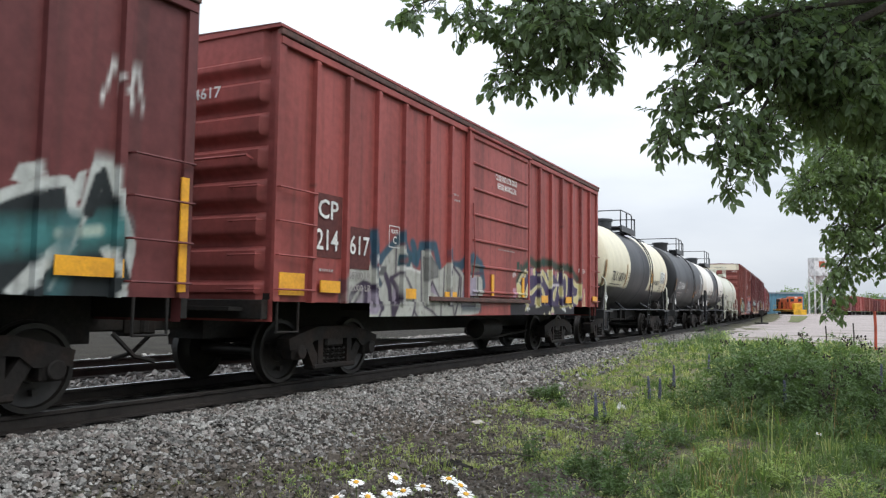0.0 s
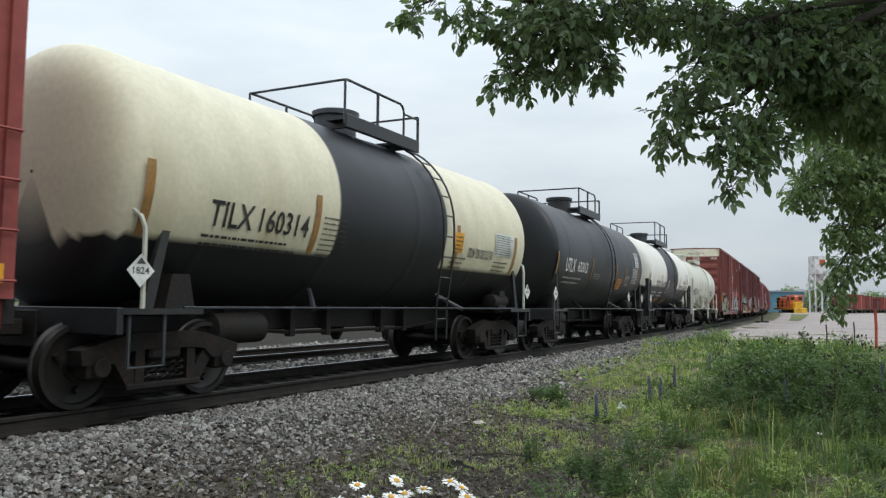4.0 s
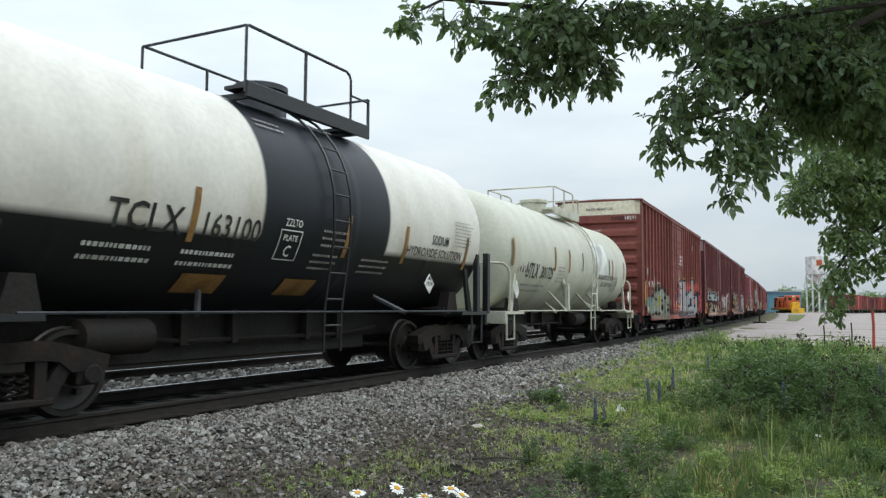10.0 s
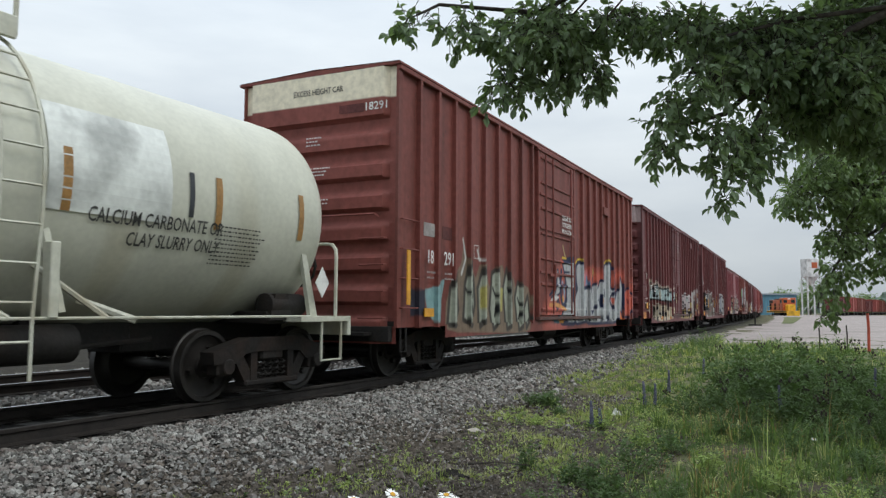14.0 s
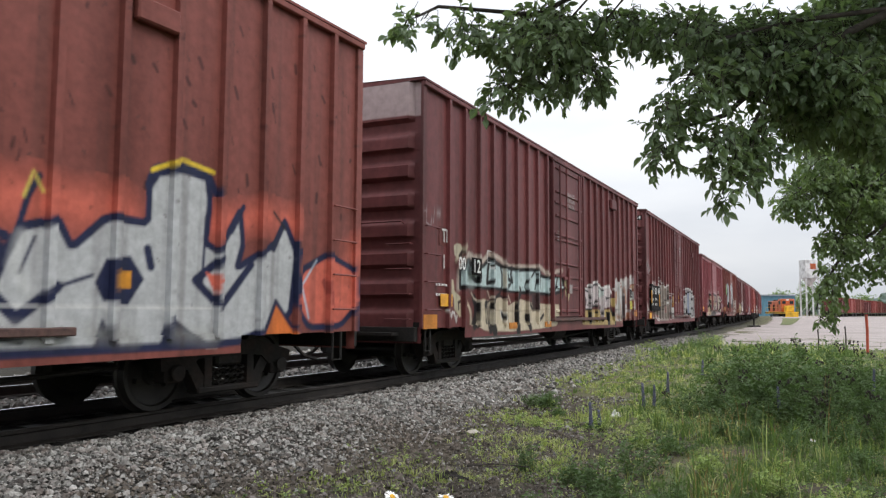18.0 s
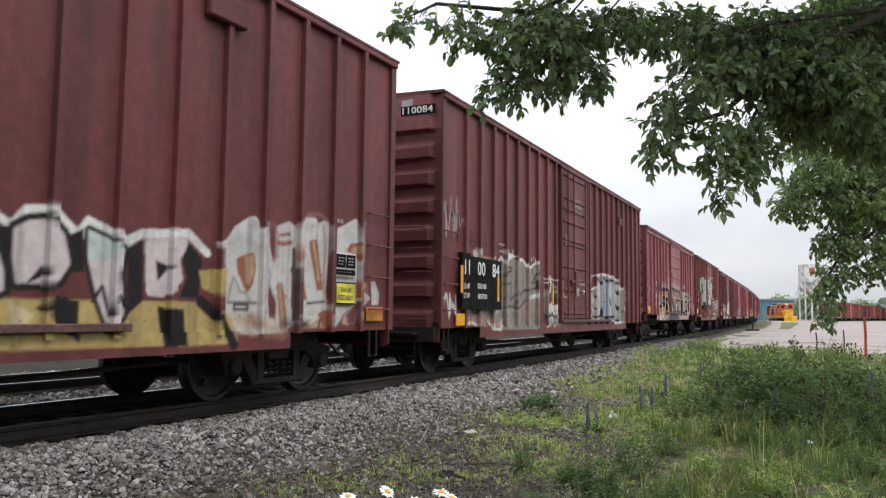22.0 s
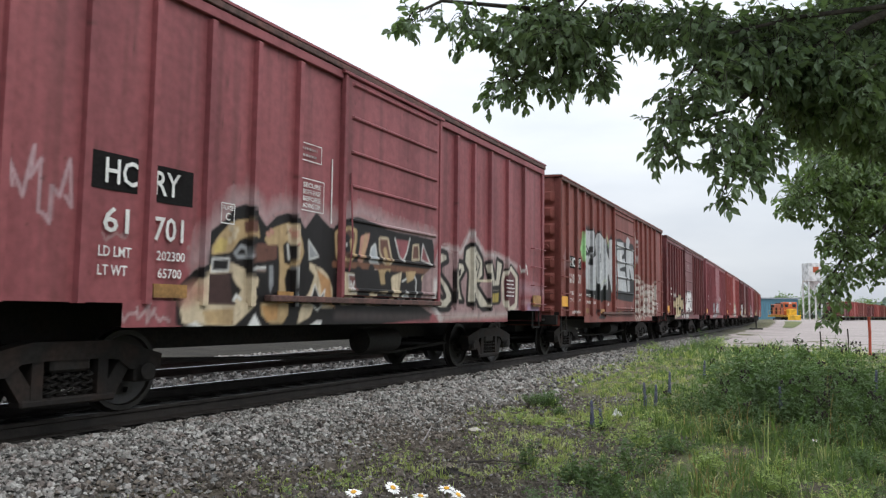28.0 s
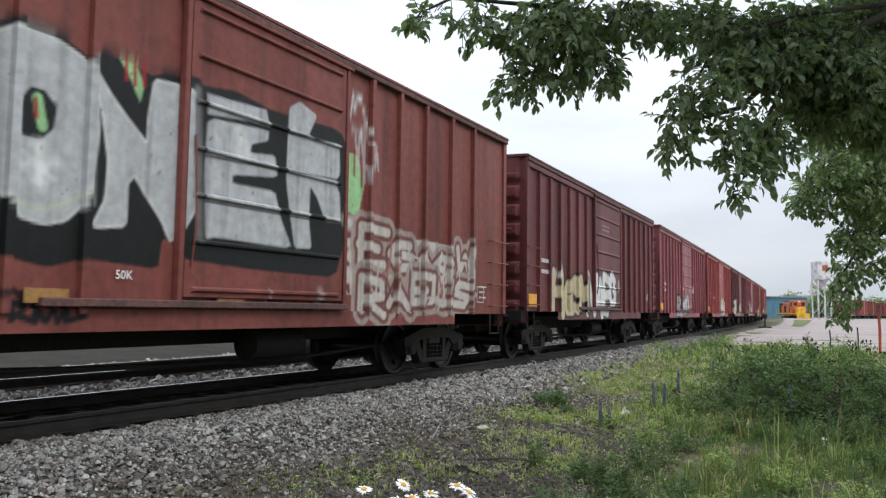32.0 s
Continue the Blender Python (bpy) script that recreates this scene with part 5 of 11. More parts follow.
def car_white_tank():
    r, zc = 1.5, 2.49
    car = tankcar("white and black tank car with a dark middle band", 10.9, 10.5, r, zc, two_tone((.7, .675, .62), (.013, .013, .015), (.011, .013, .018), -.36, -1.32, 1.6), TANKBLACK, GREYSTEEL, .45, .18, .3, head=.36, sill_low=.42, cylinder=False, ladder_material=TANKBLACK, rail=.8, reach=1.45)
    q = 5.25
    tank_words(car, "TCLX", -3.28, -.63, .98, .31, r, zc, LETTER_DARK)
    tank_words(car, "163100", -1.98, -.62, .92, .29, r, zc, LETTER_DARK)
    end = letters("TCLX   163100", 1.3, .15)
    end.v = [(-q - .02, .5 - a, c + 3.1) for a, b, c in end.v]
    part("lettering", end, LETTER_DARK, car, "painted lettering")
    end = bars(.8, .3, 2, 4)
    end.v = [(-q - .02, .3 - a, c + 2.5) for a, b, c in end.v]
    part("small_print", end, LETTER_DARK, car)
    for x, w in ((-3.45, 1.0), (-2.2, 1.0)):
        tank_print(car, x, -1.04, w, .3, 2, r, zc, LETTER, 16)
    for x in (-2.0, -.2):
        tank_plate(car, x, -1.42, .7, .32, r, zc, AMBER, "notice_plate", "dull yellow notice panel")
    tank_words(car, "ZZLTO", -.62, -.36, .34, .1, r, zc, LETTER)
    for x, z, w, hh in ((-.68, -.82, .44, .015), (-.68, -.42, .44, .015), (-.68, -.82, .015, .4), (-.255, -.82, .015, .4)):
        tank_plate(car, x, z, w, hh, r, zc, LETTER, "notice_frame", "thin white painted frame")
    tank_words(car, "PLATE", -.6, -.55, .28, .08, r, zc, LETTER)
    tank_words(car, "C", -.52, -.77, .12, .16, r, zc, LETTER)
    tank_words(car, "SODIUM", 3.3, -.31, .62, .17, r, zc, LETTER_DARK)
    tank_words(car, "HYDROXIDE SOLUTION", 2.5, -.535, 2.0, .16, r, zc, LETTER_DARK)
    tank_print(car, 4.15, -.3, .75, .5, 8, r, zc, LETTER_DIM, 3)
    tank_print(car, -.9, .95, .6, .2, 2, r, zc, LETTER_DIM, 31)
    for x, w in ((.1, .7), (1.3, .9), (.2, .6)):
        tank_print(car, x, -.95 if w > .65 else -.6, w, .3, 3, r, zc, LETTER_DIM, 11)
    amber_strips(car, (-q + .5, -2.2, .75, 2.4, q - .6), r, zc, .62, -.7, .09)
    placard(car, 2.9, 1.52, -1.5)
    placard(car, -q + .2, 1.45, -1.5)
    for sx in (-1, 1):
        part("side_post", Mesh().box(sx * (q + .15) - .06, sx * (q + .15) + .06, -1.5, -1.38, 1.0, 2.2, .01).box(sx * (q - .35) - .05, sx * (q - .35) + .05, -1.5, -1.4, 1.0, 2.15, .01), TANKBLACK, car)
    return add_car(car, -23.0, -12.5)


def car_pale_tank():
    r, zc = 1.44, 2.38
    car = tankcar("pale green-white tank car with black lettering", 12.2, 11.45, r, zc, two_tone((.55, .55, .465), None, None, 0, 0, 0), CREAMSTEEL, CREAMSTEEL, .4, .92, .0, False)
    tank_words(car, "UTLX", -4.15, -.6, .85, .36, r, zc, LETTER_DARK)
    tank_words(car, "301725", -3.12, -.58, .9, .3, r, zc, LETTER_DARK)
    tank_print(car, -4.2, -1.0, 1.7, .3, 2, r, zc, LETTER_DIM, 2)
    end = letters("UTLX 301725", 1.15, .15)
    end.v = [(-5.745, .45 - a, c + 2.95) for a, b, c in end.v]
    part("lettering", end, LETTER_DARK, car, "painted lettering")
    tank_plate(car, 1.5, -.35, 1.45, 1.05, r, zc, PALEPATCH, "notice_plate", "pale repainted panel")
    tank_words(car, "CALCIUM CARBONATE OR", 1.95, -.42, 1.8, .15, r + .006, zc, LETTER_DARK)
    tank_words(car, "CLAY SLURRY ONLY", 2.45, -.63, 1.3, .15, r + .006, zc, LETTER_DARK)
    tank_print(car, 3.65, -.78, .85, .5, 10, r, zc, LETTER_DARK, 6)
    tank_print(car, -1.9, -.65, .6, .45, 5, r, zc, LETTER_DIM, 9)
    amber_strips(car, (-5.1, -2.2, -1.0, 1.65, 3.6, 5.1), r, zc, .6, -.35, .1)
    amber_strips(car, (.25, 3.2), r, zc, .5, -.25, .07, GREYSTEEL)
    mark = Mesh()
    for k in range(4):
        x = -4.95 + .16 * k
        mark.tube([(x, -.02 - math.sqrt(r * r - .2), zc - .45), (x + .08, -.02 - math.sqrt(r * r - .12), zc - .1 - .05 * k), (x + .15, -.02 - math.sqrt(r * r - .2), zc - .45)], .012, 4)
    part("scrawl", mark, LETTER_DIM, car, "thin grey scrawl")
    part("placard", Mesh().plate([(5.15, 1.5), (5.3, 1.3), (5.45, 1.5), (5.3, 1.72)], -1.49, -1.48), WHITE, car, "white diamond placard")
    part("placard", Mesh().plate([(-5.45, 1.5), (-5.3, 1.3), (-5.15, 1.5), (-5.3, 1.72)], -1.49, -1.48), WHITE, car, "white diamond placard")
    for x in (-1.5, 1.3):
        part("valve_rod", Mesh().tube([(x, -1.3, 1.9), (x + .1, -1.45, 1.1)], .05, 6).box(x - .05, x + .05, -1.5, -1.38, 1.05, 1.75, .01), CREAMSTEEL, car)
    for x0, x1 in ((-2.2, -1.6), (.2, .9), (1.3, 1.9)):
        part("strut", Mesh().tube([(x0, -1.15, 1.55), (x1, -1.45, 1.05)], .03, 6), CREAMSTEEL, car)
    return add_car(car, -11.25, .2)


HI_POSTS = [1.03 + .69 * k for k in range(9)]
HI_POSTS_R = [9.72 + .7 * k for k in range(10)]


def high_car(label, material, sp, length=16.85, top=None, door=(6.99, 9.37), left=None, right=None, zfine=2.7, panel=.65):
    return boxcar(label, length, 5.06, .86, .66, (left or HI_POSTS) + (right or HI_POSTS_R), door, material, sp, 0, (1.75, 2.4), top, zfine, True, panel=panel)


def car_silver_word():
    L, sp = 16.6, Spray(11)
    NAVY = (.016, .02, .055)
    sp.blob([(1, 1.48), (1.31, 1.53), (1.78, 1.7), (1.65, 1.33), (1.63, 0.92), (1.4, 0.92), (1.13, 1.1)], (.22, .36, .37))
    sp.blob([(0.49, 1.48), (1.03, 1.48), (1.04, 1.04), (0.53, 1.04)], (.03, .03, .045))
    sp.blob([(1.81, 0.75), (1.83, 1.24), (2.07, 1.7), (2.47, 2), (2.58, 2.45), (2.75, 2.12), (3.13, 1.75), (3.3, 2.01), (3.61, 2.08), (3.81, 1.58), (4.08, 2.01), (4.53, 2.09), (4.74, 1.61), (5.06, 1.95), (5.29, 1.63), (5.51, 1.75), (6.11, 1.66), (6.24, 1.43), (6.13, 0.63)], (.19, .14, .1))
    sp.blob([(1.91, 0.88), (2, 1.52), (2.21, 1.8), (2.35, 1.16), (2.2, 0.86)], (.34, .36, .3), (.05, .045, .04), 0.05)
    sp.blob([(2.58, 0.97), (2.64, 1.63), (2.83, 2.03), (3.01, 1.75), (3.1, 1.26), (2.91, 0.85)], (.34, .36, .3), (.05, .045, .04), 0.05)
    sp.blob([(3.29, 0.82), (3.22, 1.56), (3.48, 1.95), (3.66, 1.78), (3.59, 0.97)], (.34, .36, .3), (.05, .045, .04), 0.05)
    sp.blob([(3.97, 0.76), (3.82, 1.17), (3.94, 1.89), (4.23, 1.99), (4.34, 1.6), (4.2, 0.86)], (.34, .36, .3), (.05, .045, .04), 0.05)
    sp.blob([(4.71, 0.75), (4.54, 1.6), (4.74, 2.02), (4.96, 1.62), (4.97, 0.8)], (.34, .36, .3), (.05, .045, .04), 0.05)
    sp.blob([(5.42, 0.71), (5.23, 1.41), (5.4, 1.75), (5.69, 1.64), (5.7, 0.79)], (.34, .36, .3), (.05, .045, .04), 0.05)
    sp.blob([(5.88, 0.75), (5.81, 1.19), (6.05, 1.48), (6.18, 0.96)], (.34, .36, .3), (.05, .045, .04), 0.05)
    sp.blob([(3.35, 1.56), (3.57, 1.67), (3.63, 1.17), (3.36, 1.17)], (.4, .36, .12))
    sp.blob([(4.34, 1.6), (4.54, 1.6), (4.5, 1.12), (4.3, 1.12)], (.4, .36, .12))
    sp.line([(2.69, 1.54), (2.89, 1.35), (2.78, 0.97)], 0.03, INK)
    sp.line([(3.99, 1.59), (4.19, 1.38), (4.1, 1.02)], 0.03, INK)
    sp.line([(5.4, 1.41), (5.58, 1.19), (5.47, 0.96)], 0.03, INK)
    sp.line([(4.8, 1.61), (5.02, 1.18)], 0.03, INK)
    sp.line([(2.54, 2.46), (2.67, 2.11), (2.48, 1.81)], 0.03, CHALK)
    sp.line([(3.2, 2.3), (3.34, 2.11), (3.25, 2.15), (3.47, 2.12)], 0.025, CHALK)
    CO = (.55, .13, .09)
    sp.scrawl(12.28, .78, .5, .12, INK, 14, .016).scrawl(13.55, .84, .4, .14, INK, 14, .016)
    for k in range(60):
        x, z = sp.rnd.uniform(9.8, 16.5), sp.rnd.uniform(2.3, 4.5)
        sp.line([(x, z), (x + sp.rnd.uniform(-.02, .06), z - sp.rnd.uniform(.02, .12))], sp.rnd.uniform(.006, .03), (.045, .016, .014), .012, .85)
    for k in range(30):
        x = sp.rnd.uniform(.3, 16.5)
        sp.line([(x, 4.8), (x, 4.8 - sp.rnd.uniform(.3, 2))], .03, (.12, .035, .03), .05, .35)
    sp.line([(7.32, 1.09), (7.74, 1.08), (8.44, 1.08)], 0.32, CO, 0.2, 0.85)
    sp.line([(7.44, 0.93), (8.76, 0.84)], 0.14, (.5, .16, .15), 0.1, 0.85)
    sp.line([(8.11, 2.02), (8.4, 2.02)], 0.16, CO, 0.1, 0.8)
    sp.line([(8.31, 2.36), (8.4, 1.9)], 0.08, (.5, .1, .05), 0.05, 0.8)
    sp.line([(10.61, 1.91), (10.97, 2.05), (11.49, 2.11), (12.52, 2.09)], 0.2, CO, 0.16, 0.9)
    sp.line([(13.37, 2.02), (14.54, 2.29), (15.09, 2.28)], 0.16, CO, 0.13, 0.85)
    sp.line([(16.45, 1.94), (16.72, 2.06)], 0.2, CO, 0.14, 0.7)
    sp.line([(10.72, 2.1), (10.9, 2.16)], 0.1, (.55, .2, .25), 0.1, 0.8)
    sp.blob([(8.42, 2.32), (8.61, 2.42), (8.98, 2.49), (9.39, 2.51), (9.58, 2.37), (9.74, 2.02), (9.81, 1.68), (9.62, 1.41), (9.53, 1.34), (9.63, 1.08), (9.64, 0.78), (8.45, 0.8), (8.33, 1), (8.58, 1.32), (8.77, 1.57), (8.67, 1.92), (8.53, 2.15)], SILVER, NAVY, 0.05)
    sp.blob([(7.97, 1.86), (7.98, 2.16), (8.06, 2.18), (8.12, 1.99), (8.23, 1.86), (8.21, 1.6), (8.13, 1.55), (7.73, 1.46), (7.45, 1.44), (7.82, 1.57), (7.94, 1.75)], SILVER, NAVY, 0.03)
    sp.line([(8.58, 2.4), (9.39, 2.48), (9.66, 2.31), (9.82, 1.96), (9.93, 1.74)], 0.08, NAVY)
    sp.line([(7.39, 1.51), (7.72, 1.64), (7.87, 1.8), (7.9, 1.91)], 0.05, NAVY)
    sp.line([(7.73, 1.78), (7.82, 1.89), (7.85, 1.99)], 0.025, (.62, .42, .04))
    sp.line([(8.39, 2.48), (8.73, 2.48)], 0.03, (.62, .42, .04))
    sp.line([(8.46, 2.79), (8.57, 2.61), (8.65, 2.53)], 0.022, (.5, .42, .2))
    sp.line([(8.32, 2.13), (8.22, 1.77), (8.31, 1.43), (8.43, 1.26), (8.66, 1.29), (8.74, 1.44)], 0.08, NAVY)
    sp.line([(8.41, 1.84), (8.57, 1.62), (8.5, 1.38)], 0.06, (.25, .3, .4))
    sp.blob([(8.38, 1.49), (8.48, 1.54), (8.54, 1.38), (8.43, 1.34)], (.65, .3, .03))
    sp.line([(7.9, 1.3), (8.06, 1.42), (8.14, 1.31), (7.87, 1.17)], 0.05, NAVY)
    sp.line([(7.4, 1.27), (7.86, 1.29), (8.21, 1.25), (8.59, 1.17)], 0.05, (.6, .3, .1))
    sp.blob([(7.42, 1.37), (7.57, 1.45), (7.92, 1.52), (8.13, 1.47), (7.86, 1.38)], CHALK)
    sp.line([(7.88, 0.92), (8.16, 0.89), (8.37, 0.92)], 0.08, (.05, .14, .2))
    sp.line([(8.34, 0.9), (8.8, 0.89)], 0.07, (.65, .3, .05))
    sp.line([(8.68, 0.84), (9.01, 0.89)], 0.05, NAVY)
    sp.blob([(9.17, 1.65), (9.28, 1.77), (9.49, 1.74), (9.58, 1.47), (9.45, 1.32), (9.27, 1.38)], NAVY)
    sp.blob([(9.43, 1.54), (9.55, 1.55), (9.55, 1.43), (9.43, 1.43)], (.65, .26, .03))
    sp.line([(8.53, 2.12), (9, 2.13)], 0.03, NAVY)
    sp.line([(8.41, 1.78), (8.68, 1.8)], 0.03, NAVY)
    sp.blob([(9.86, 2.17), (9.88, 2.38), (10.14, 2.46), (10.42, 2.44), (10.49, 2.23), (10.45, 1.72), (10.62, 1.8), (10.92, 1.74), (11.01, 0.85), (9.69, 0.77), (9.67, 1.34), (9.81, 1.55), (10.01, 1.73), (9.9, 1.9)], SILVER, NAVY, 0.04)
    sp.blob([(10.45, 1.58), (10.73, 1.79), (11.17, 1.8), (11.37, 1.61), (11.49, 1.86), (11.84, 1.96), (11.99, 1.72), (12.36, 2.04), (12.84, 2.03), (12.84, 2.47), (12.92, 2.61), (13.26, 2.69), (13.63, 2.66), (13.69, 2.36), (13.64, 1.89), (13.84, 1.81), (14.03, 2.11), (14.16, 2.31), (14.23, 1.93), (14.13, 1.63), (14.76, 1.95), (14.97, 2.27), (15.21, 1.88), (15.1, 1.06), (14.15, 0.77), (11.01, 0.77), (10.53, 0.89)], SILVER, NAVY, 0.045)
    sp.line([(9.84, 2.27), (9.89, 2.41), (10.14, 2.49), (10.45, 2.49), (10.57, 2.24)], 0.06, NAVY)
    sp.line([(9.81, 2.42), (9.98, 2.52), (10.25, 2.56), (10.5, 2.52), (10.6, 2.35), (10.6, 2.2)], 0.026, (.65, .46, .04))
    sp.line([(12.84, 2.42), (12.95, 2.57), (13.26, 2.65), (13.67, 2.62), (13.77, 2.46)], 0.05, NAVY)
    sp.line([(12.87, 2.58), (13.26, 2.75), (13.73, 2.69)], 0.026, (.65, .46, .04))
    sp.line([(11.47, 1.85), (11.55, 2.14), (11.65, 2.33)], 0.035, NAVY)
    sp.line([(11.51, 2.13), (11.59, 2.36), (11.69, 2.19)], 0.016, (.6, .5, .1))
    sp.line([(10.83, 1.85), (10.91, 2.08), (11.04, 1.83)], 0.06, (.14, .22, .35))
    sp.line([(10.68, 1.77), (11.17, 1.82), (11.36, 1.77)], 0.05, NAVY)
    sp.line([(11.37, 1.65), (11.24, 1.3), (11.49, 1.07), (11.86, 1.35)], 0.055, NAVY)
    sp.line([(11.86, 1.35), (12.22, 1.47)], 0.018, NAVY)
    sp.blob([(12.25, 1.4), (12.37, 1.64), (12.64, 1.68), (12.82, 1.46), (12.63, 1.19), (12.35, 1.23)], NAVY)
    sp.blob([(12.43, 1.52), (12.66, 1.53), (12.66, 1.36), (12.44, 1.35)], (.65, .28, .03))
    sp.line([(10.53, 1.45), (10.48, 1.06)], 0.05, NAVY)
    sp.line([(10.87, 1.18), (10.83, 0.89)], 0.05, NAVY)
    sp.line([(11.63, 1.78), (11.5, 1.46)], 0.015, NAVY)
    sp.line([(12.85, 1.76), (12.9, 1.59)], 0.05, NAVY)
    sp.line([(13.9, 1.74), (13.5, 1.47), (13.89, 1.18), (14.38, 1.69)], 0.05, NAVY)
    sp.line([(13.64, 2.17), (13.6, 1.43)], 0.02, NAVY)
    sp.line([(14.76, 1.9), (14.97, 2.27), (15.25, 1.88)], 0.04, NAVY)
    sp.line([(14.03, 2.06), (14.22, 2.36)], 0.04, NAVY)
    sp.blob([(9.98, 1.16), (10.1, 0.85), (9.89, 0.86)], NAVY)
    sp.blob([(10.96, 1.03), (11.2, 0.78), (10.95, 0.79)], NAVY)
    sp.blob([(13.14, 1.11), (13.01, 0.78), (13.72, 0.77)], NAVY)
    sp.blob([(12.24, 0.8), (12.35, 1.07), (12.55, 0.79)], NAVY)
    sp.blob([(13.65, 1.57), (13.9, 1.51), (13.79, 1.34)], CO)
    sp.blob([(14.83, 1.26), (14.6, 0.78), (15.33, 0.77)], (.6, .16, .04), NAVY, 0.03)
    sp.blob([(15.32, 1.67), (15.88, 1.91), (16.5, 1.74), (16.67, 1.27), (16.19, 0.94), (15.5, 0.93), (15.17, 1.26)], CO, NAVY, 0.045)
    sp.line([(15.81, 1.53), (16.01, 1.21)], 0.05, (.3, .06, .05))
    sp.line([(15.63, 1.81), (15.33, 1.47), (15.49, 1.05)], 0.015, (.4, .5, .6))
    sp.blob([(16.78, 1.84), (17.12, 1.79), (17.12, 0.88), (16.61, 0.88)], (.36, .4, .46), NAVY, 0.05)
    sp.line([(9.68, 1.16), (11, 1.18), (13.75, 1.17)], 0.012, CHALK, 0.012, 0.8)
    sp.line([(8.7, 1.32), (9.68, 1.28)], 0.012, CHALK, 0.012, 0.8)
    sp.line([(11.5, 1.78), (11.44, 1.54), (11.58, 1.31)], 0.05, (.5, .51, .5), 0.05, 0.6)
    sp.line([(9.99, 1.01), (10.31, 0.97)], 0.07, (.3, .3, .27), 0.08, 0.5)
    sp.line([(10.64, 0.99), (11, 0.94)], 0.07, (.3, .3, .27), 0.08, 0.5)
    sp.line([(11.39, 0.96), (11.8, 0.92)], 0.07, (.3, .3, .27), 0.08, 0.5)
    sp.line([(12.23, 0.93), (12.7, 0.88)], 0.07, (.3, .3, .27), 0.08, 0.5)
    sp.line([(13.21, 0.9), (13.76, 0.85)], 0.07, (.3, .3, .27), 0.08, 0.5)
    sp.line([(11.19, 0.92), (11.52, 0.87)], 0.018, INK)
    sp.line([(14.75, 2.36), (14.98, 2.17)], 0.018, INK)
    sp.blob([(16.93, 1.84), (17.27, 1.79), (17.27, 0.88), (16.77, 0.88)], (.36, .4, .46), NAVY, 0.05)
    car = high_car("rusty red high boxcar with a cream end band and silver graffiti", RUSTRED, sp, L, (.5, (.72, .66, .52)), (6.65, 9.4), [.73 + .69 * k for k in range(9)], [10.38 + .69 * k for k in range(9)], 4.7, .8)
    h = L / 2
    part("lettering", on_end(letters("EXCESS HEIGHT CAR", 1.0, .1), .43, 4.72, -h - .045), LETTER_DARK, car, "painted lettering")
    part("lettering", on_end(letters("18291", .4, .135), -1.01, 4.35, -h - .045), LETTER, car, "painted lettering")
    part("patch", Mesh().box(-h - .047, -h - .041, -.98, -.5, 4.34, 4.48), REPAINT, car, "faded painted-over patch")
    part("small_print", on_end(bars(.3, .18, 3, 3), .15, 3.84, -h - .045), LETTER, car)
    part("small_print", on_end(bars(.7, .17, 3, 4), .34, 3.33, -h - .045), LETTER, car)
    part("small_print", on_end(bars(.79, .12, 2, 6), .39, 2.85, -h - .045), LETTER, car)
    for k, wd in enumerate(("CLOSE AND LOCK", "DOORS BEFORE", "MOVING CAR")):
        writing(car, wd, -h + 8.2, 3.42 - .17 * k, .8, .12, -1.7)
    writing(car, "18", -h + .97, 1.92, .2, .23, -1.645)
    writing(car, "291", -h + 1.57, 1.92, .38, .24, -1.645)
    part("patch", Mesh().box(-h + .95, -h + 1.36, -1.566, -1.56, 2.39, 2.62), LETTER_DIM, car, "pale painted-over patch")
    part("patch", Mesh().box(-h + 1.65, -h + 2.05, -1.566, -1.56, 2.39, 2.62), REPAINT, car, "faded painted-over patch")
    small_print(car, -h + .93, 1.64, .3, .18, 2, -1.645, 5)
    small_print(car, -h + 1.6, 1.64, .34, .18, 2, -1.645, 6)
    outline_box(car, -h + 3.0, 2.13, .24, .26)
    reflector(car, -h + .2, 1.22, .1, .87, YELLOW, -1.67)
    reflector(car, -h + .93, 1.03, .34, .14, YELLOW, -1.6)
    part("vent_box", Mesh().box(-h + 12.55, -h + 13.1, -1.66, -1.56, 4.05, 4.3, .02), RUSTRED, car)
    return add_car(car, 1.5, 18.1)


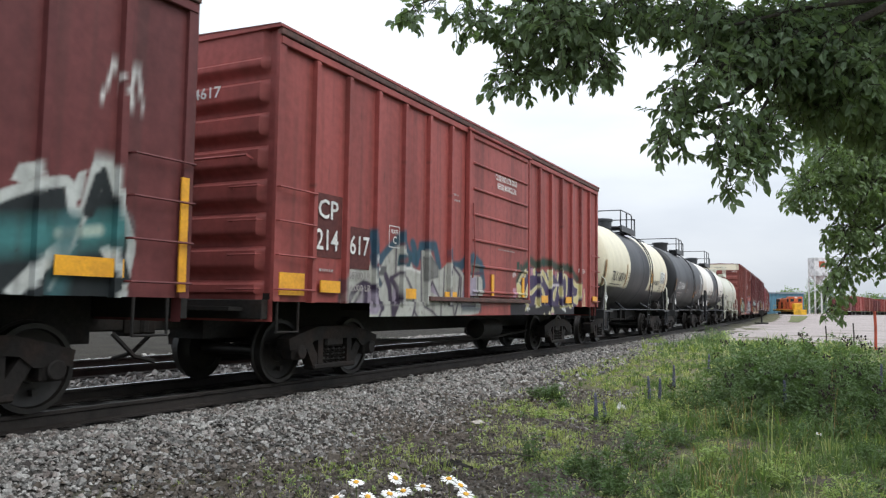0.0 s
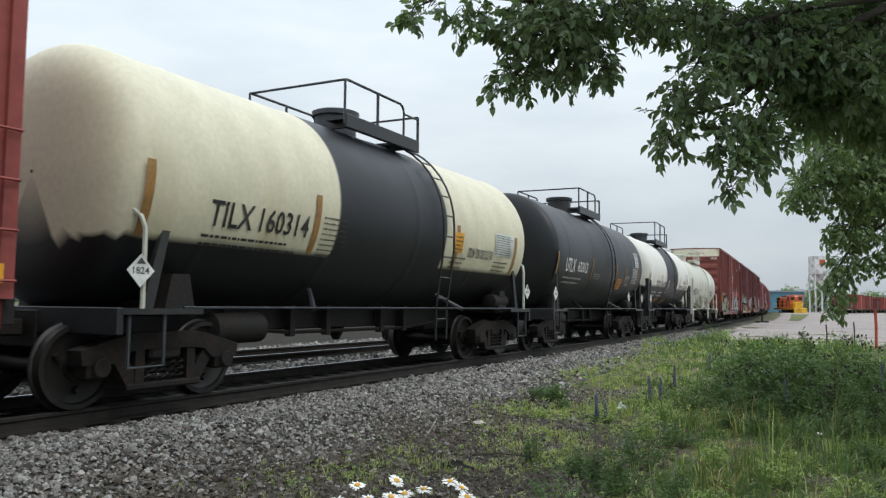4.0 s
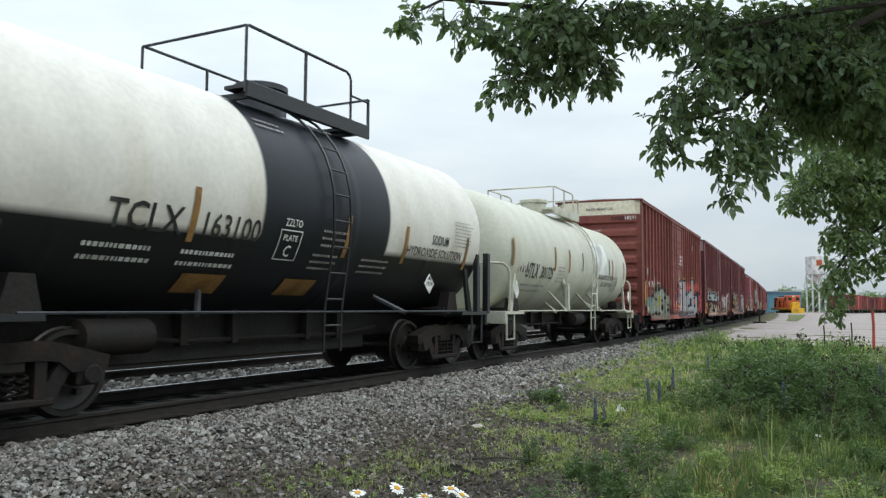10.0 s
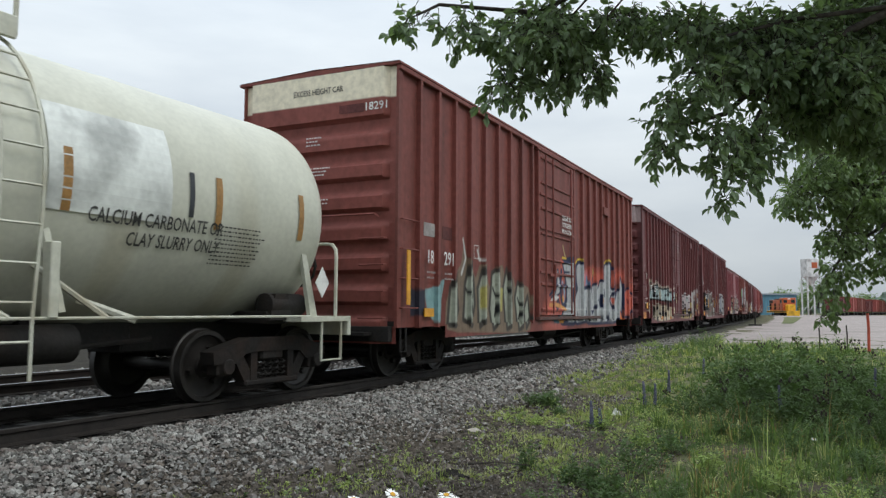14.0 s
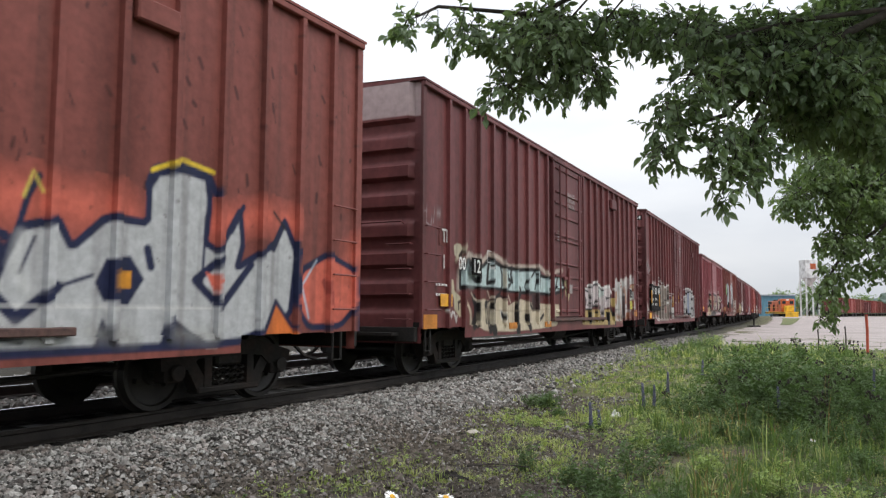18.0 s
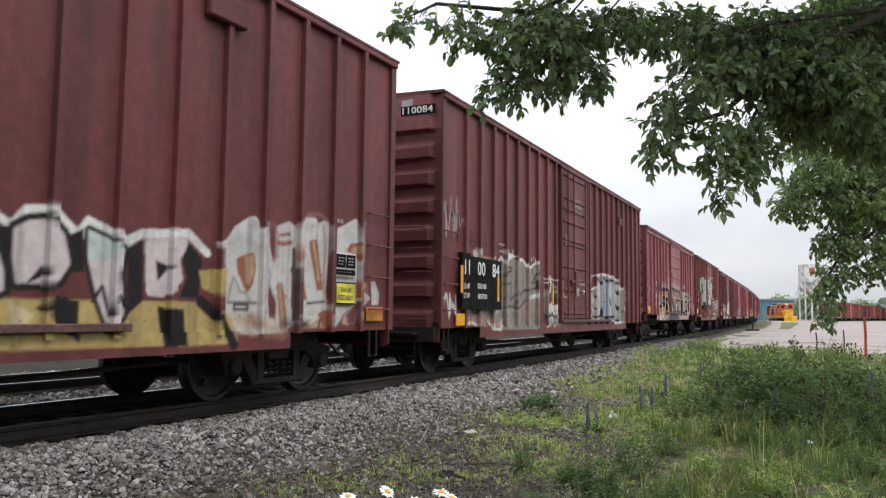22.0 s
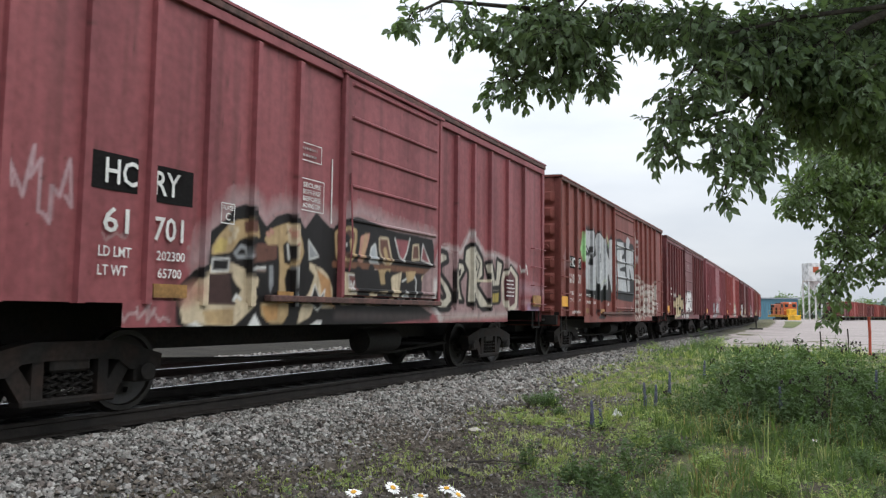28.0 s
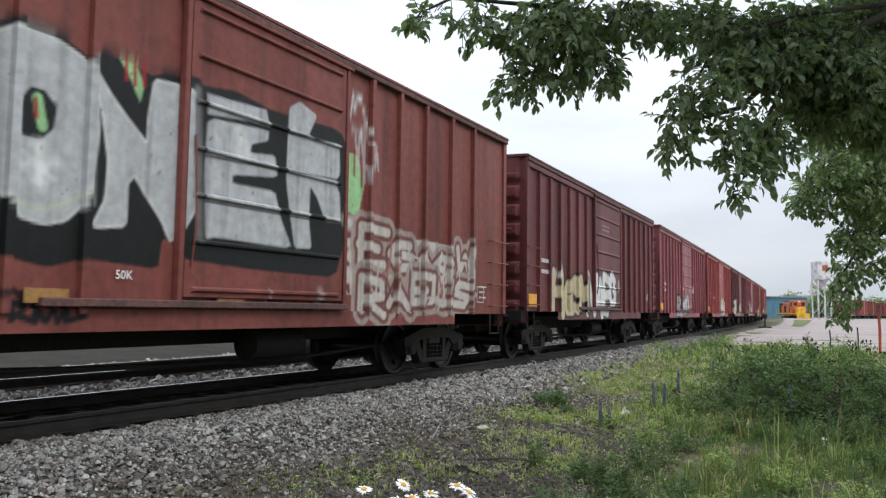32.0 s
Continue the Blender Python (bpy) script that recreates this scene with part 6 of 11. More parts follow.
def car_blue_word():
    L, sp = 16.9, Spray(13)
    MAR2, PB = (.11, .03, .028), (.42, .52, .52)
    sp.scrawl(.15, 2.55, .55, .4, (.3, .25, .25), 12).scrawl(1.0, .9, .5, .3, CHALK, 10, .02)
    CRM, DK = (.5, .43, .32), (.014, .012, .013)
    PK, GO, PALE, RU = (.52, .46, .46), (.4, .3, .12), (.48, .47, .46), (.28, .1, .06)
    FL = (.4, .27, .17)
    sp.blob([(13.19, 1.88), (13.26, 1.91), (13.29, 1.94), (13.36, 1.94), (13.46, 2.08), (13.69, 2.21), (13.79, 2.23), (13.83, 2.19), (13.84, 2.1), (13.94, 2.1), (13.88, 1.9), (13.86, 1.6), (13.86, 1.29), (13.86, 1.19), (14, 1.01), (14.14, 1.01), (14.27, 0.9), (13.99, 0.88), (13.59, 0.88), (13.38, 1.07), (13.33, 1.3), (13.29, 1.61), (13.24, 1.79)], PALE, (.52, .5, .48), 0.03)
    sp.blob([(13.54, 1.76), (13.79, 1.83), (13.83, 1.63), (13.78, 1.43), (13.69, 1.34), (13.62, 1.42), (13.51, 1.58), (13.49, 1.72)], RU)
    sp.blob([(13.64, 1.76), (13.78, 1.8), (13.8, 1.62), (13.73, 1.43), (13.67, 1.45)], FL)
    sp.line([(13.37, 1.25), (13.45, 1.51), (13.52, 1.44), (13.56, 1.35), (13.68, 1.33)], 0.014, (.2, .19, .2), 0.012, 0.8)
    sp.line([(13.37, 1.22), (13.85, 1.22)], 0.016, (.1, .09, .09))
    sp.line([(13.48, 1.2), (13.7, 1.2), (13.7, 1.14), (13.48, 1.14), (13.48, 1.2)], 0.018, DK)
    sp.line([(13.77, 2.16), (13.69, 2.09), (13.73, 1.96)], 0.05, (.3, .3, .31), 0.06, 0.6)
    sp.line([(13.43, 1.9), (13.67, 1.95), (13.82, 1.87)], 0.05, (.34, .34, .35), 0.06, 0.6)
    sp.blob([(13.94, 2.17), (14.01, 2.19), (14.03, 1.91), (14.1, 1.74), (14.15, 1.72), (14.21, 1.78), (14.21, 1.98), (14.2, 2.16), (14.43, 2.24), (14.5, 2.2), (14.46, 1.9), (14.46, 1.64), (14.47, 1.18), (14.56, 0.99), (14.3, 0.89), (14.22, 0.9), (14.25, 1.25), (14.15, 1.37), (14.04, 1.62), (14.03, 1.24), (14.08, 0.9), (14.14, 0.9), (13.97, 1.17), (13.94, 1.61)], PALE, (.5, .48, .47), 0.03)
    sp.blob([(14.24, 2.09), (14.45, 2.13), (14.45, 2.09), (14.24, 2.06)], RU)
    sp.line([(14.21, 1.98), (14.31, 1.97), (14.46, 2)], 0.03, RU)
    sp.blob([(14.21, 1.45), (14.32, 1.48), (14.37, 1.33), (14.44, 0.92), (14.3, 0.89), (14.25, 1.25)], RU)
    sp.line([(14.28, 1.43), (14.32, 1.17), (14.36, 0.92)], 0.03, FL)
    sp.line([(14.04, 1.62), (14.09, 1.57), (14.07, 1.44), (14.15, 1.35), (14.25, 1.27)], 0.014, (.2, .19, .2), 0.012, 0.8)
    sp.line([(13.98, 2.13), (14.04, 2.19), (14.15, 2.18), (14.21, 2.06), (14.19, 1.8), (14.14, 1.75)], 0.03, (.2, .1, .1), 0.03, 0.8)
    sp.blob([(14.55, 2.19), (14.7, 2.32), (14.96, 2.35), (15.02, 2.29), (14.97, 2.17), (15.01, 1.96), (15.1, 1.68), (15.17, 1.41), (15.26, 1.16), (15.06, 1.07), (14.77, 1.02), (14.69, 1.07), (14.81, 1.31), (14.67, 1.58), (14.52, 1.78), (14.51, 1.99)], PALE, (.5, .48, .47), 0.03)
    sp.blob([(14.84, 2.06), (15.01, 2.09), (15.06, 1.96), (15.11, 1.71), (15.17, 1.42), (15.04, 1.4), (14.95, 1.67), (14.85, 1.94)], RU)
    sp.line([(14.94, 2.03), (15.02, 1.79), (15.06, 1.57)], 0.03, FL)
    sp.blob([(14.58, 2.01), (14.65, 1.99), (14.69, 1.77), (14.78, 1.42), (14.83, 1.26), (14.75, 1.29), (14.67, 1.58), (14.57, 1.78)], RU)
    sp.line([(14.61, 1.95), (14.68, 1.68), (14.76, 1.42)], 0.02, FL)
    sp.blob([(15, 2.29), (15.15, 2.36), (15.27, 2.34), (15.27, 1.98), (15.24, 1.61), (15.22, 1.24), (15.17, 1.41), (15.1, 1.71), (15.03, 2.04)], PALE)
    sp.line([(15.15, 2.28), (15.19, 1.97), (15.17, 1.55), (15.24, 1.24)], 0.02, (.3, .16, .15), 0.02, 0.8)
    sp.line([(14.57, 2.21), (14.63, 2.32), (14.81, 2.4), (15.03, 2.44), (15.23, 2.38)], 0.02, (.24, .14, .13), 0.02, 0.8)
    sp.line([(14.83, 1.23), (15.2, 1.26)], 0.014, DK)
    sp.line([(14.53, 1.91), (14.55, 1.52), (14.56, 1.02)], 0.035, (.07, .05, .05))
    sp.line([(14.53, 1.65), (14.62, 1.56)], 0.06, (.09, .07, .07))
    sp.blob([(14.77, 0.91), (15.28, 1.16), (15.35, 0.93), (15.34, 0.91)], FL)
    sp.line([(14.88, 0.97), (15.13, 1.07)], 0.02, PALE)
    sp.blob([(15.06, 1.1), (15.26, 1.16), (15.37, 1.02), (15.36, 0.91), (15.2, 0.92)], RU)
    sp.line([(15.08, 0.88), (15.12, 1.02)], 0.016, DK)
    sp.blob([(15.43, 2.25), (15.69, 2.35), (15.93, 2.46), (15.97, 2.11), (16.01, 1.71), (15.98, 1.32), (15.83, 1.19), (15.66, 1.08), (15.42, 0.92), (15.37, 0.96), (15.44, 1.28), (15.41, 1.85)], PALE, (.5, .48, .47), 0.025)
    sp.blob([(15.7, 1.98), (15.79, 2.1), (16.1, 2.14), (16.14, 1.91), (16, 1.83), (15.9, 1.95)], RU)
    sp.blob([(15.79, 2.03), (15.99, 2.08), (16.02, 1.97), (15.86, 1.96)], FL)
    sp.blob([(15.94, 1.57), (16.27, 1.57), (16.28, 1.43), (15.95, 1.32)], RU)
    sp.line([(16.04, 1.5), (16.2, 1.52)], 0.03, FL)
    sp.blob([(16.07, 2.46), (16.16, 2.45), (16.14, 2.06), (16.12, 1.84), (16.07, 1.87)], PALE)
    sp.blob([(16.09, 1.44), (16.25, 1.39), (16.33, 1.33), (16.14, 1.2), (16.07, 1.26)], PALE)
    sp.blob([(16.34, 1.58), (16.46, 1.58), (16.57, 1.4), (16.55, 1.24), (16.38, 1.23)], PALE)
    sp.line([(15.82, 2.3), (15.94, 2.27)], 0.03, (.55, .54, .53))
    sp.line([(15.5, 0.92), (15.66, 1.08), (15.81, 1.16), (15.75, 0.96), (15.93, 0.96), (16, 1.2)], 0.016, (.2, .12, .12))
    sp.blob([(15.62, 0.96), (15.72, 1.11), (15.77, 0.93)], FL)
    sp.blob([(15.99, 1.08), (16.1, 1.17), (16.15, 0.96)], FL)
    sp.line([(13.35, 1.01), (13.87, 0.97), (14.27, 0.91)], 0.09, FL, 0.08, 0.6)
    sp.line([(13.78, 1.05), (13.84, 0.95), (13.76, 0.88)], 0.05, RU, 0.04, 0.7)
    sp.line([(14.36, 0.97), (14.84, 0.94)], 0.06, (.06, .045, .045), 0.05, 0.7)
    sp.line([(13.43, 0.89), (13.62, 0.91), (13.87, 0.88)], 0.04, PALE, 0.04, 0.7)
    sp.blob([(1.32, 2.34), (1.44, 2.39), (1.61, 2.39), (1.7, 2.29), (1.65, 2.16), (1.46, 2.1), (1.35, 2.18)], (.42, .38, .28))
    sp.line([(1.42, 2.07), (1.62, 2.24), (1.81, 2.42), (1.9, 2.38)], 0.035, (.42, .38, .28), 0.03, 0.8)
    sp.line([(1.54, 2.16), (1.66, 2.26), (1.6, 2.09)], 0.03, (.04, .025, .025))
    sp.blob([(1.16, 1.72), (1.31, 1.72), (1.36, 1.51), (1.57, 1.43), (1.83, 1.28), (2.06, 1.19), (2.11, 1.06), (1.79, 1.22), (1.64, 1.25), (1.69, 1.09), (1.59, 1.03), (1.46, 1.12), (1.36, 1.18), (1.33, 1.39), (1.21, 1.47), (1.12, 1.5), (1.12, 1.65)], (.45, .41, .29))
    sp.line([(1.54, 1.19), (1.52, 1.31), (1.7, 1.34)], 0.03, (.04, .025, .025))
    sp.line([(1.52, 1.58), (1.56, 1.89), (1.77, 2.15), (2.13, 2.19)], 0.06, (.42, .39, .33), 0.05, 0.8)
    sp.blob([(1.59, 1.58), (1.59, 1.89), (1.77, 2.08), (2.07, 2.13), (2.21, 2.04), (2.33, 1.59)], PB, DK, 0.05)
    sp.blob([(1.61, 1.46), (2.43, 1.46), (2.45, 1.09), (2.26, 0.85), (1.76, 0.86), (1.63, 1.09)], MAR2)
    sp.line([(1.92, 1.32), (2.08, 1.16), (2.12, 0.9)], 0.03, CRM)
    sp.line([(2.23, 1.49), (2.36, 1.29), (2.34, 0.9)], 0.09, DK)
    sp.line([(1.8, 2.17), (2, 2.23), (2.19, 2.15), (2.32, 2.2), (2.53, 2.2), (2.65, 2.13), (2.83, 2.22), (2.93, 2.31), (3.13, 2.26), (3.41, 2.27), (3.64, 2.22), (3.8, 2.12), (4.22, 2.1), (4.68, 2.14), (5.28, 2.15), (5.97, 2.21), (6.22, 2.18), (6.76, 2), (7.18, 2.15), (7.64, 2.19)], 0.05, (.45, .39, .33), 0.03, 0.9)
    sp.blob([(1.8, 2.08), (2, 2.09), (2.11, 2.02), (2.51, 2.02), (2.69, 2.04), (2.87, 2.14), (2.96, 2.21), (3.35, 2.14), (3.57, 2.11), (3.73, 2.07), (4.01, 2.07), (4.68, 2.06), (5.29, 2.1), (5.97, 2.12), (6.22, 1.99), (6.76, 1.96), (7.49, 2.09), (7.73, 1.94), (7.66, 1.68), (6.77, 1.56), (5.31, 1.57), (4.7, 1.55), (4.16, 1.55), (3.67, 1.59), (3.3, 1.6), (2.36, 1.59), (1.83, 1.6)], PB, DK, 0.045)
    sp.blob([(1.83, 1.57), (2.36, 1.57), (3.3, 1.57), (4.7, 1.53), (5.31, 1.52), (6.77, 1.52), (7.66, 1.58), (7.51, 1.32), (6.78, 1.34), (5.32, 1.34), (4.52, 1.39), (3.6, 1.42), (2.97, 1.34), (2.37, 1.38), (1.85, 1.36)], MAR2)
    sp.blob([(2.34, 1.36), (2.72, 1.39), (2.97, 1.36), (3.6, 1.44), (3.92, 1.33), (4.09, 1.27), (4.48, 1.38), (4.8, 1.42), (5.31, 1.36), (6, 1.34), (6.78, 1.32), (7.36, 1.33), (7.37, 0.8), (6.27, 0.75), (5.23, 0.73), (4.03, 0.72), (3.14, 0.75), (2.69, 0.77), (2.38, 0.86), (2.34, 1.09)], CRM)
    sp.blob([(1.85, 1.35), (2, 1.28), (2.08, 1.16), (2.08, 0.99), (1.87, 0.95)], MAR2)
    sp.line([(1.85, 1.32), (2, 1.24), (2.09, 1.09), (2.07, 0.9)], 0.03, CRM)
    sp.blob([(2.13, 0.9), (2.22, 1.02), (2.3, 1.16), (2.35, 1.09), (2.37, 0.86)], CRM)
    sp.line([(2.17, 1.8), (2.26, 1.75), (2.39, 1.73), (2.43, 1.88)], 0.055, DK)
    sp.line([(2.97, 2.17), (2.91, 1.95), (2.88, 1.73)], 0.05, DK)
    sp.line([(2.88, 1.71), (3.02, 1.73), (3.14, 1.78)], 0.045, DK)
    sp.line([(3.35, 2.16), (3.57, 2.11), (3.67, 1.91), (3.67, 1.68), (3.56, 1.52), (3.28, 1.4)], 0.035, DK)
    sp.line([(3.99, 2.01), (4.08, 1.83), (4.28, 1.78), (4.19, 1.93), (4.24, 2.09)], 0.045, DK)
    sp.line([(4.03, 1.7), (4.19, 1.74), (4.07, 1.64), (4.03, 1.7)], 0.025, DK)
    sp.line([(5.31, 1.98), (5.14, 1.84), (5.05, 1.7), (5.16, 1.58), (5.32, 1.73)], 0.025, DK)
    sp.line([(5.53, 1.94), (5.73, 2.09), (5.86, 1.97), (5.75, 1.67)], 0.03, DK)
    sp.line([(6.62, 1.93), (6.7, 1.68), (7.05, 1.69), (7.22, 1.99)], 0.045, DK)
    sp.line([(7.41, 2.09), (7.65, 1.98), (7.69, 1.6), (7.43, 1.33)], 0.04, DK)
    sp.line([(6.16, 2.1), (6.13, 1.69)], 0.025, DK)
    sp.line([(4.73, 2.08), (4.65, 1.67)], 0.02, DK)
    sp.blob([(3.02, 2.07), (3.13, 2.15), (3.31, 2.21), (3.24, 2.03), (3.09, 1.96)], DK)
    sp.line([(3.02, 2.05), (3.11, 1.98), (3.28, 2.02)], 0.02, CHALK)
    sp.line([(2.23, 1.39), (2.33, 1.24), (2.31, 1.04), (2.2, 0.87)], 0.09, DK)
    sp.line([(2.85, 1.28), (2.9, 0.98), (3, 0.78)], 0.09, DK)
    sp.line([(3.24, 1.38), (3.1, 1.2), (3.1, 0.92), (3.24, 0.74)], 0.12, DK)
    sp.line([(4.72, 1.58), (4.57, 1.41), (4.53, 1.09), (4.58, 0.75)], 0.13, DK)
    sp.line([(5.31, 1.43), (5.6, 1.19), (6.06, 1.23), (6.11, 0.94), (6.36, 1.07)], 0.045, DK)
    sp.line([(5.14, 1.02), (5.36, 0.77)], 0.09, DK)
    sp.line([(6.72, 1.09), (6.82, 0.77)], 0.07, DK)
    sp.line([(2.82, 1.3), (3.01, 1.36), (3.24, 1.42), (3.6, 1.47), (3.88, 1.38), (4.01, 1.21), (4.04, 0.85)], 0.02, DK)
    sp.blob([(3.58, 1.18), (3.69, 1.15), (3.85, 1), (3.78, 0.94), (3.66, 1)], DK, CHALK, 0.012)
    sp.blob([(5.53, 1.57), (6.05, 1.59), (6.06, 1.23), (5.67, 1.19), (5.53, 1.33)], (.05, .028, .028))
    sp.line([(2.92, 1.3), (2.85, 1.09), (2.93, 0.87)], 0.016, (.5, .45, .36))
    sp.line([(3.19, 1.34), (3.05, 1.14), (3.05, 0.9)], 0.016, (.5, .45, .36))
    sp.line([(4.63, 1.48), (4.47, 1.15), (4.5, 0.8)], 0.016, (.5, .45, .36))
    sp.line([(3.73, 2.04), (3.76, 1.65)], 0.016, (.5, .45, .36))
    sp.line([(2.1, 1.5), (2.23, 1.39), (2.43, 1.34)], 0.016, (.5, .45, .36))
    sp.line([(2.9, 1.55), (3, 1.42), (3.24, 1.45)], 0.016, (.5, .45, .36))
    sp.line([(4.04, 1.49), (4.17, 1.34)], 0.016, (.5, .45, .36))
    sp.line([(1.94, 1.95), (2.1, 1.72)], 0.12, (.5, .6, .6), 0.1, 0.5)
    sp.line([(2.44, 1.04), (2.73, 1.09), (3.94, 0.85)], 0.06, (.58, .5, .36), 0.08, 0.5)
    sp.line([(2.38, 1.19), (4.53, 1.15), (7.06, 1.21)], 0.012, (.3, .24, .18), 0.012, 0.7)
    sp.blob([(7.78, 1.93), (8.15, 2.04), (8.36, 1.71), (8.16, 1.42), (7.89, 1.56)], (.42, .36, .2))
    sp.blob([(7.95, 1.82), (8.15, 1.9), (8.19, 1.69), (7.99, 1.62)], (.15, .06, .05))
    sp.line([(9.92, 1.79), (10.32, 1.75), (10.28, 1.87), (10.58, 1.92), (10.75, 1.81), (10.9, 1.98), (11.14, 2.01), (11.4, 1.8), (11.51, 1.95), (11.95, 1.8), (12.14, 1.89), (12.74, 1.95), (13.03, 1.76)], 0.05, CHALK)
    sp.blob([(9.77, 1.01), (10, 1.2), (12.9, 1.22), (13.42, 1.07), (13.54, 0.74), (11.22, 0.76), (9.56, 0.79)], GO)
    sp.blob([(9.92, 1.76), (10.34, 1.72), (10.3, 1.84), (10.58, 1.89), (10.73, 1.62), (10.76, 1.22), (10, 1.21), (10.12, 1.44), (10, 1.58)], PK, DK, 0.03)
    sp.line([(10.33, 1.72), (10.42, 1.42), (10.46, 1.25)], 0.02, DK)
    sp.blob([(9.99, 1.49), (10.19, 1.49), (10.08, 1.41)], DK)
    sp.line([(10.22, 1.35), (10.42, 1.31), (10.36, 1.42)], 0.02, DK)
    sp.blob([(10.57, 1.86), (10.75, 1.81), (10.76, 1.56), (10.71, 1.44)], DK)
    sp.blob([(10.75, 1.83), (10.9, 1.92), (11.12, 1.96), (11.29, 1.82), (11.37, 1.53), (11.24, 1.33), (10.8, 1.3), (10.75, 1.56)], PK, DK, 0.03)
    sp.blob([(10.91, 1.33), (11.05, 1.5), (11.16, 1.45)], DK)
    sp.blob([(11.29, 1.79), (11.45, 1.87), (11.48, 1.47), (11.37, 1.46)], DK)
    sp.blob([(11.49, 1.9), (11.75, 1.82), (11.96, 1.73), (11.92, 1.49), (11.99, 1.07), (11.79, 0.85), (11.62, 1.2), (11.49, 1.6)], PK, DK, 0.025)
    sp.blob([(11.51, 1.87), (11.73, 1.81), (11.88, 1.69), (11.66, 1.54), (11.52, 1.6)], (.42, .47, .45))
    sp.line([(11.59, 1.2), (11.69, 1.34), (11.78, 1.07), (11.86, 1.48), (11.94, 1.63)], 0.02, DK)
    sp.line([(11.87, 1.24), (11.96, 1.17)], 0.04, DK)
    sp.blob([(11.96, 1.73), (12.14, 1.85), (12.17, 1.21), (11.99, 1.07)], DK)
    sp.blob([(12.17, 1.84), (12.72, 1.9), (12.75, 1.82), (12.63, 1.66), (12.7, 1.44), (12.44, 1.25), (12.21, 1.27), (12.18, 1.67)], PK)
    sp.blob([(12.75, 1.86), (12.96, 1.68), (12.92, 1.26), (12.65, 1.26), (12.74, 1.48), (12.66, 1.65)], DK)
    sp.blob([(12.32, 1.63), (12.5, 1.58), (12.35, 1.42)], DK)
    sp.blob([(12.91, 1.56), (13.36, 1.61), (13.3, 1.27), (12.98, 1.36)], GO)
    sp.line([(12.96, 1.22), (13.29, 1), (13.46, 0.74)], 0.07, DK)
    sp.blob([(10.28, 1.18), (10.61, 1.13), (10.58, 0.79), (10.33, 0.8)], DK)
    sp.blob([(11.02, 1.13), (11.2, 1.25), (11.45, 1.2), (11.45, 0.81)], DK)
    sp.blob([(12.36, 1.16), (12.72, 1.13), (12.77, 0.73), (12.44, 0.74)], DK)
    sp.blob([(10.78, 1.19), (11.01, 1.07), (10.83, 0.82)], (.5, .42, .26))
    car = high_car("maroon high boxcar with pale blue graffiti", MAROON, sp, L, (.6, (.34, .26, .26)))
    h = L / 2
    part("patch", Mesh().box(-h + .7, -h + 1.16, -1.564, -1.556, 2.3, 2.64), REPAINT, car, "faded painted-over patch")
    writing(car, "TR", -h + .78, 2.36, .32, .24, -1.58)
    writing(car, "11", -h + .84, 1.9, .22, .24, -1.58)
    writing(car, "00", -h + 1.38, 1.9, .3, .25, -1.63)
    part("patch", Mesh().box(-h + 1.9, -h + 2.36, -1.66, -1.65, 1.83, 2.16), BLACKPATCH, car)
    writing(car, "12", -h + 2.0, 1.88, .3, .25, -1.665)
    outline_box(car, -h + 2.83, 2.12, .28, .24)
    for z in (1.55, 1.38):
        small_print(car, -h + .55, z, .5, .12, 1, -1.58, 2, LETTER)
    reflector(car, -h + .7, 1.23, .46, .22, YELLOW, -1.6)
    reflector(car, -h + .05, .85, .5, .24, ORANGE, -1.6)
    for x in (4.0, 6.35):
        reflector(car, -h + x, .78, .45, .13, ORANGE, -1.6)
    for k, (wd, z) in enumerate((("36 INCH WHEELS", 4.08), ("E/F CPRV COUPLERS", 3.97))):
        part("lettering", on_end(letters(wd, .62, .075), .41, z, -h - .045), LETTER, car)
    part("small_print", on_end(bars(.58, .17, 2, 3), .38, 3.43, -h - .045), LETTER, car)
    part("small_print", on_end(bars(.82, .19, 3, 5), .5, 2.9, -h - .045), LETTER, car)
    part("lettering", on_end(letters("DO NOT STEP ON COUPLER", .9, .075), .5, 1.5, -h - .045), LETTER, car)
    high_door_words(car, h)
    part("notice_plate", Mesh().box(h - 1.5, h - 1.02, -1.592, -1.58, 1.23, 1.54), BLACKPATCH, car, "black notice border")
    part("notice_plate", Mesh().box(h - 1.48, h - 1.04, -1.6, -1.594, 1.25, 1.52), LEMON, car, "yellow notice panel")
    writing(car, "THIS CAR", h - 1.4, 1.4, .26, .07, -1.605, LETTER_DARK)
    writing(car, "EXCESS HEIGHT", h - 1.46, 1.29, .38, .07, -1.605, LETTER_DARK)
    part("notice_plate", Mesh().box(h - 1.52, h - 1.02, -1.592, -1.58, 1.62, 1.95), LETTER, car, "white notice border")
    for x0, x1, z0, z1 in ((-1.5, -1.28, 1.74, 1.93), (-1.26, -1.04, 1.74, 1.93), (-1.5, -1.04, 1.64, 1.72)):
        part("notice_plate", Mesh().box(h + x0, h + x1, -1.6, -1.594, z0, z1), BLACKPATCH, car, "black notice panel")
        small_print(car, h + x0 + .04, z0 + .03, x1 - x0 - .1, z1 - z0 - .06, 3 if z1 > 1.8 else 1, -1.605, 8, LETTER_DIM)
    writing(car, "EXH W", h - 1.5, 2.36, .17, .06, -1.58)
    reflector(car, h - .74, 1.0, .44, .2, ORANGE, -1.6)
    part("vent_box", Mesh().box(-h + 12.85, -h + 13.45, -1.67, -1.56, 4.42, 4.72, .02), MAROON, car)
    return add_car(car, 19.95, 36.85)


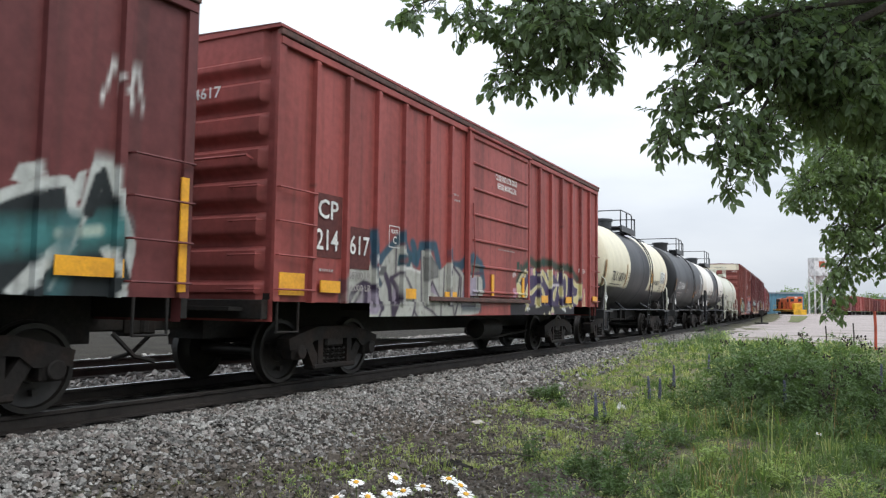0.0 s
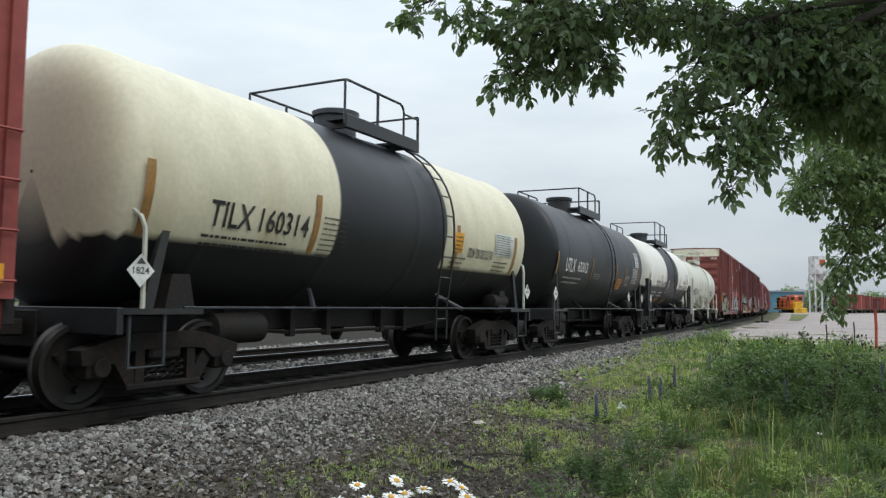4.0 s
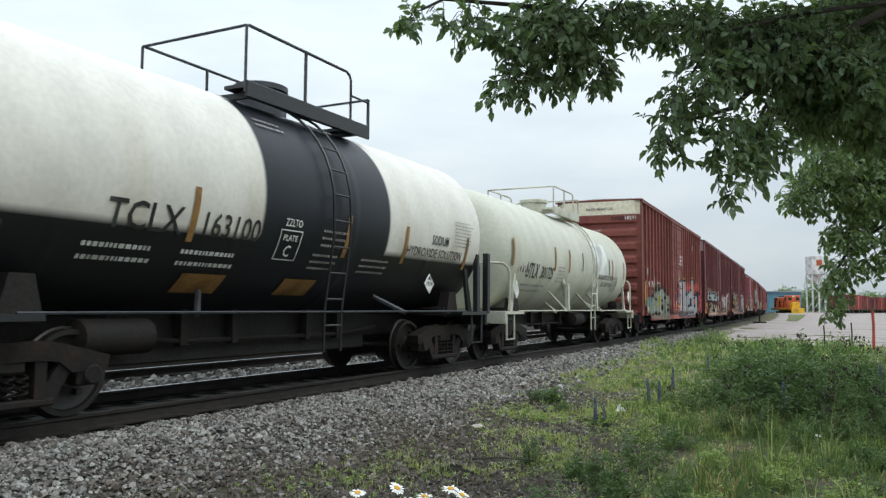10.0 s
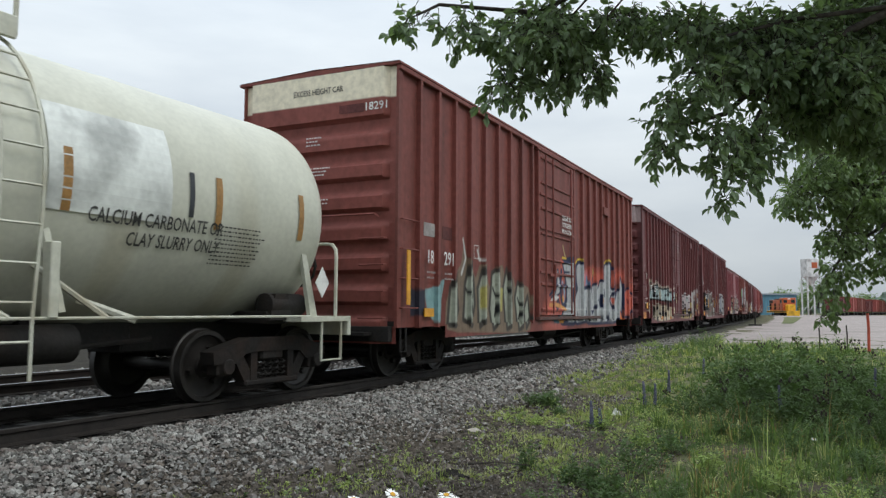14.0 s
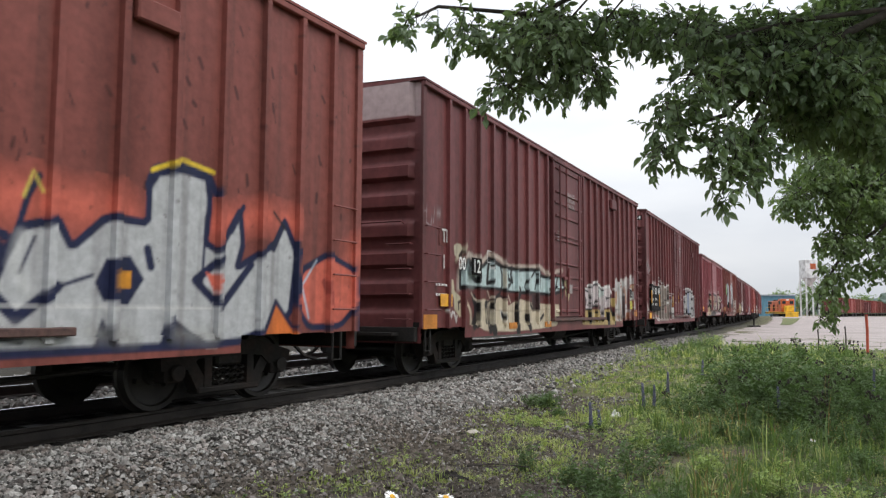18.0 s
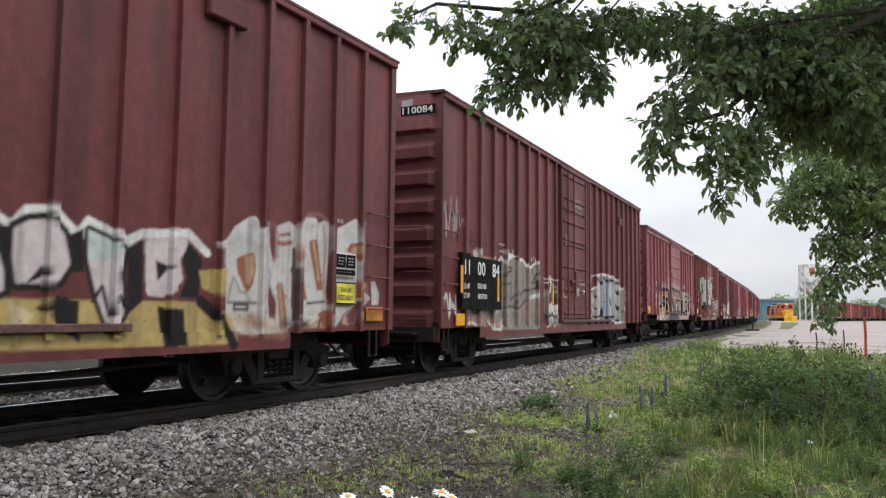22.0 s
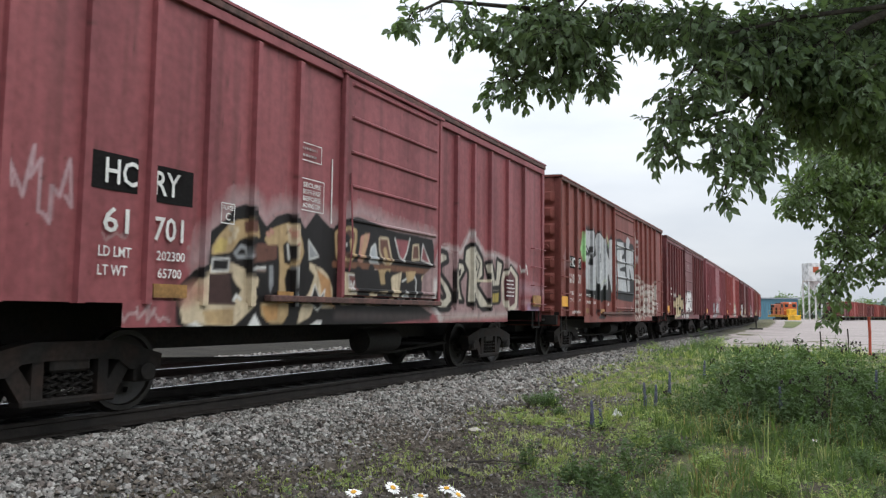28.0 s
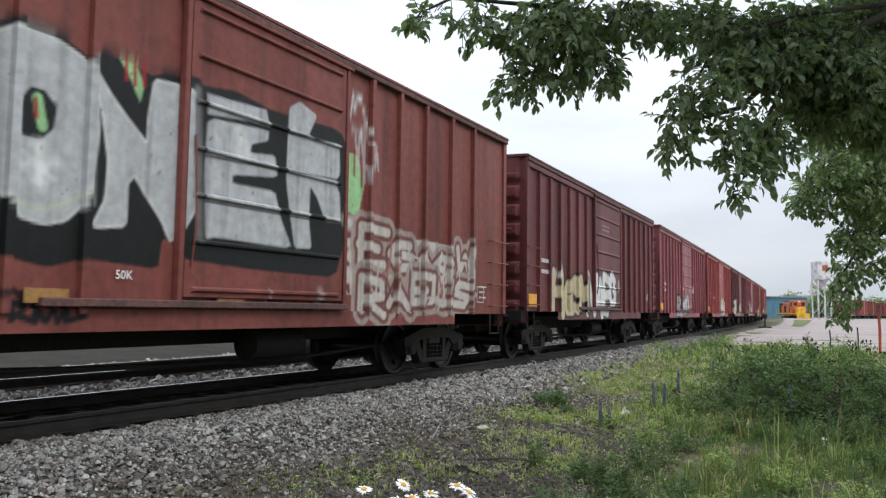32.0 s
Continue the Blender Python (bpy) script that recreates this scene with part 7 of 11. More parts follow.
def high_door_words(car, h):
    for k, wd in enumerate(("CLOSE AND LOCK", "DOORS BEFORE MOVING", "MOVING CAR")):
        writing(car, wd, -h + 7.9, 4.15 - .15 * k, .75, .1, -1.67, LETTER_DIM)
    small_print(car, -h + 7.15, 2.9, .3, .3, 4, -1.67, 3)
    part("notice_plate", Mesh().box(-h + 8.1, -h + 8.35, -1.68, -1.66, 1.62, 1.85), LETTER_DIM, car)


def car_brown_word():
    L, sp = 16.8, Spray(17)
    sp.scrawl(.1, 2.4, .7, .9, (.35, .28, .3), 16, .02).scrawl(.15, .9, .55, .6, CHALK, 14, .025)
    GB, INKY, BLUSH = (.25, .215, .185), (.05, .045, .042), (.4, .2, .18)
    sp.blob([(1.75, 2.18), (1.99, 2.26), (2.43, 2.26), (2.42, 2.2), (1.87, 2.14)], (.36, .2, .18))
    sp.line([(1.51, 2.31), (1.51, 2.29)], 0.05, (.5, .44, .42))
    sp.line([(1.52, 2.25), (1.52, 2.23)], 0.04, (.5, .44, .42))
    sp.line([(1.6, 2.25), (1.6, 2.23)], 0.08, (.5, .44, .42))
    sp.line([(1.73, 2.34), (1.73, 2.31)], 0.06, (.5, .44, .42))
    sp.line([(1.83, 2.4), (1.83, 2.38)], 0.035, (.5, .44, .42))
    sp.line([(1.61, 2.38), (1.61, 2.36)], 0.03, (.5, .44, .42))
    sp.line([(3.04, 2.44), (3.04, 2.42)], 0.04, (.5, .44, .42))
    sp.line([(3.35, 2.47), (3.35, 2.45)], 0.035, (.5, .44, .42))
    sp.line([(3.6, 2.49), (3.6, 2.47)], 0.03, (.5, .44, .42))
    sp.line([(4.84, 2.39), (4.84, 2.36)], 0.03, (.5, .44, .42))
    sp.line([(4.96, 2.45), (4.96, 2.42)], 0.02, (.5, .44, .42))
    sp.line([(5.08, 2.39), (5.08, 2.36)], 0.04, (.5, .44, .42))
    sp.blob([(2.54, 2.12), (2.77, 2.19), (2.92, 2.29), (3.13, 2.24), (3.22, 2.16), (3.3, 2.28), (3.61, 2.32), (3.89, 2.3), (4.24, 2.31), (4.51, 2.2), (4.62, 2.17), (5.09, 2.24), (5.36, 2.3), (5.36, 2.11), (5.41, 1.05), (5.33, 0.77), (3.68, 0.78), (3.08, 0.79), (2.41, 0.82), (2.23, 0.99), (2.59, 1.04), (2.53, 1.5)], GB)
    sp.blob([(1.14, 1.21), (2.58, 1.24), (2.6, 1.02), (2.23, 0.99), (2.14, 0.87), (1.32, 0.92), (1.06, 1)], GB)
    sp.line([(1.16, 1), (1.58, 1.04), (2.07, 0.96)], 0.07, BLUSH, 0.06, 0.7)
    sp.line([(2.48, 2.27), (2.62, 2.14), (2.76, 2.17), (2.92, 2.3), (3.13, 2.19)], 0.04, CHALK)
    sp.blob([(3.19, 2.12), (3.23, 2.36), (3.38, 2.43), (3.6, 2.43), (3.79, 2.37), (3.47, 2.3), (3.33, 2.2)], CHALK)
    sp.line([(3.89, 2.34), (4.24, 2.33), (4.53, 2.18)], 0.035, CHALK)
    sp.line([(4.62, 2.14), (4.96, 2.27), (5.33, 2.37)], 0.03, CHALK)
    sp.line([(2.72, 2.1), (2.61, 1.79), (2.68, 1.39), (2.71, 1.19)], 0.06, (.52, .45, .42))
    sp.line([(2.77, 2.13), (2.68, 1.74), (2.74, 1.39)], 0.025, BLUSH)
    sp.line([(3.95, 2.31), (4, 1.98), (3.97, 1.64), (4.19, 1.18)], 0.03, BLUSH, 0.03, 0.8)
    sp.line([(3.25, 1.54), (3.4, 1.05), (3.43, 0.86)], 0.02, (.5, .44, .42))
    sp.line([(3.02, 1.9), (3.14, 2.02), (3.2, 1.92), (2.98, 1.93), (3.53, 2.05), (3.57, 2.12), (3.22, 2.12)], 0.022, INKY)
    sp.line([(2.58, 1.78), (2.8, 1.58), (2.95, 1.76), (3.21, 1.75), (3.2, 1.6), (3.05, 1.42), (3.32, 1.76), (3.52, 1.79), (3.49, 1.42), (3.83, 1.58), (3.91, 1.84), (4.02, 1.51), (4.32, 1.65), (5.35, 1.76)], 0.022, INKY)
    sp.line([(2.75, 1.22), (3.22, 1.29), (4.04, 1.25), (4.33, 1.4), (4.65, 1.51)], 0.022, INKY)
    sp.line([(3.66, 1.3), (3.83, 1.44), (3.94, 1.24), (3.7, 1.25)], 0.022, INKY)
    sp.line([(4.85, 2.13), (5.16, 1.86), (4.87, 1.84), (5.21, 2.13), (5.11, 1.71)], 0.022, INKY)
    sp.line([(1.46, 1.19), (1.58, 1.12), (1.69, 1.21), (1.75, 1.09), (1.9, 1.2), (2, 1.11)], 0.022, INKY)
    sp.line([(4.49, 1.46), (4.88, 1.52), (5.26, 1.58)], 0.045, CHALK)
    sp.line([(4.49, 1.43), (4.45, 1.15)], 0.04, BLUSH, 0.03, 0.8)
    sp.line([(5.17, 1.64), (5.36, 1.5), (5.25, 1.27)], 0.03, (.5, .42, .4))
    sp.line([(1.19, 0.91), (1.42, 0.95), (1.65, 0.9)], 0.03, CHALK)
    sp.line([(2.23, 0.98), (2.41, 0.83), (2.85, 0.8), (2.98, 0.99)], 0.035, CHALK)
    sp.line([(2.29, 1.02), (2.56, 0.85), (2.84, 0.87)], 0.03, BLUSH)
    sp.line([(2.83, 1.11), (2.92, 1.09)], 0.03, (.13, .11, .1), 0.03, 0.6)
    sp.line([(3.07, 1.1), (3.17, 1.08)], 0.03, (.13, .11, .1), 0.03, 0.6)
    sp.line([(3.33, 1.08), (3.44, 1.06)], 0.03, (.13, .11, .1), 0.03, 0.6)
    sp.line([(3.6, 1.12), (3.71, 1.1)], 0.03, (.13, .11, .1), 0.03, 0.6)
    sp.line([(3.89, 1.1), (4.01, 1.08)], 0.03, (.13, .11, .1), 0.03, 0.6)
    sp.line([(4.2, 1.09), (4.32, 1.06)], 0.03, (.13, .11, .1), 0.03, 0.6)
    sp.line([(4.52, 1.13), (4.65, 1.1)], 0.03, (.13, .11, .1), 0.03, 0.6)
    sp.line([(4.86, 1.11), (5, 1.08)], 0.03, (.13, .11, .1), 0.03, 0.6)
    sp.line([(2.94, 1.88), (3.06, 1.1)], 0.1, (.32, .28, .25), 0.1, 0.5)
    sp.line([(3.81, 1.96), (3.9, 1.05)], 0.1, (.19, .165, .15), 0.1, 0.5)
    sp.line([(4.75, 1.9), (4.91, 0.9)], 0.1, (.19, .165, .15), 0.1, 0.5)
    sp.line([(1.87, 1.12), (2.12, 1.12)], 0.05, (.33, .3, .27), 0.05, 0.6)
    sp.blob([(5.72, 1.73), (5.91, 1.75), (5.97, 1.46), (5.95, 1.12), (5.75, 1.1)], (.2, .17, .155))
    sp.line([(5.72, 1.59), (5.92, 1.65)], 0.05, (.32, .28, .26), 0.04, 0.6)
    sp.blob([(5.96, 1.75), (6.1, 1.39), (6.26, 1.37), (6.42, 1.49), (6.4, 1.33), (6.64, 1.39), (6.65, 1.13), (6.46, 1.1), (6.57, 0.91), (6.33, 1.01), (6.16, 0.92), (6.06, 1.06), (5.95, 1.01), (5.97, 1.41)], CHALK)
    sp.blob([(6.18, 1.9), (6.61, 1.93), (6.65, 1.5), (6.42, 1.5), (6.28, 1.4), (6.19, 1.62)], (.1, .075, .075))
    sp.line([(6.19, 2.03), (6.29, 1.89), (6.21, 1.68)], 0.05, CHALK)
    sp.line([(6.49, 1.81), (6.57, 1.79), (6.56, 1.65), (6.48, 1.7)], 0.03, (.28, .24, .24))
    sp.line([(6.29, 1.84), (6.47, 1.75), (6.36, 1.59)], 0.03, (.2, .17, .17))
    sp.line([(5.7, 1.99), (5.85, 1.98), (6.03, 1.98), (5.86, 1.89), (5.71, 1.88)], 0.015, CHALK)
    sp.line([(6.12, 2.03), (6.51, 1.97), (7.02, 2.01), (7.01, 1.69), (7.12, 1.57), (7.37, 1.57)], 0.014, CHALK)
    sp.line([(6.72, 1.56), (6.86, 1.35)], 0.014, CHALK)
    sp.blob([(6.06, 1.1), (6.16, 1.17), (6.24, 1.1), (6.38, 1.23), (6.47, 1.1), (6.65, 1.1), (6.57, 1.02), (6.33, 1.08), (6.17, 1.02)], INKY)
    sp.line([(5.87, 0.82), (6.07, 0.84), (6.34, 0.95), (6.63, 0.91), (6.91, 1.08)], 0.025, CHALK)
    sp.line([(6.39, 1.02), (6.43, 0.87), (6.52, 0.82)], 0.03, CHALK)
    sp.line([(5.75, 1.1), (5.9, 1.02), (5.99, 0.93)], 0.05, INKY)
    sp.line([(5.76, 0.91), (6.75, 0.94), (7.44, 0.85)], 0.08, (.16, .13, .11), 0.08, 0.6)
    sp.line([(6.85, 0.86), (7.01, 0.94)], 0.05, (.3, .28, .12), 0.05, 0.7)
    sp.blob([(9.79, 1.46), (9.98, 1.84), (10.3, 1.89), (10.56, 2.02), (10.65, 2.28), (11.15, 2.35), (11.58, 2.38), (12.11, 2.34), (12.75, 2.31), (13.34, 2.25), (13.77, 1.98), (14.1, 2.07), (14.04, 1.56), (14.43, 1.32), (14.05, 1.16), (14.12, 0.89), (12.88, 0.86), (12.15, 0.99), (10.3, 1), (10.11, 1.05)], (.3, .28, .28), CHALK, 0.03)
    sp.line([(9.98, 1.8), (10.06, 2.24), (11.15, 2.37), (12.8, 2.36)], 0.016, CHALK)
    sp.blob([(9.93, 1.76), (10.26, 1.84), (10.36, 1.67), (10.54, 1.48), (10.58, 1.05), (10.23, 1.05), (9.91, 1.46)], (.4, .38, .37), INK, 0.025)
    sp.blob([(10.66, 2.08), (10.86, 2.22), (11.11, 2.07), (11.2, 1.59), (11.04, 1.08), (10.68, 1.05), (10.57, 1.48)], (.44, .44, .42), INK, 0.035)
    sp.blob([(11.31, 2.1), (11.53, 2.29), (11.88, 2.13), (12, 1.54), (11.98, 1.05), (11.34, 1.05), (11.26, 1.59)], (.27, .3, .38), INK, 0.035)
    sp.blob([(12.2, 2.22), (12.56, 2.2), (12.8, 1.75), (12.72, 1.08), (12.19, 1.05), (12.1, 1.72)], (.44, .44, .43), INK, 0.035)
    sp.blob([(12.94, 2.14), (13.34, 2.17), (13.5, 1.79), (13.64, 1.03), (12.99, 0.92), (12.88, 1.57)], (.42, .42, .41), INK, 0.03)
    sp.line([(11.5, 1.77), (11.54, 1.52), (11.67, 1.53)], 0.025, INK)
    sp.line([(11.53, 1.39), (11.56, 1.14)], 0.025, INK)
    sp.line([(12.27, 1.64), (12.35, 1.46)], 0.06, INK)
    sp.line([(13.06, 1.43), (13.16, 1.34)], 0.06, INK)
    sp.line([(10.15, 1.83), (10.21, 1.66)], 0.02, INK)
    sp.line([(10.13, 1.43), (10.48, 1.25)], 0.02, INK)
    sp.line([(10.88, 1.66), (10.86, 1.33)], 0.015, INK)
    sp.line([(13.09, 1.91), (13.25, 1.78)], 0.05, INK)
    sp.line([(13.45, 1.93), (13.35, 1.78)], 0.04, CHALK)
    sp.line([(13.77, 1.9), (13.72, 1.21), (14, 1.26)], 0.02, INK)
    sp.line([(14.21, 1.93), (14.81, 1.85), (14.38, 1.63), (14.94, 1.65)], 0.012, (.4, .3, .2))
    sp.line([(10.14, 1.05), (11.19, 1.08)], 0.03, (.04, .035, .035))
    sp.line([(11.19, 1.05), (12.15, 0.97)], 0.03, (.04, .035, .035))
    sp.line([(8.53, 2.07), (8.65, 1.94), (8.76, 2.09), (8.89, 1.93), (8.99, 2.08), (9.1, 1.93), (9.15, 2.06)], 0.014, CHALK)
    sp.blob([(8.81, 1.79), (8.97, 1.8), (8.95, 1.71), (8.85, 1.68)], CHALK)
    sp.line([(15.46, 1.33), (15.65, 1)], 0.06, (.03, .12, .12), 0.04, 0.8)
    car = high_car("maroon high boxcar with grey-brown graffiti", MAROON, sp, L, (.62, (.2, .075, .075)))
    h = L / 2
    part("patch", Mesh().box(-h + .76, -h + 1.12, -1.655, -1.57, 1.2, 2.25), BLACKPATCH, car)
    part("patch", Mesh().box(-h + 1.12, -h + 2.68, -1.66, -1.57, 1.2, 2.2), BLACKPATCH, car, "black painted number panel")
    for tx, x, w in (("11", .84, .22), ("00", 1.43, .38), ("84", 2.17, .38)):
        writing(car, tx, -h + x, 1.85, w, .27, -1.668)
    for tx, x, z in (("LD LMT", .8, 1.58), ("205300", 1.42, 1.6), ("LT WT", .8, 1.4), ("80700", 1.46, 1.4)):
        writing(car, tx, -h + x, z, .44 if x > 1 else .28, .1, -1.668)
    for x, z in ((.66, 1.5), (2.44, 1.37), (6.03, 1.38), (7.87, 1.58)):
        reflector(car, -h + x, z, .085, .5, YELLOW, -1.672)
    part("patch", Mesh().box(-h + .72, -h + 1.12, -1.564, -1.558, 2.42, 2.68), REPAINT, car, "faded painted-over patch")
    part("patch", Mesh().box(-h + 1.3, -h + 1.62, -1.564, -1.558, 2.42, 2.68), REPAINT, car, "faded painted-over patch")
    reflector(car, -h + .62, .9, .5, .22, YELLOW, -1.6)
    part("patch", Mesh().box(-h - .05, -h - .03, -1.46, -.76, 4.69, 4.86), BLACKPATCH, car)
    part("patch", Mesh().box(-h - .05, -h - .03, -1.0, -.77, 4.864, 4.98), LETTER_DIM, car, "pale painted-over patch")
    part("lettering", on_end(letters("110084", .62, .13), -.8, 4.71, -h - .058), LETTER, car)
    tag_head = [(.08, 3.0), (.16, 2.82), (.24, 3.08), (.33, 2.8), (.42, 3.12), (.52, 2.84)]
    tag_tail = [(.62, 2.95), (.72, 3.02), (.8, 2.72), (.92, 2.9), (1.0, 2.74)]
    for tag in (tag_head, tag_tail):
        part("chalk_tag", Mesh().tube([(-h + u, -1.572, z) for u, z in tag], .008, 4), LETTER_DIM, car, "thin chalked scrawl")
    for wd, z in (("36 INCH WHEELS", 4.08), ("E/F CPRV COUPLERS", 3.97)):
        part("lettering", on_end(letters(wd, .62, .075), .41, z, -h - .045), LETTER, car)
    part("small_print", on_end(bars(.58, .17, 2, 3), .38, 3.43, -h - .045), LETTER, car)
    part("small_print", on_end(bars(.82, .19, 3, 5), .5, 2.9, -h - .045), LETTER, car)
    part("lettering", on_end(letters("DO NOT STEP ON COUPLER", .9, .075), .5, 1.5, -h - .045), LETTER, car)
    small_print(car, -h + 2.75, 2.35, .35, .3, 2, -1.58)
    high_door_words(car, h)
    part("vent_box", Mesh().box(-h + 13.2, -h + 13.65, -1.67, -1.56, 4.1, 4.35, .02), MAROON, car)
    return add_car(car, 38.5, 55.3)


def outline_box(car, x, z, w, hh):
    """A thin painted frame round a notice."""
    m = Mesh()
    for a, b, c, d in ((x, x + w, z, z + .012), (x, x + w, z + hh - .012, z + hh), (x, x + .012, z, z + hh), (x + w - .012, x + w, z, z + hh)):
        m.add([(a, -1.578, c), (b, -1.578, c), (b, -1.578, d), (a, -1.578, d)], [(0, 1, 2, 3)])
    return part("notice_frame", m, LETTER, car, "thin white painted frame")


def car_gold_word():
    L, sp = 14.2, Spray(19)
    SB = (.5, .46, .38)
    sp.scrawl(.2, 1.95, .6, .35, SAND, 10, .03).scrawl(1.0, 1.85, .6, .7, (.4, .28, .3), 16, .018)
    sp.scrawl(2.2, .95, .6, .25, (.4, .3, .3), 12, .015).line([(13.3, 1.2), (13.9, 1.15)], .08, (.3, .25, .4), .06, .6)
    sp.scrawl(1.95, 1.74, .32, .1, (.3, .2, .2), 8, .012)
    BK, TAN, CREAM, MUD, DIM, ROSE = (.014, .012, .012), (.42, .3, .16), (.52, .43, .3), (.13, .06, .045), (.26, .27, .28), (.42, .22, .17)
    sp.line([(3.18, 1.64), (3.31, 1.94), (3.59, 2.2), (3.73, 2.35), (3.93, 2.42), (4.15, 2.37), (4.28, 2.2), (4.48, 2.36), (4.75, 2.42), (5.06, 2.25), (5.31, 2.48), (5.62, 2.32), (5.93, 2.45), (6.32, 2.55), (7.21, 2.42), (8.55, 2.37)], 0.1, (.42, .36, .36), 0.1, 0.55)
    sp.blob([(2.87, 1.29), (3.14, 1.53), (3.28, 1.6), (3.3, 1.79), (3.36, 1.97), (3.6, 2.13), (3.73, 2.29), (3.93, 2.36), (4.12, 2.31), (4.26, 2.17), (4.31, 2.13), (4.49, 2.28), (4.73, 2.35), (4.96, 2.29), (5.07, 2.18), (5.2, 2.32), (5.31, 2.43), (5.62, 2.26), (5.76, 2.24), (5.84, 2.38), (6.22, 2.47), (7.21, 2.34), (7.98, 2.35), (8.55, 2.33), (8.58, 1.34), (8.6, 1.02), (5.82, 0.83), (3.7, 0.86), (2.89, 0.91)], BK)
    sp.blob([(3.4, 1.8), (3.5, 1.94), (3.65, 2.08), (3.79, 2.15), (4, 2.18), (4.16, 2.13), (4.2, 1.97), (4.05, 1.95), (3.95, 1.96), (3.84, 1.92), (3.7, 1.76), (3.4, 1.71)], TAN)
    sp.blob([(3.42, 1.81), (3.53, 1.92), (3.64, 1.9), (3.62, 1.77), (3.44, 1.73)], (.5, .38, .14))
    sp.blob([(3.91, 2.14), (4.08, 2.17), (4.17, 2.07), (4.04, 2), (3.93, 2.02)], MUD)
    sp.line([(3.7, 2.06), (3.7, 2.05)], 0.05, CREAM)
    sp.line([(3.75, 1.97), (3.75, 1.95)], 0.04, CREAM)
    sp.line([(3.68, 1.91), (3.68, 1.89)], 0.03, CREAM)
    sp.line([(3.79, 2.04), (3.79, 2.02)], 0.03, CREAM)
    sp.blob([(2.93, 1.11), (3.15, 1.37), (3.29, 1.5), (3.38, 1.6), (3.71, 1.65), (3.94, 1.59), (4.2, 1.5), (4.18, 1.23), (4.03, 1.1), (3.75, 0.91), (3.27, 0.94), (2.98, 0.95)], CREAM)
    sp.blob([(3.26, 1.09), (3.74, 1.12), (3.75, 0.93), (3.32, 0.94)], TAN)
    sp.line([(3.01, 1.23), (3.15, 1.3)], 0.1, ROSE, 0.06, 0.8)
    sp.blob([(3.32, 1.5), (3.74, 1.53), (3.76, 1.16), (3.33, 1.16)], (.055, .03, .028))
    sp.blob([(3.42, 1.67), (3.68, 1.69), (3.67, 1.55), (3.41, 1.53)], BK, CHALK, 0.012)
    sp.blob([(3.69, 1.53), (3.81, 1.4), (3.9, 1.34), (3.82, 1.23), (3.76, 1.17)], BK)
    sp.line([(3.78, 1.22), (3.82, 1.27), (3.89, 1.23)], 0.02, CHALK)
    sp.blob([(3.77, 1.76), (3.87, 1.85), (3.96, 1.83), (3.98, 1.73), (3.82, 1.72)], BK, DIM, 0.025)
    sp.blob([(3.98, 1.99), (4.2, 1.97), (4.27, 1.86), (4.12, 1.71), (3.99, 1.78)], BK)
    sp.blob([(4.08, 1.9), (4.51, 1.93), (4.52, 1.75), (4.38, 1.68), (4, 1.66), (4.03, 1.76)], MUD)
    sp.blob([(3.97, 1.63), (4.45, 1.68), (4.4, 1.54), (4, 1.53)], (.2, .15, .13), BK, 0.03)
    sp.line([(4.03, 1.6), (4.42, 1.63)], 0.015, CHALK)
    sp.blob([(4.14, 1.39), (4.3, 1.35), (4.44, 1.23), (4.24, 1.21), (4.16, 1.29)], BK)
    sp.blob([(4.35, 1.68), (4.48, 1.69), (4.5, 1.41), (4.41, 1.24), (4.36, 1.4)], DIM, BK, 0.03)
    sp.blob([(4.27, 1.97), (4.43, 2.12), (4.6, 2.18), (4.74, 2.22), (4.93, 2.17), (5.03, 2), (5.06, 1.85), (4.99, 1.7), (4.77, 1.65), (4.68, 1.5), (4.74, 1.25), (4.73, 1.05), (4.63, 0.94), (4.39, 0.94), (4.22, 1.05), (4.21, 1.18), (4.58, 1.24), (4.58, 1.64), (4.54, 1.92), (4.34, 1.9)], TAN)
    sp.blob([(4.22, 1.15), (4.54, 1.19), (4.52, 0.99), (4.32, 0.97)], (.42, .24, .1))
    sp.blob([(4.69, 2.2), (4.89, 2.18), (5, 2), (4.98, 1.85), (4.84, 1.72), (4.75, 1.94)], CREAM)
    sp.blob([(4.63, 1.92), (4.71, 1.98), (4.83, 1.92), (4.84, 1.77), (4.77, 1.68), (4.67, 1.7)], BK)
    sp.line([(4.73, 1.93), (4.76, 1.76)], 0.02, CHALK)
    sp.line([(4.33, 2.04), (4.35, 2.02)], 0.03, ROSE)
    sp.line([(4.39, 2.08), (4.42, 2.06)], 0.03, ROSE)
    sp.line([(4.82, 2.04), (4.85, 2.02)], 0.03, ROSE)
    sp.line([(4.9, 1.96), (4.93, 1.94)], 0.03, ROSE)
    sp.line([(4.94, 1.87), (4.97, 1.85)], 0.03, ROSE)
    sp.line([(4.78, 2.12), (4.8, 2.1)], 0.03, ROSE)
    sp.blob([(4.72, 1.62), (5.19, 1.69), (5.22, 1.45), (4.73, 1.42)], BK)
    sp.line([(4.83, 1.65), (4.89, 1.66)], 0.03, (.2, .2, .2))
    sp.line([(4.9, 1.63), (4.91, 1.43)], 0.015, CHALK)
    sp.blob([(5.15, 2.03), (5.3, 1.91), (5.39, 1.83), (5.18, 1.78)], DIM, CHALK, 0.01)
    sp.blob([(5.18, 1.74), (5.48, 1.67), (5.61, 1.59), (5.73, 1.4), (5.72, 1.15), (5.46, 1.14), (5.29, 1.2), (5.18, 1.02), (4.92, 0.93), (4.98, 1.14), (5.2, 1.35), (5.31, 1.57), (5.19, 1.65)], CREAM)
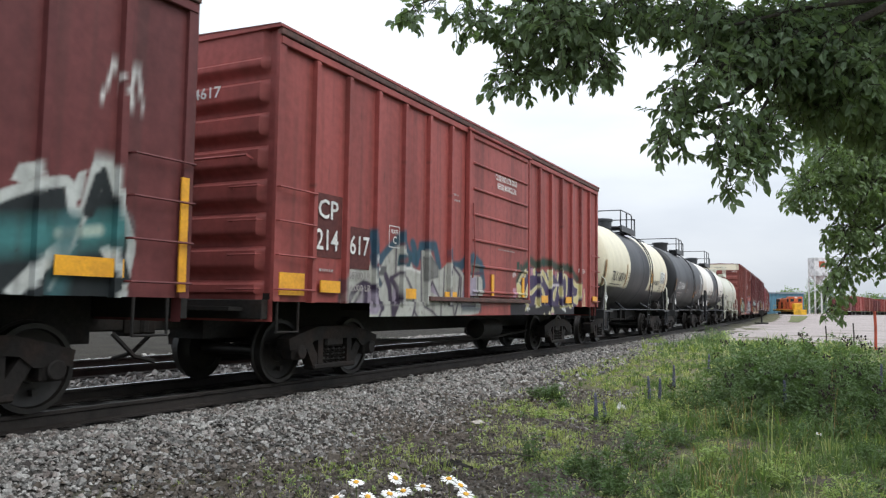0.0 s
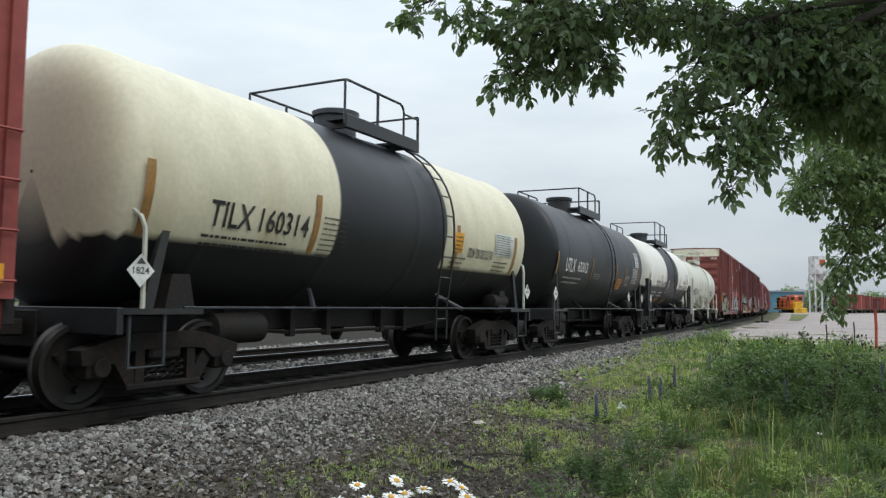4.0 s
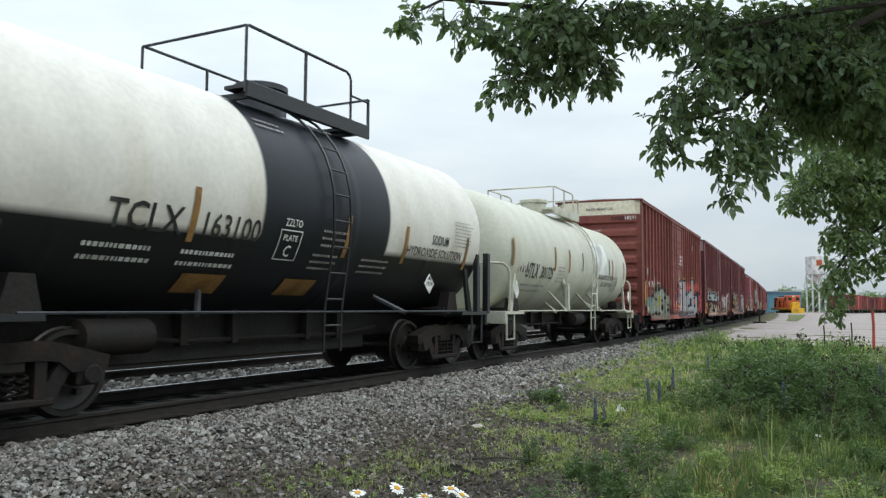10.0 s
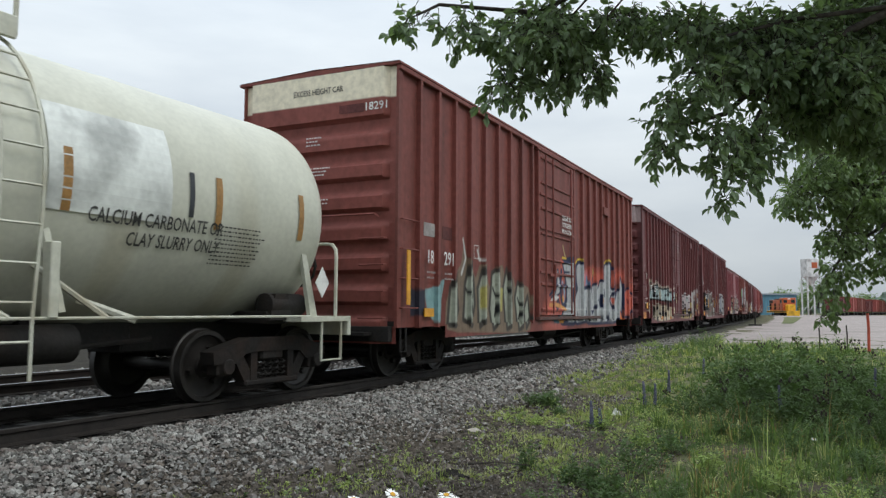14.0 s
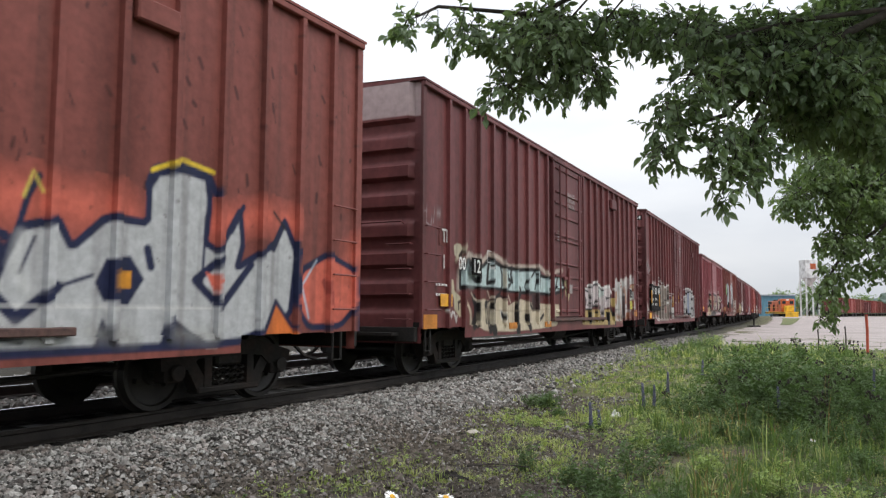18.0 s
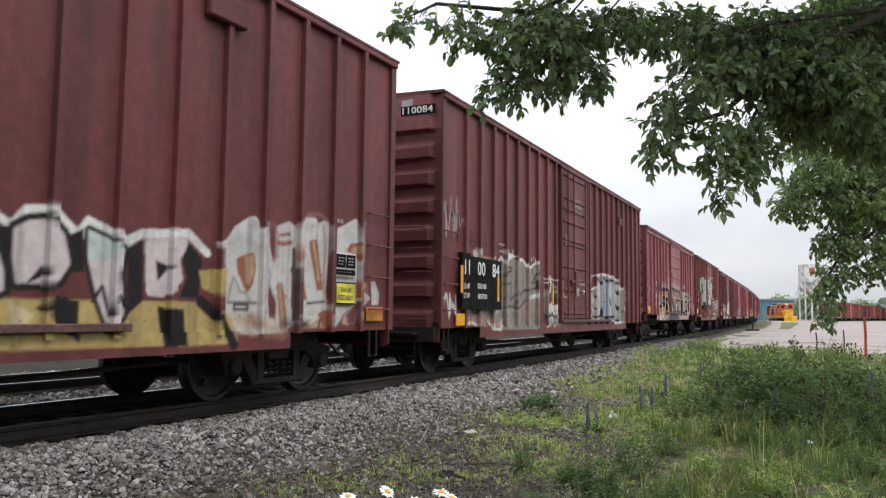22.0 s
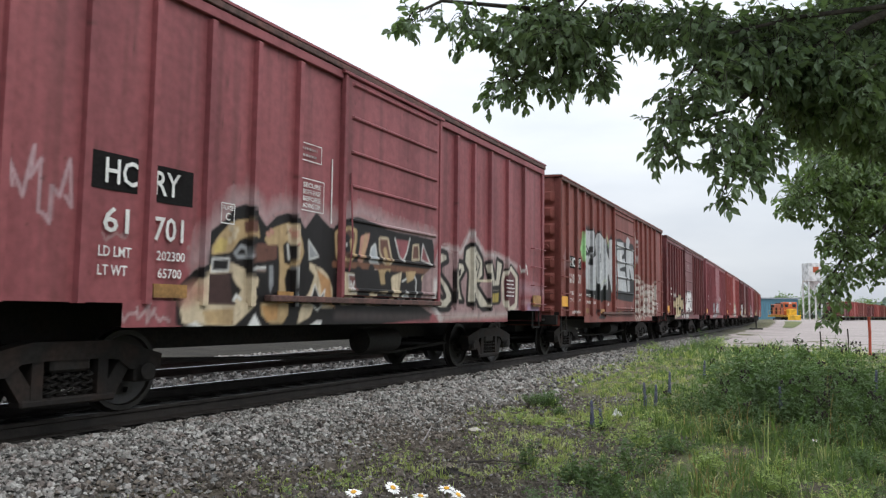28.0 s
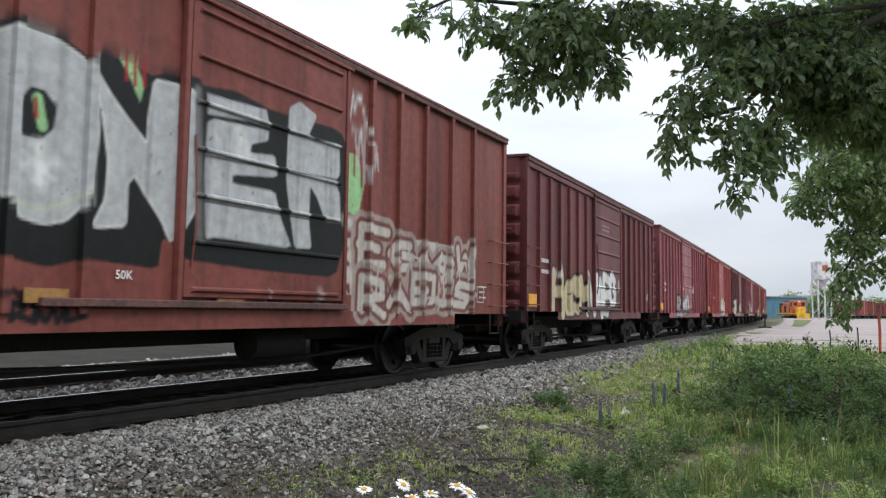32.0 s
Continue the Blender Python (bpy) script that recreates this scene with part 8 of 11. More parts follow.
    sp.blob([(5.35, 1.66), (5.66, 1.52), (5.74, 1.15), (5.5, 1.21), (5.45, 1.45)], (.4, .22, .1))
    sp.blob([(5.21, 1.2), (5.32, 1.45), (5.44, 1.27), (5.55, 1.39), (5.52, 1.24), (5.34, 1.11)], BK, CHALK, 0.01)
    sp.blob([(3.97, 0.89), (4.11, 1.07), (4.24, 0.89)], CHALK)
    sp.blob([(5.16, 0.9), (5.34, 0.98), (5.45, 0.97), (5.41, 0.88)], CHALK)
    sp.blob([(4.81, 1.25), (4.94, 1.37), (4.89, 1.16)], DIM)
    sp.blob([(4.66, 0.96), (4.87, 1.11), (4.81, 0.93)], BK)
    sp.blob([(3.03, 0.93), (3.17, 0.98), (3.28, 0.9)], CHALK)
    sp.blob([(5.71, 2.26), (5.92, 2.4), (6.27, 2.38), (6.85, 2.36), (7.22, 2.35), (8.09, 2.34), (8.48, 1.94), (8.59, 1.81), (8.26, 1.72), (8.1, 1.2), (5.78, 1.11)], BK)
    sp.blob([(5.77, 2.19), (5.98, 2.28), (6.16, 2.25), (6.16, 2.12), (6.09, 1.86), (5.98, 1.81), (5.81, 1.85), (5.78, 2.05)], MUD, TAN, 0.03)
    sp.line([(5.92, 2.09), (5.94, 2.02)], 0.1, BK)
    sp.line([(5.93, 2.04), (5.93, 2.03)], 0.02, CHALK)
    sp.line([(6.05, 2.08), (6.1, 1.91)], 0.05, TAN)
    sp.line([(5.84, 1.93), (5.87, 1.83)], 0.03, CREAM)
    sp.blob([(6.28, 2.19), (6.53, 2.26), (6.5, 2.14), (6.39, 1.91), (6.33, 1.8), (6.21, 1.82), (6.26, 2.01)], ROSE)
    sp.line([(6.43, 2.19), (6.33, 1.88)], 0.04, TAN, 0.04, 0.8)
    sp.blob([(6.52, 1.85), (6.57, 2.04), (6.68, 2.11), (6.72, 1.98), (6.74, 1.84), (6.85, 1.77), (6.65, 1.72)], (.36, .38, .4), CHALK, 0.012)
    sp.blob([(6.79, 2.21), (7.04, 2.22), (7.08, 2.11), (7.17, 1.88), (7.06, 1.78), (6.92, 1.86), (6.81, 1.99)], MUD, CREAM, 0.02)
    sp.line([(6.96, 2.03), (7.06, 1.82)], 0.05, TAN)
    sp.blob([(7.26, 2.23), (7.7, 2.24), (7.61, 2.02), (7.5, 1.9), (7.37, 2.02)], (.25, .08, .09))
    sp.line([(7.25, 2.24), (7.39, 1.97), (7.51, 1.9), (7.63, 2.05), (7.72, 2.28)], 0.014, CHALK)
    sp.blob([(7.83, 2.18), (8.01, 2.2), (8.04, 1.96), (7.8, 1.94)], MUD, CREAM, 0.015)
    sp.blob([(8.16, 2.22), (8.44, 1.9), (8.11, 1.96)], (.25, .08, .09), CHALK, 0.012)
    sp.line([(5.74, 1.75), (6.89, 1.77), (8.54, 1.78)], 0.045, (.16, .075, .045))
    sp.blob([(5.81, 1.65), (6.19, 1.63), (6.24, 1.21), (5.85, 1.18)], CREAM)
    sp.blob([(5.99, 1.62), (6.19, 1.61), (6.22, 1.37), (6.03, 1.39)], (.13, .05, .045), CHALK, 0.01)
    sp.line([(6.05, 1.52), (6.1, 1.45), (6.14, 1.52), (6.1, 1.37), (6.05, 1.49)], 0.012, CHALK)
    sp.line([(6.25, 1.64), (6.36, 1.22)], 0.11, BK)
    sp.line([(5.83, 1.6), (5.87, 1.21)], 0.05, BK)
    sp.blob([(6.54, 1.38), (6.99, 1.41), (7.18, 1.65), (7.48, 1.73), (7.37, 1.23), (6.58, 1.19)], CREAM)
    sp.blob([(6.78, 1.73), (7.14, 1.76), (7.04, 1.52), (6.86, 1.51)], TAN)
    sp.line([(6.59, 1.72), (6.7, 1.44)], 0.08, BK)
    sp.line([(7.05, 1.64), (7.13, 1.23)], 0.09, BK)
    sp.line([(6.8, 1.34), (7.2, 1.3)], 0.05, BK)
    sp.blob([(7.5, 1.34), (7.62, 1.43), (7.71, 1.3), (7.59, 1.21)], DIM, CHALK, 0.012)
    sp.line([(7.5, 1.58), (7.85, 1.71), (7.95, 1.61), (7.92, 1.26)], 0.014, CHALK)
    sp.blob([(7.6, 1.74), (7.94, 1.76), (7.86, 1.63), (7.65, 1.56)], TAN)
    sp.line([(8.17, 1.65), (8.49, 1.77)], 0.05, CREAM)
    sp.line([(8.04, 1.52), (8.1, 1.23)], 0.06, BK)
    sp.line([(5.78, 1.04), (8.48, 1.01)], 0.06, (.05, .04, .04), 0.04, 0.9)
    sp.blob([(8.15, 1.68), (8.56, 1.91), (8.7, 2.18), (8.9, 2.27), (9.23, 2.27), (9.41, 2.17), (9.76, 2.24), (10.01, 2.48), (10.13, 2.67), (10.26, 2.69), (10.47, 2.52), (10.84, 2.25), (11.15, 2.24), (11.3, 2.34), (11.63, 2.2), (12.06, 2.18), (12.55, 2.04), (12.68, 1.56), (12.7, 1.07), (10.33, 1.03), (8.6, 1.06), (8.12, 1.23)], (.3, .2, .2))
    sp.line([(8.63, 1.61), (8.59, 1.27), (8.91, 1.01)], 0.06, CHALK, 0.06, 0.7)
    sp.line([(8.91, 1.01), (12.54, 1.07)], 0.05, (.4, .36, .33), 0.05, 0.7)
    sp.line([(8.75, 2.14), (9.23, 2.26), (9.76, 2.22), (10.16, 2.62), (10.84, 2.27), (11.63, 2.26), (12.55, 2.11)], 0.04, CHALK, 0.06, 0.55)
    sp.blob([(8.76, 1.96), (8.81, 2.14), (9.02, 2.18), (9.2, 2.15), (9.24, 2.01), (9.08, 1.96), (8.97, 1.91), (8.98, 1.77), (9.26, 1.61), (9.44, 1.44), (9.44, 1.29), (9.22, 1.15), (8.9, 1.14), (8.74, 1.24), (8.69, 1.38), (8.78, 1.48), (9.05, 1.35), (9.16, 1.39), (8.99, 1.56), (8.77, 1.72)], SB, BK, 0.05)
    sp.blob([(9.53, 1.96), (9.71, 2.05), (9.9, 2.03), (9.97, 1.88), (9.73, 1.67), (9.8, 1.45), (9.93, 1.3), (9.62, 1.3), (9.49, 1.51), (9.48, 1.81)], SB, BK, 0.045)
    sp.blob([(9.66, 1.86), (9.78, 1.92), (9.78, 1.79), (9.66, 1.73)], BK)
    sp.blob([(9.9, 2.03), (9.95, 2.3), (10.21, 2.39), (10.48, 2.36), (10.77, 2.14), (10.79, 1.81), (10.51, 1.64), (11.02, 1.33), (11.18, 1.18), (10.66, 1.16), (10.31, 1.47), (10.32, 1.24), (10.05, 1.27), (10.1, 1.85)], SB, BK, 0.05)
    sp.blob([(10.29, 2.1), (10.45, 2.11), (10.5, 1.92), (10.32, 1.83)], BK)
    sp.line([(10.28, 2.3), (10.63, 2.05), (10.5, 1.8)], 0.02, BK)
    sp.blob([(10.85, 2.07), (11.15, 2.13), (11.28, 2.02), (11.4, 1.77), (11.46, 2.22), (11.8, 2.14), (11.64, 1.69), (11.66, 1.33), (11.18, 1.32), (11.09, 1.67)], SB, BK, 0.045)
    sp.blob([(11.89, 1.97), (12.24, 2.06), (12.56, 1.88), (12.54, 1.27), (12.09, 1.13), (11.82, 1.35), (11.77, 1.79)], (.1, .035, .04), SB, 0.06)
    sp.line([(11.84, 1.99), (12.26, 2.13), (12.67, 1.91), (12.65, 1.23)], 0.03, BK)
    sp.line([(10.3, 1.71), (11.01, 1.73)], 0.02, (.6, .55, .4))
    sp.blob([(11.09, 1.5), (11.62, 1.54), (11.59, 1.3), (11.15, 1.27)], (.35, .27, .06), BK, 0.03)
    sp.line([(11.17, 1.59), (11.61, 1.62)], 0.05, BK)
    sp.line([(12.82, 1.66), (14.09, 1.61)], 0.1, (.42, .3, .34), 0.1, 0.5)
    sp.line([(12.92, 1.33), (13.76, 1.34)], 0.05, (.42, .36, .36), 0.06, 0.5)
    sp.line([(12.74, 2.13), (12.83, 1.99), (13, 2.24), (13.07, 2.01), (13.14, 2.16), (13.21, 1.97)], 0.02, CHALK)
    car = boxcar("red boxcar with gold and black graffiti", L, 4.6, 1.16, .92, [.92, 1.71, 2.48, 3.26, 4.03, 4.85] + [9.5, 10.25, 11.05, 11.95, 12.9], (5.9, 8.7), OXIDE_B, sp, .22, zfine=2.6)
    h = L / 2
    part("patch", Mesh().box(-h + 1.72, -h + 2.34, -1.562, -1.556, 2.24, 2.6), BLACKPATCH, car)
    part("patch", Mesh().box(-h + 2.5, -h + 3.08, -1.562, -1.556, 2.2, 2.58), BLACKPATCH, car)
    for tx, x, z, w in (("HC", 1.94, 2.3, .38), ("RY", 2.54, 2.27, .34), ("61", 1.94, 1.83, .3), ("701", 2.55, 1.8, .4)):
        writing(car, tx, -h + x, z, w, .25, -1.58)
    for tx, x, z, w in (("LD LMT", 1.9, 1.6, .38), ("LT WT", 1.9, 1.42, .34), ("202300", 2.6, 1.6, .38), ("65700", 2.62, 1.42, .32)):
        writing(car, tx, -h + x, z, w, .1, -1.58)
    writing(car, "PLATE", -h + 3.53, 2.24, .16, .05, -1.58)
    writing(car, "C", -h + 3.57, 2.12, .08, .09, -1.58)
    outline_box(car, -h + 3.5, 2.08, .22, .24)
    for k, wd in enumerate(("SECURE", "BOTH HASP", "BEFORE", "MOVING CAR")):
        writing(car, wd, -h + 4.98, 2.72 - .09 * k, .38, .065, -1.58)
    outline_box(car, -h + 4.9, 2.41, .54, .43)
    outline_box(car, -h + 4.87, 3.07, .5, .24)
    part("white_line", Mesh().box(-h + 5.62, -h + 5.64, -1.572, -1.566, 2.3, 3.2), LETTER, car)
    small_print(car, -h + 4.95, 3.1, .4, .18, 2, -1.58, 4)
    small_print(car, -h + 11.78, 1.42, .45, .4, 5, -1.645, 12, LETTER)
    end_marks(car, h, "HCRY 61701", 3.95, .16, .2, 1.2)
    part("small_print", on_end(bars(.5, .08, 1, 3), -.3, 3.4, -h - .045), LETTER, car)
    part("small_print", on_end(bars(.6, .08, 1, 4), -.1, 2.95, -h - .045), LETTER, car)
    reflector(car, -h + .12, 1.22, .5, .26)
    reflector(car, -h + 2.55, 1.22, .45, .14, AMBER)
    reflector(car, -h + 4.5, 1.2, .3, .14, AMBER)
    reflector(car, h - .75, 1.25, .5, .26, AMBER)
    return add_car(car, 56.7, 70.9)


def car_silver_letters():
    L, sp = 14.2, Spray(23)
    GREEN, DARK = (.3, .52, .25), (.013, .014, .014)
    sp.blob([(2.29, 2.99), (2.37, 3.09), (2.31, 3.5), (2.52, 3.59), (2.95, 3.53), (3.48, 3.54), (3.56, 3.42), (3.78, 3.57), (4.15, 3.56), (4.53, 3.39), (4.64, 3.52), (4.9, 3.49), (5.23, 3.44), (5.46, 3.55), (5.84, 3.56), (6.33, 1.54), (5.73, 1.74), (5.45, 1.8), (5.41, 1.48), (4.54, 1.53), (4.18, 1.43), (3.7, 1.52), (3.06, 1.56), (2.28, 1.58), (2.24, 1.82), (2.21, 2.67)], DARK)
    sp.blob([(2.36, 3.49), (2.65, 3.45), (3.45, 3.52), (3.44, 3), (3.34, 2.87), (3.13, 2.71), (3, 2.61), (3.57, 2.81), (3.59, 2.73), (3.59, 1.78), (3.05, 1.78), (2.27, 1.81), (2.25, 2.67), (2.63, 2.76), (2.79, 2.73), (2.84, 2.8), (2.71, 2.84), (2.59, 2.85), (2.35, 2.95), (2.34, 3)], SILVER)
    sp.blob([(2.71, 2.83), (2.8, 2.96), (2.87, 3.03), (3.1, 3.02), (3.11, 2.96), (2.99, 2.87), (2.83, 2.78)], DARK)
    sp.blob([(2.87, 2.68), (2.73, 2.5), (2.93, 2.48), (3.11, 2.47), (3.1, 2.63), (3.34, 2.83), (3.56, 2.92), (3.48, 2.95), (3.07, 2.74)], DARK)
    sp.blob([(3.51, 3.26), (3.61, 3.37), (3.78, 3.48), (4.16, 3.48), (4.46, 3.38), (4.59, 3.16), (4.64, 2.75), (4.61, 2.4), (4.52, 2.04), (4.33, 1.86), (4.14, 1.81), (3.91, 1.85), (3.86, 1.94), (3.68, 2.05), (3.63, 2.58), (3.59, 2.89)], SILVER, CHALK, 0.012)
    sp.blob([(3.86, 2.87), (3.94, 2.99), (4.08, 2.99), (4.2, 2.87), (4.18, 2.67), (4.06, 2.54), (3.87, 2.55)], DARK)
    sp.line([(4.01, 2.9), (4.07, 2.67)], 0.05, GREEN)
    sp.line([(3.99, 2.89), (4.01, 2.74)], 0.02, (.3, .02, .02))
    sp.line([(4.03, 2.49), (4.07, 2.16)], 0.06, (.66, .67, .66), 0.05, 0.8)
    sp.line([(3.88, 2.29), (4.23, 2.36)], 0.04, (.66, .67, .66), 0.05, 0.8)
    sp.line([(3.91, 2.4), (4.2, 2.22)], 0.02, (.66, .67, .66), 0.03, 0.7)
    sp.line([(3.81, 2), (4.13, 1.93), (4.57, 2.15)], 0.02, (.5, .53, .4), 0.02, 0.8)
    sp.blob([(1.9, 2.86), (1.98, 2.99), (2.02, 3.11), (2.05, 3.33), (2.2, 3.43), (2.25, 3.28), (2.28, 2.96), (2.37, 2.81), (2.25, 2.72), (2.29, 2.42), (2.19, 2.51), (2.06, 2.64), (1.99, 2.76)], GREEN)
    sp.line([(1.97, 3.26), (1.99, 3.02)], 0.028, (.2, .012, .02))
    sp.line([(2.07, 3.42), (2.09, 3.13)], 0.028, (.2, .012, .02))
    sp.line([(2.17, 3.48), (2.19, 3.21)], 0.028, (.2, .012, .02))
    sp.line([(1.99, 2.81), (2, 2.58)], 0.028, (.2, .012, .02))
    sp.line([(2.1, 2.68), (2.12, 2.39)], 0.028, (.2, .012, .02))
    sp.line([(2.26, 2.6), (2.27, 2.33)], 0.028, (.2, .012, .02))
    sp.line([(2.32, 2.98), (2.52, 3.01), (3, 2.73)], 0.03, DARK)
    sp.line([(2.3, 2.2), (3.5, 2.25)], 0.1, (.34, .35, .36), 0.1, 0.5)
    sp.line([(2.96, 3.36), (3.06, 1.84)], 0.03, (.3, .31, .32), 0.03, 0.6)
    sp.line([(2.35, 1.91), (3.52, 1.87)], 0.05, (.36, .37, .36), 0.05, 0.5)
    sp.line([(4.56, 3.44), (4.62, 2.05)], 0.025, (.28, .29, .3), 0.02, 0.6)
    sp.blob([(4.57, 3.33), (4.75, 3.13), (4.96, 2.93), (5.2, 2.73), (5.2, 3.01), (5.26, 3.41), (5.58, 3.44), (5.75, 3.39), (5.8, 3.18), (5.79, 2.45), (5.81, 2.14), (5.56, 1.76), (5.43, 1.98), (5.21, 2.21), (5.06, 2.39), (4.98, 2.29), (4.99, 1.88), (4.61, 1.83), (4.75, 2.12), (4.76, 2.5), (4.67, 2.92), (4.58, 3.17)], SILVER, CHALK, 0.012)
    sp.blob([(4.84, 3.5), (5.03, 3.5), (5.13, 3.31), (5.09, 3.13), (4.97, 3.33)], GREEN)
    sp.line([(4.91, 3.54), (4.92, 3.32)], 0.02, (.3, .015, .03))
    sp.line([(5.01, 3.52), (5.02, 3.29)], 0.02, (.3, .015, .03))
    sp.line([(5.12, 3.5), (5.13, 3.31)], 0.02, (.3, .015, .03))
    sp.blob([(5.74, 3.48), (6.34, 3.57), (6.97, 3.49), (8.36, 3.55), (8.76, 3.15), (8.62, 2.25), (8.34, 1.52), (6.76, 1.54), (5.63, 1.6), (5.59, 1.76), (5.82, 1.84)], DARK)
    sp.blob([(5.91, 3.43), (6.03, 3.43), (6.87, 3.47), (6.94, 3.28), (6.58, 3.27), (5.93, 3.2)], SILVER)
    sp.blob([(5.93, 3.17), (6.93, 3.23), (6.91, 3.1), (6.64, 3.01), (6.6, 2.9), (7.05, 2.95), (7.11, 2.69), (6.34, 2.6), (6.34, 2.5), (7.07, 2.51), (7.18, 2.21), (7.42, 1.84), (6.11, 1.87), (5.96, 1.83), (5.91, 2.59)], SILVER)
    sp.blob([(7.3, 3.61), (7.5, 3.73), (7.86, 3.63), (7.69, 3.33), (7.81, 3.28), (8.37, 3.36), (8.39, 2.93), (8.29, 2.82), (8.4, 2.66), (8.44, 2.27), (8.1, 2.24), (7.9, 2.55), (7.75, 2.68), (7.74, 2.23), (7.81, 1.87), (7.47, 1.85), (7.37, 2.23), (7.27, 2.68), (7.28, 3.25)], SILVER)
    sp.line([(6.45, 3.07), (6.51, 2.89)], 0.09, CHALK, 0.06, 0.8)
    sp.line([(5.92, 2.74), (8.39, 2.85)], 0.014, INK, 0.012, 0.9)
    sp.line([(5.94, 2.25), (8.42, 2.25)], 0.014, INK, 0.012, 0.9)
    sp.line([(5.92, 3.18), (8.37, 3.36)], 0.014, INK, 0.012, 0.9)
    sp.line([(5.78, 3.43), (5.88, 1.85)], 0.05, (.2, .2, .2), 0.03, 0.7)
    sp.blob([(8.53, 3.31), (8.93, 3.3), (9.09, 2.88), (8.96, 2.41), (8.65, 2.48)], GREEN)
    sp.line([(8.67, 3.36), (8.68, 3.06)], 0.022, (.22, .015, .025))
    sp.line([(8.84, 3.33), (8.85, 3)], 0.022, (.22, .015, .025))
    sp.line([(9.01, 3.28), (9.03, 2.87)], 0.022, (.22, .015, .025))
    sp.line([(9.12, 2.88), (9.13, 2.39)], 0.022, (.22, .015, .025))
    sp.line([(8.57, 2.33), (8.96, 2.29), (9.12, 2.1)], 0.09, CHALK, 0.06, 0.8)
    sp.blob([(8.57, 2.07), (9.96, 2.23), (11.04, 2.24), (12.2, 2.23), (12.32, 1.81), (12.38, 1.32), (10, 1.27), (8.58, 1.31)], (.5, .45, .41))
    sp.line([(8.62, 1.96), (8.65, 1.89), (8.72, 1.94)], 0.035, (.32, .16, .13))
    sp.line([(8.64, 1.48), (8.78, 1.34), (8.76, 1.43)], 0.035, (.15, .045, .04))
    sp.line([(8.63, 1.85), (8.6, 1.79), (8.75, 1.73)], 0.035, (.15, .045, .04))
    sp.line([(9.02, 1.56), (9.17, 1.49), (9.17, 1.5)], 0.035, (.32, .16, .13))
    sp.line([(9.02, 1.6), (9.19, 1.45), (9.13, 1.55)], 0.035, (.15, .045, .04))
    sp.line([(9.02, 1.64), (9.08, 1.57), (9.19, 1.7)], 0.035, (.15, .045, .04))
    sp.line([(9.38, 1.54), (9.46, 1.45), (9.64, 1.49)], 0.035, (.32, .16, .13))
    sp.line([(9.38, 1.53), (9.55, 1.41), (9.55, 1.47)], 0.035, (.15, .045, .04))
    sp.line([(9.37, 1.81), (9.33, 1.72), (9.61, 1.88)], 0.035, (.15, .045, .04))
    sp.line([(9.62, 1.7), (9.61, 1.58), (9.8, 1.7)], 0.035, (.32, .16, .13))
    sp.line([(9.62, 1.46), (9.6, 1.36), (9.76, 1.4)], 0.035, (.15, .045, .04))
    sp.line([(9.61, 1.92), (9.63, 1.77), (9.77, 1.88)], 0.035, (.15, .045, .04))
    sp.line([(10.09, 2.07), (10.01, 1.98), (10.36, 2.02)], 0.035, (.32, .16, .13))
    sp.line([(10.09, 1.98), (10.11, 1.9), (10.29, 2.06)], 0.035, (.15, .045, .04))
    sp.line([(10.1, 1.68), (10.31, 1.5), (10.36, 1.54)], 0.035, (.15, .045, .04))
    sp.line([(10.37, 1.97), (10.61, 1.81), (10.57, 1.83)], 0.035, (.32, .16, .13))
    sp.line([(10.38, 1.74), (10.56, 1.66), (10.53, 1.72)], 0.035, (.15, .045, .04))
    sp.line([(10.37, 2.07), (10.4, 1.88), (10.54, 2.15)], 0.035, (.15, .045, .04))
    sp.line([(10.79, 2.08), (10.97, 1.98), (10.97, 2.14)], 0.035, (.32, .16, .13))
    sp.line([(10.81, 1.52), (10.85, 1.43), (10.93, 1.58)], 0.035, (.15, .045, .04))
    sp.line([(10.79, 2.08), (10.93, 2.01), (10.91, 2.04)], 0.035, (.15, .045, .04))
    sp.line([(11.28, 1.52), (11.21, 1.38), (11.59, 1.51)], 0.035, (.32, .16, .13))
    sp.line([(11.28, 1.53), (11.35, 1.44), (11.5, 1.6)], 0.035, (.15, .045, .04))
    sp.line([(11.27, 1.93), (11.25, 1.74), (11.6, 1.9)], 0.035, (.15, .045, .04))
    sp.line([(11.7, 2.08), (11.68, 1.99), (11.89, 1.95)], 0.035, (.32, .16, .13))
    sp.line([(11.7, 2.17), (11.6, 1.95), (11.98, 2.01)], 0.035, (.15, .045, .04))
    sp.line([(11.71, 1.97), (11.97, 1.83), (12.04, 1.88)], 0.035, (.15, .045, .04))
    sp.line([(8.72, 3.83), (8.79, 4.18), (8.96, 4.14), (8.82, 3.98), (9.09, 3.84), (8.96, 4.22)], 0.018, CHALK)
    sp.line([(8.76, 3.68), (9.2, 3.69), (9.08, 3.96), (9.28, 3.46), (8.83, 3.78)], 0.015, CHALK)
    sp.line([(3.86, 0.98), (3.87, 1.12), (3.99, 1.1), (3.92, 1.01), (4.08, 0.96), (4.08, 1.1), (4.15, 0.98)], 0.035, INK)
    sp.line([(4.18, 0.96), (4.25, 1.08), (4.29, 0.95), (4.39, 1.11), (4.37, 0.96), (4.57, 1.01)], 0.03, INK)
    sp.line([(7.02, 1.31), (7.08, 1.1)], 0.02, (.4, .4, .4), 0.02, 0.5)
    sp.line([(8.01, 1.33), (8.06, 1.15)], 0.05, (.4, .38, .36), 0.04, 0.6)
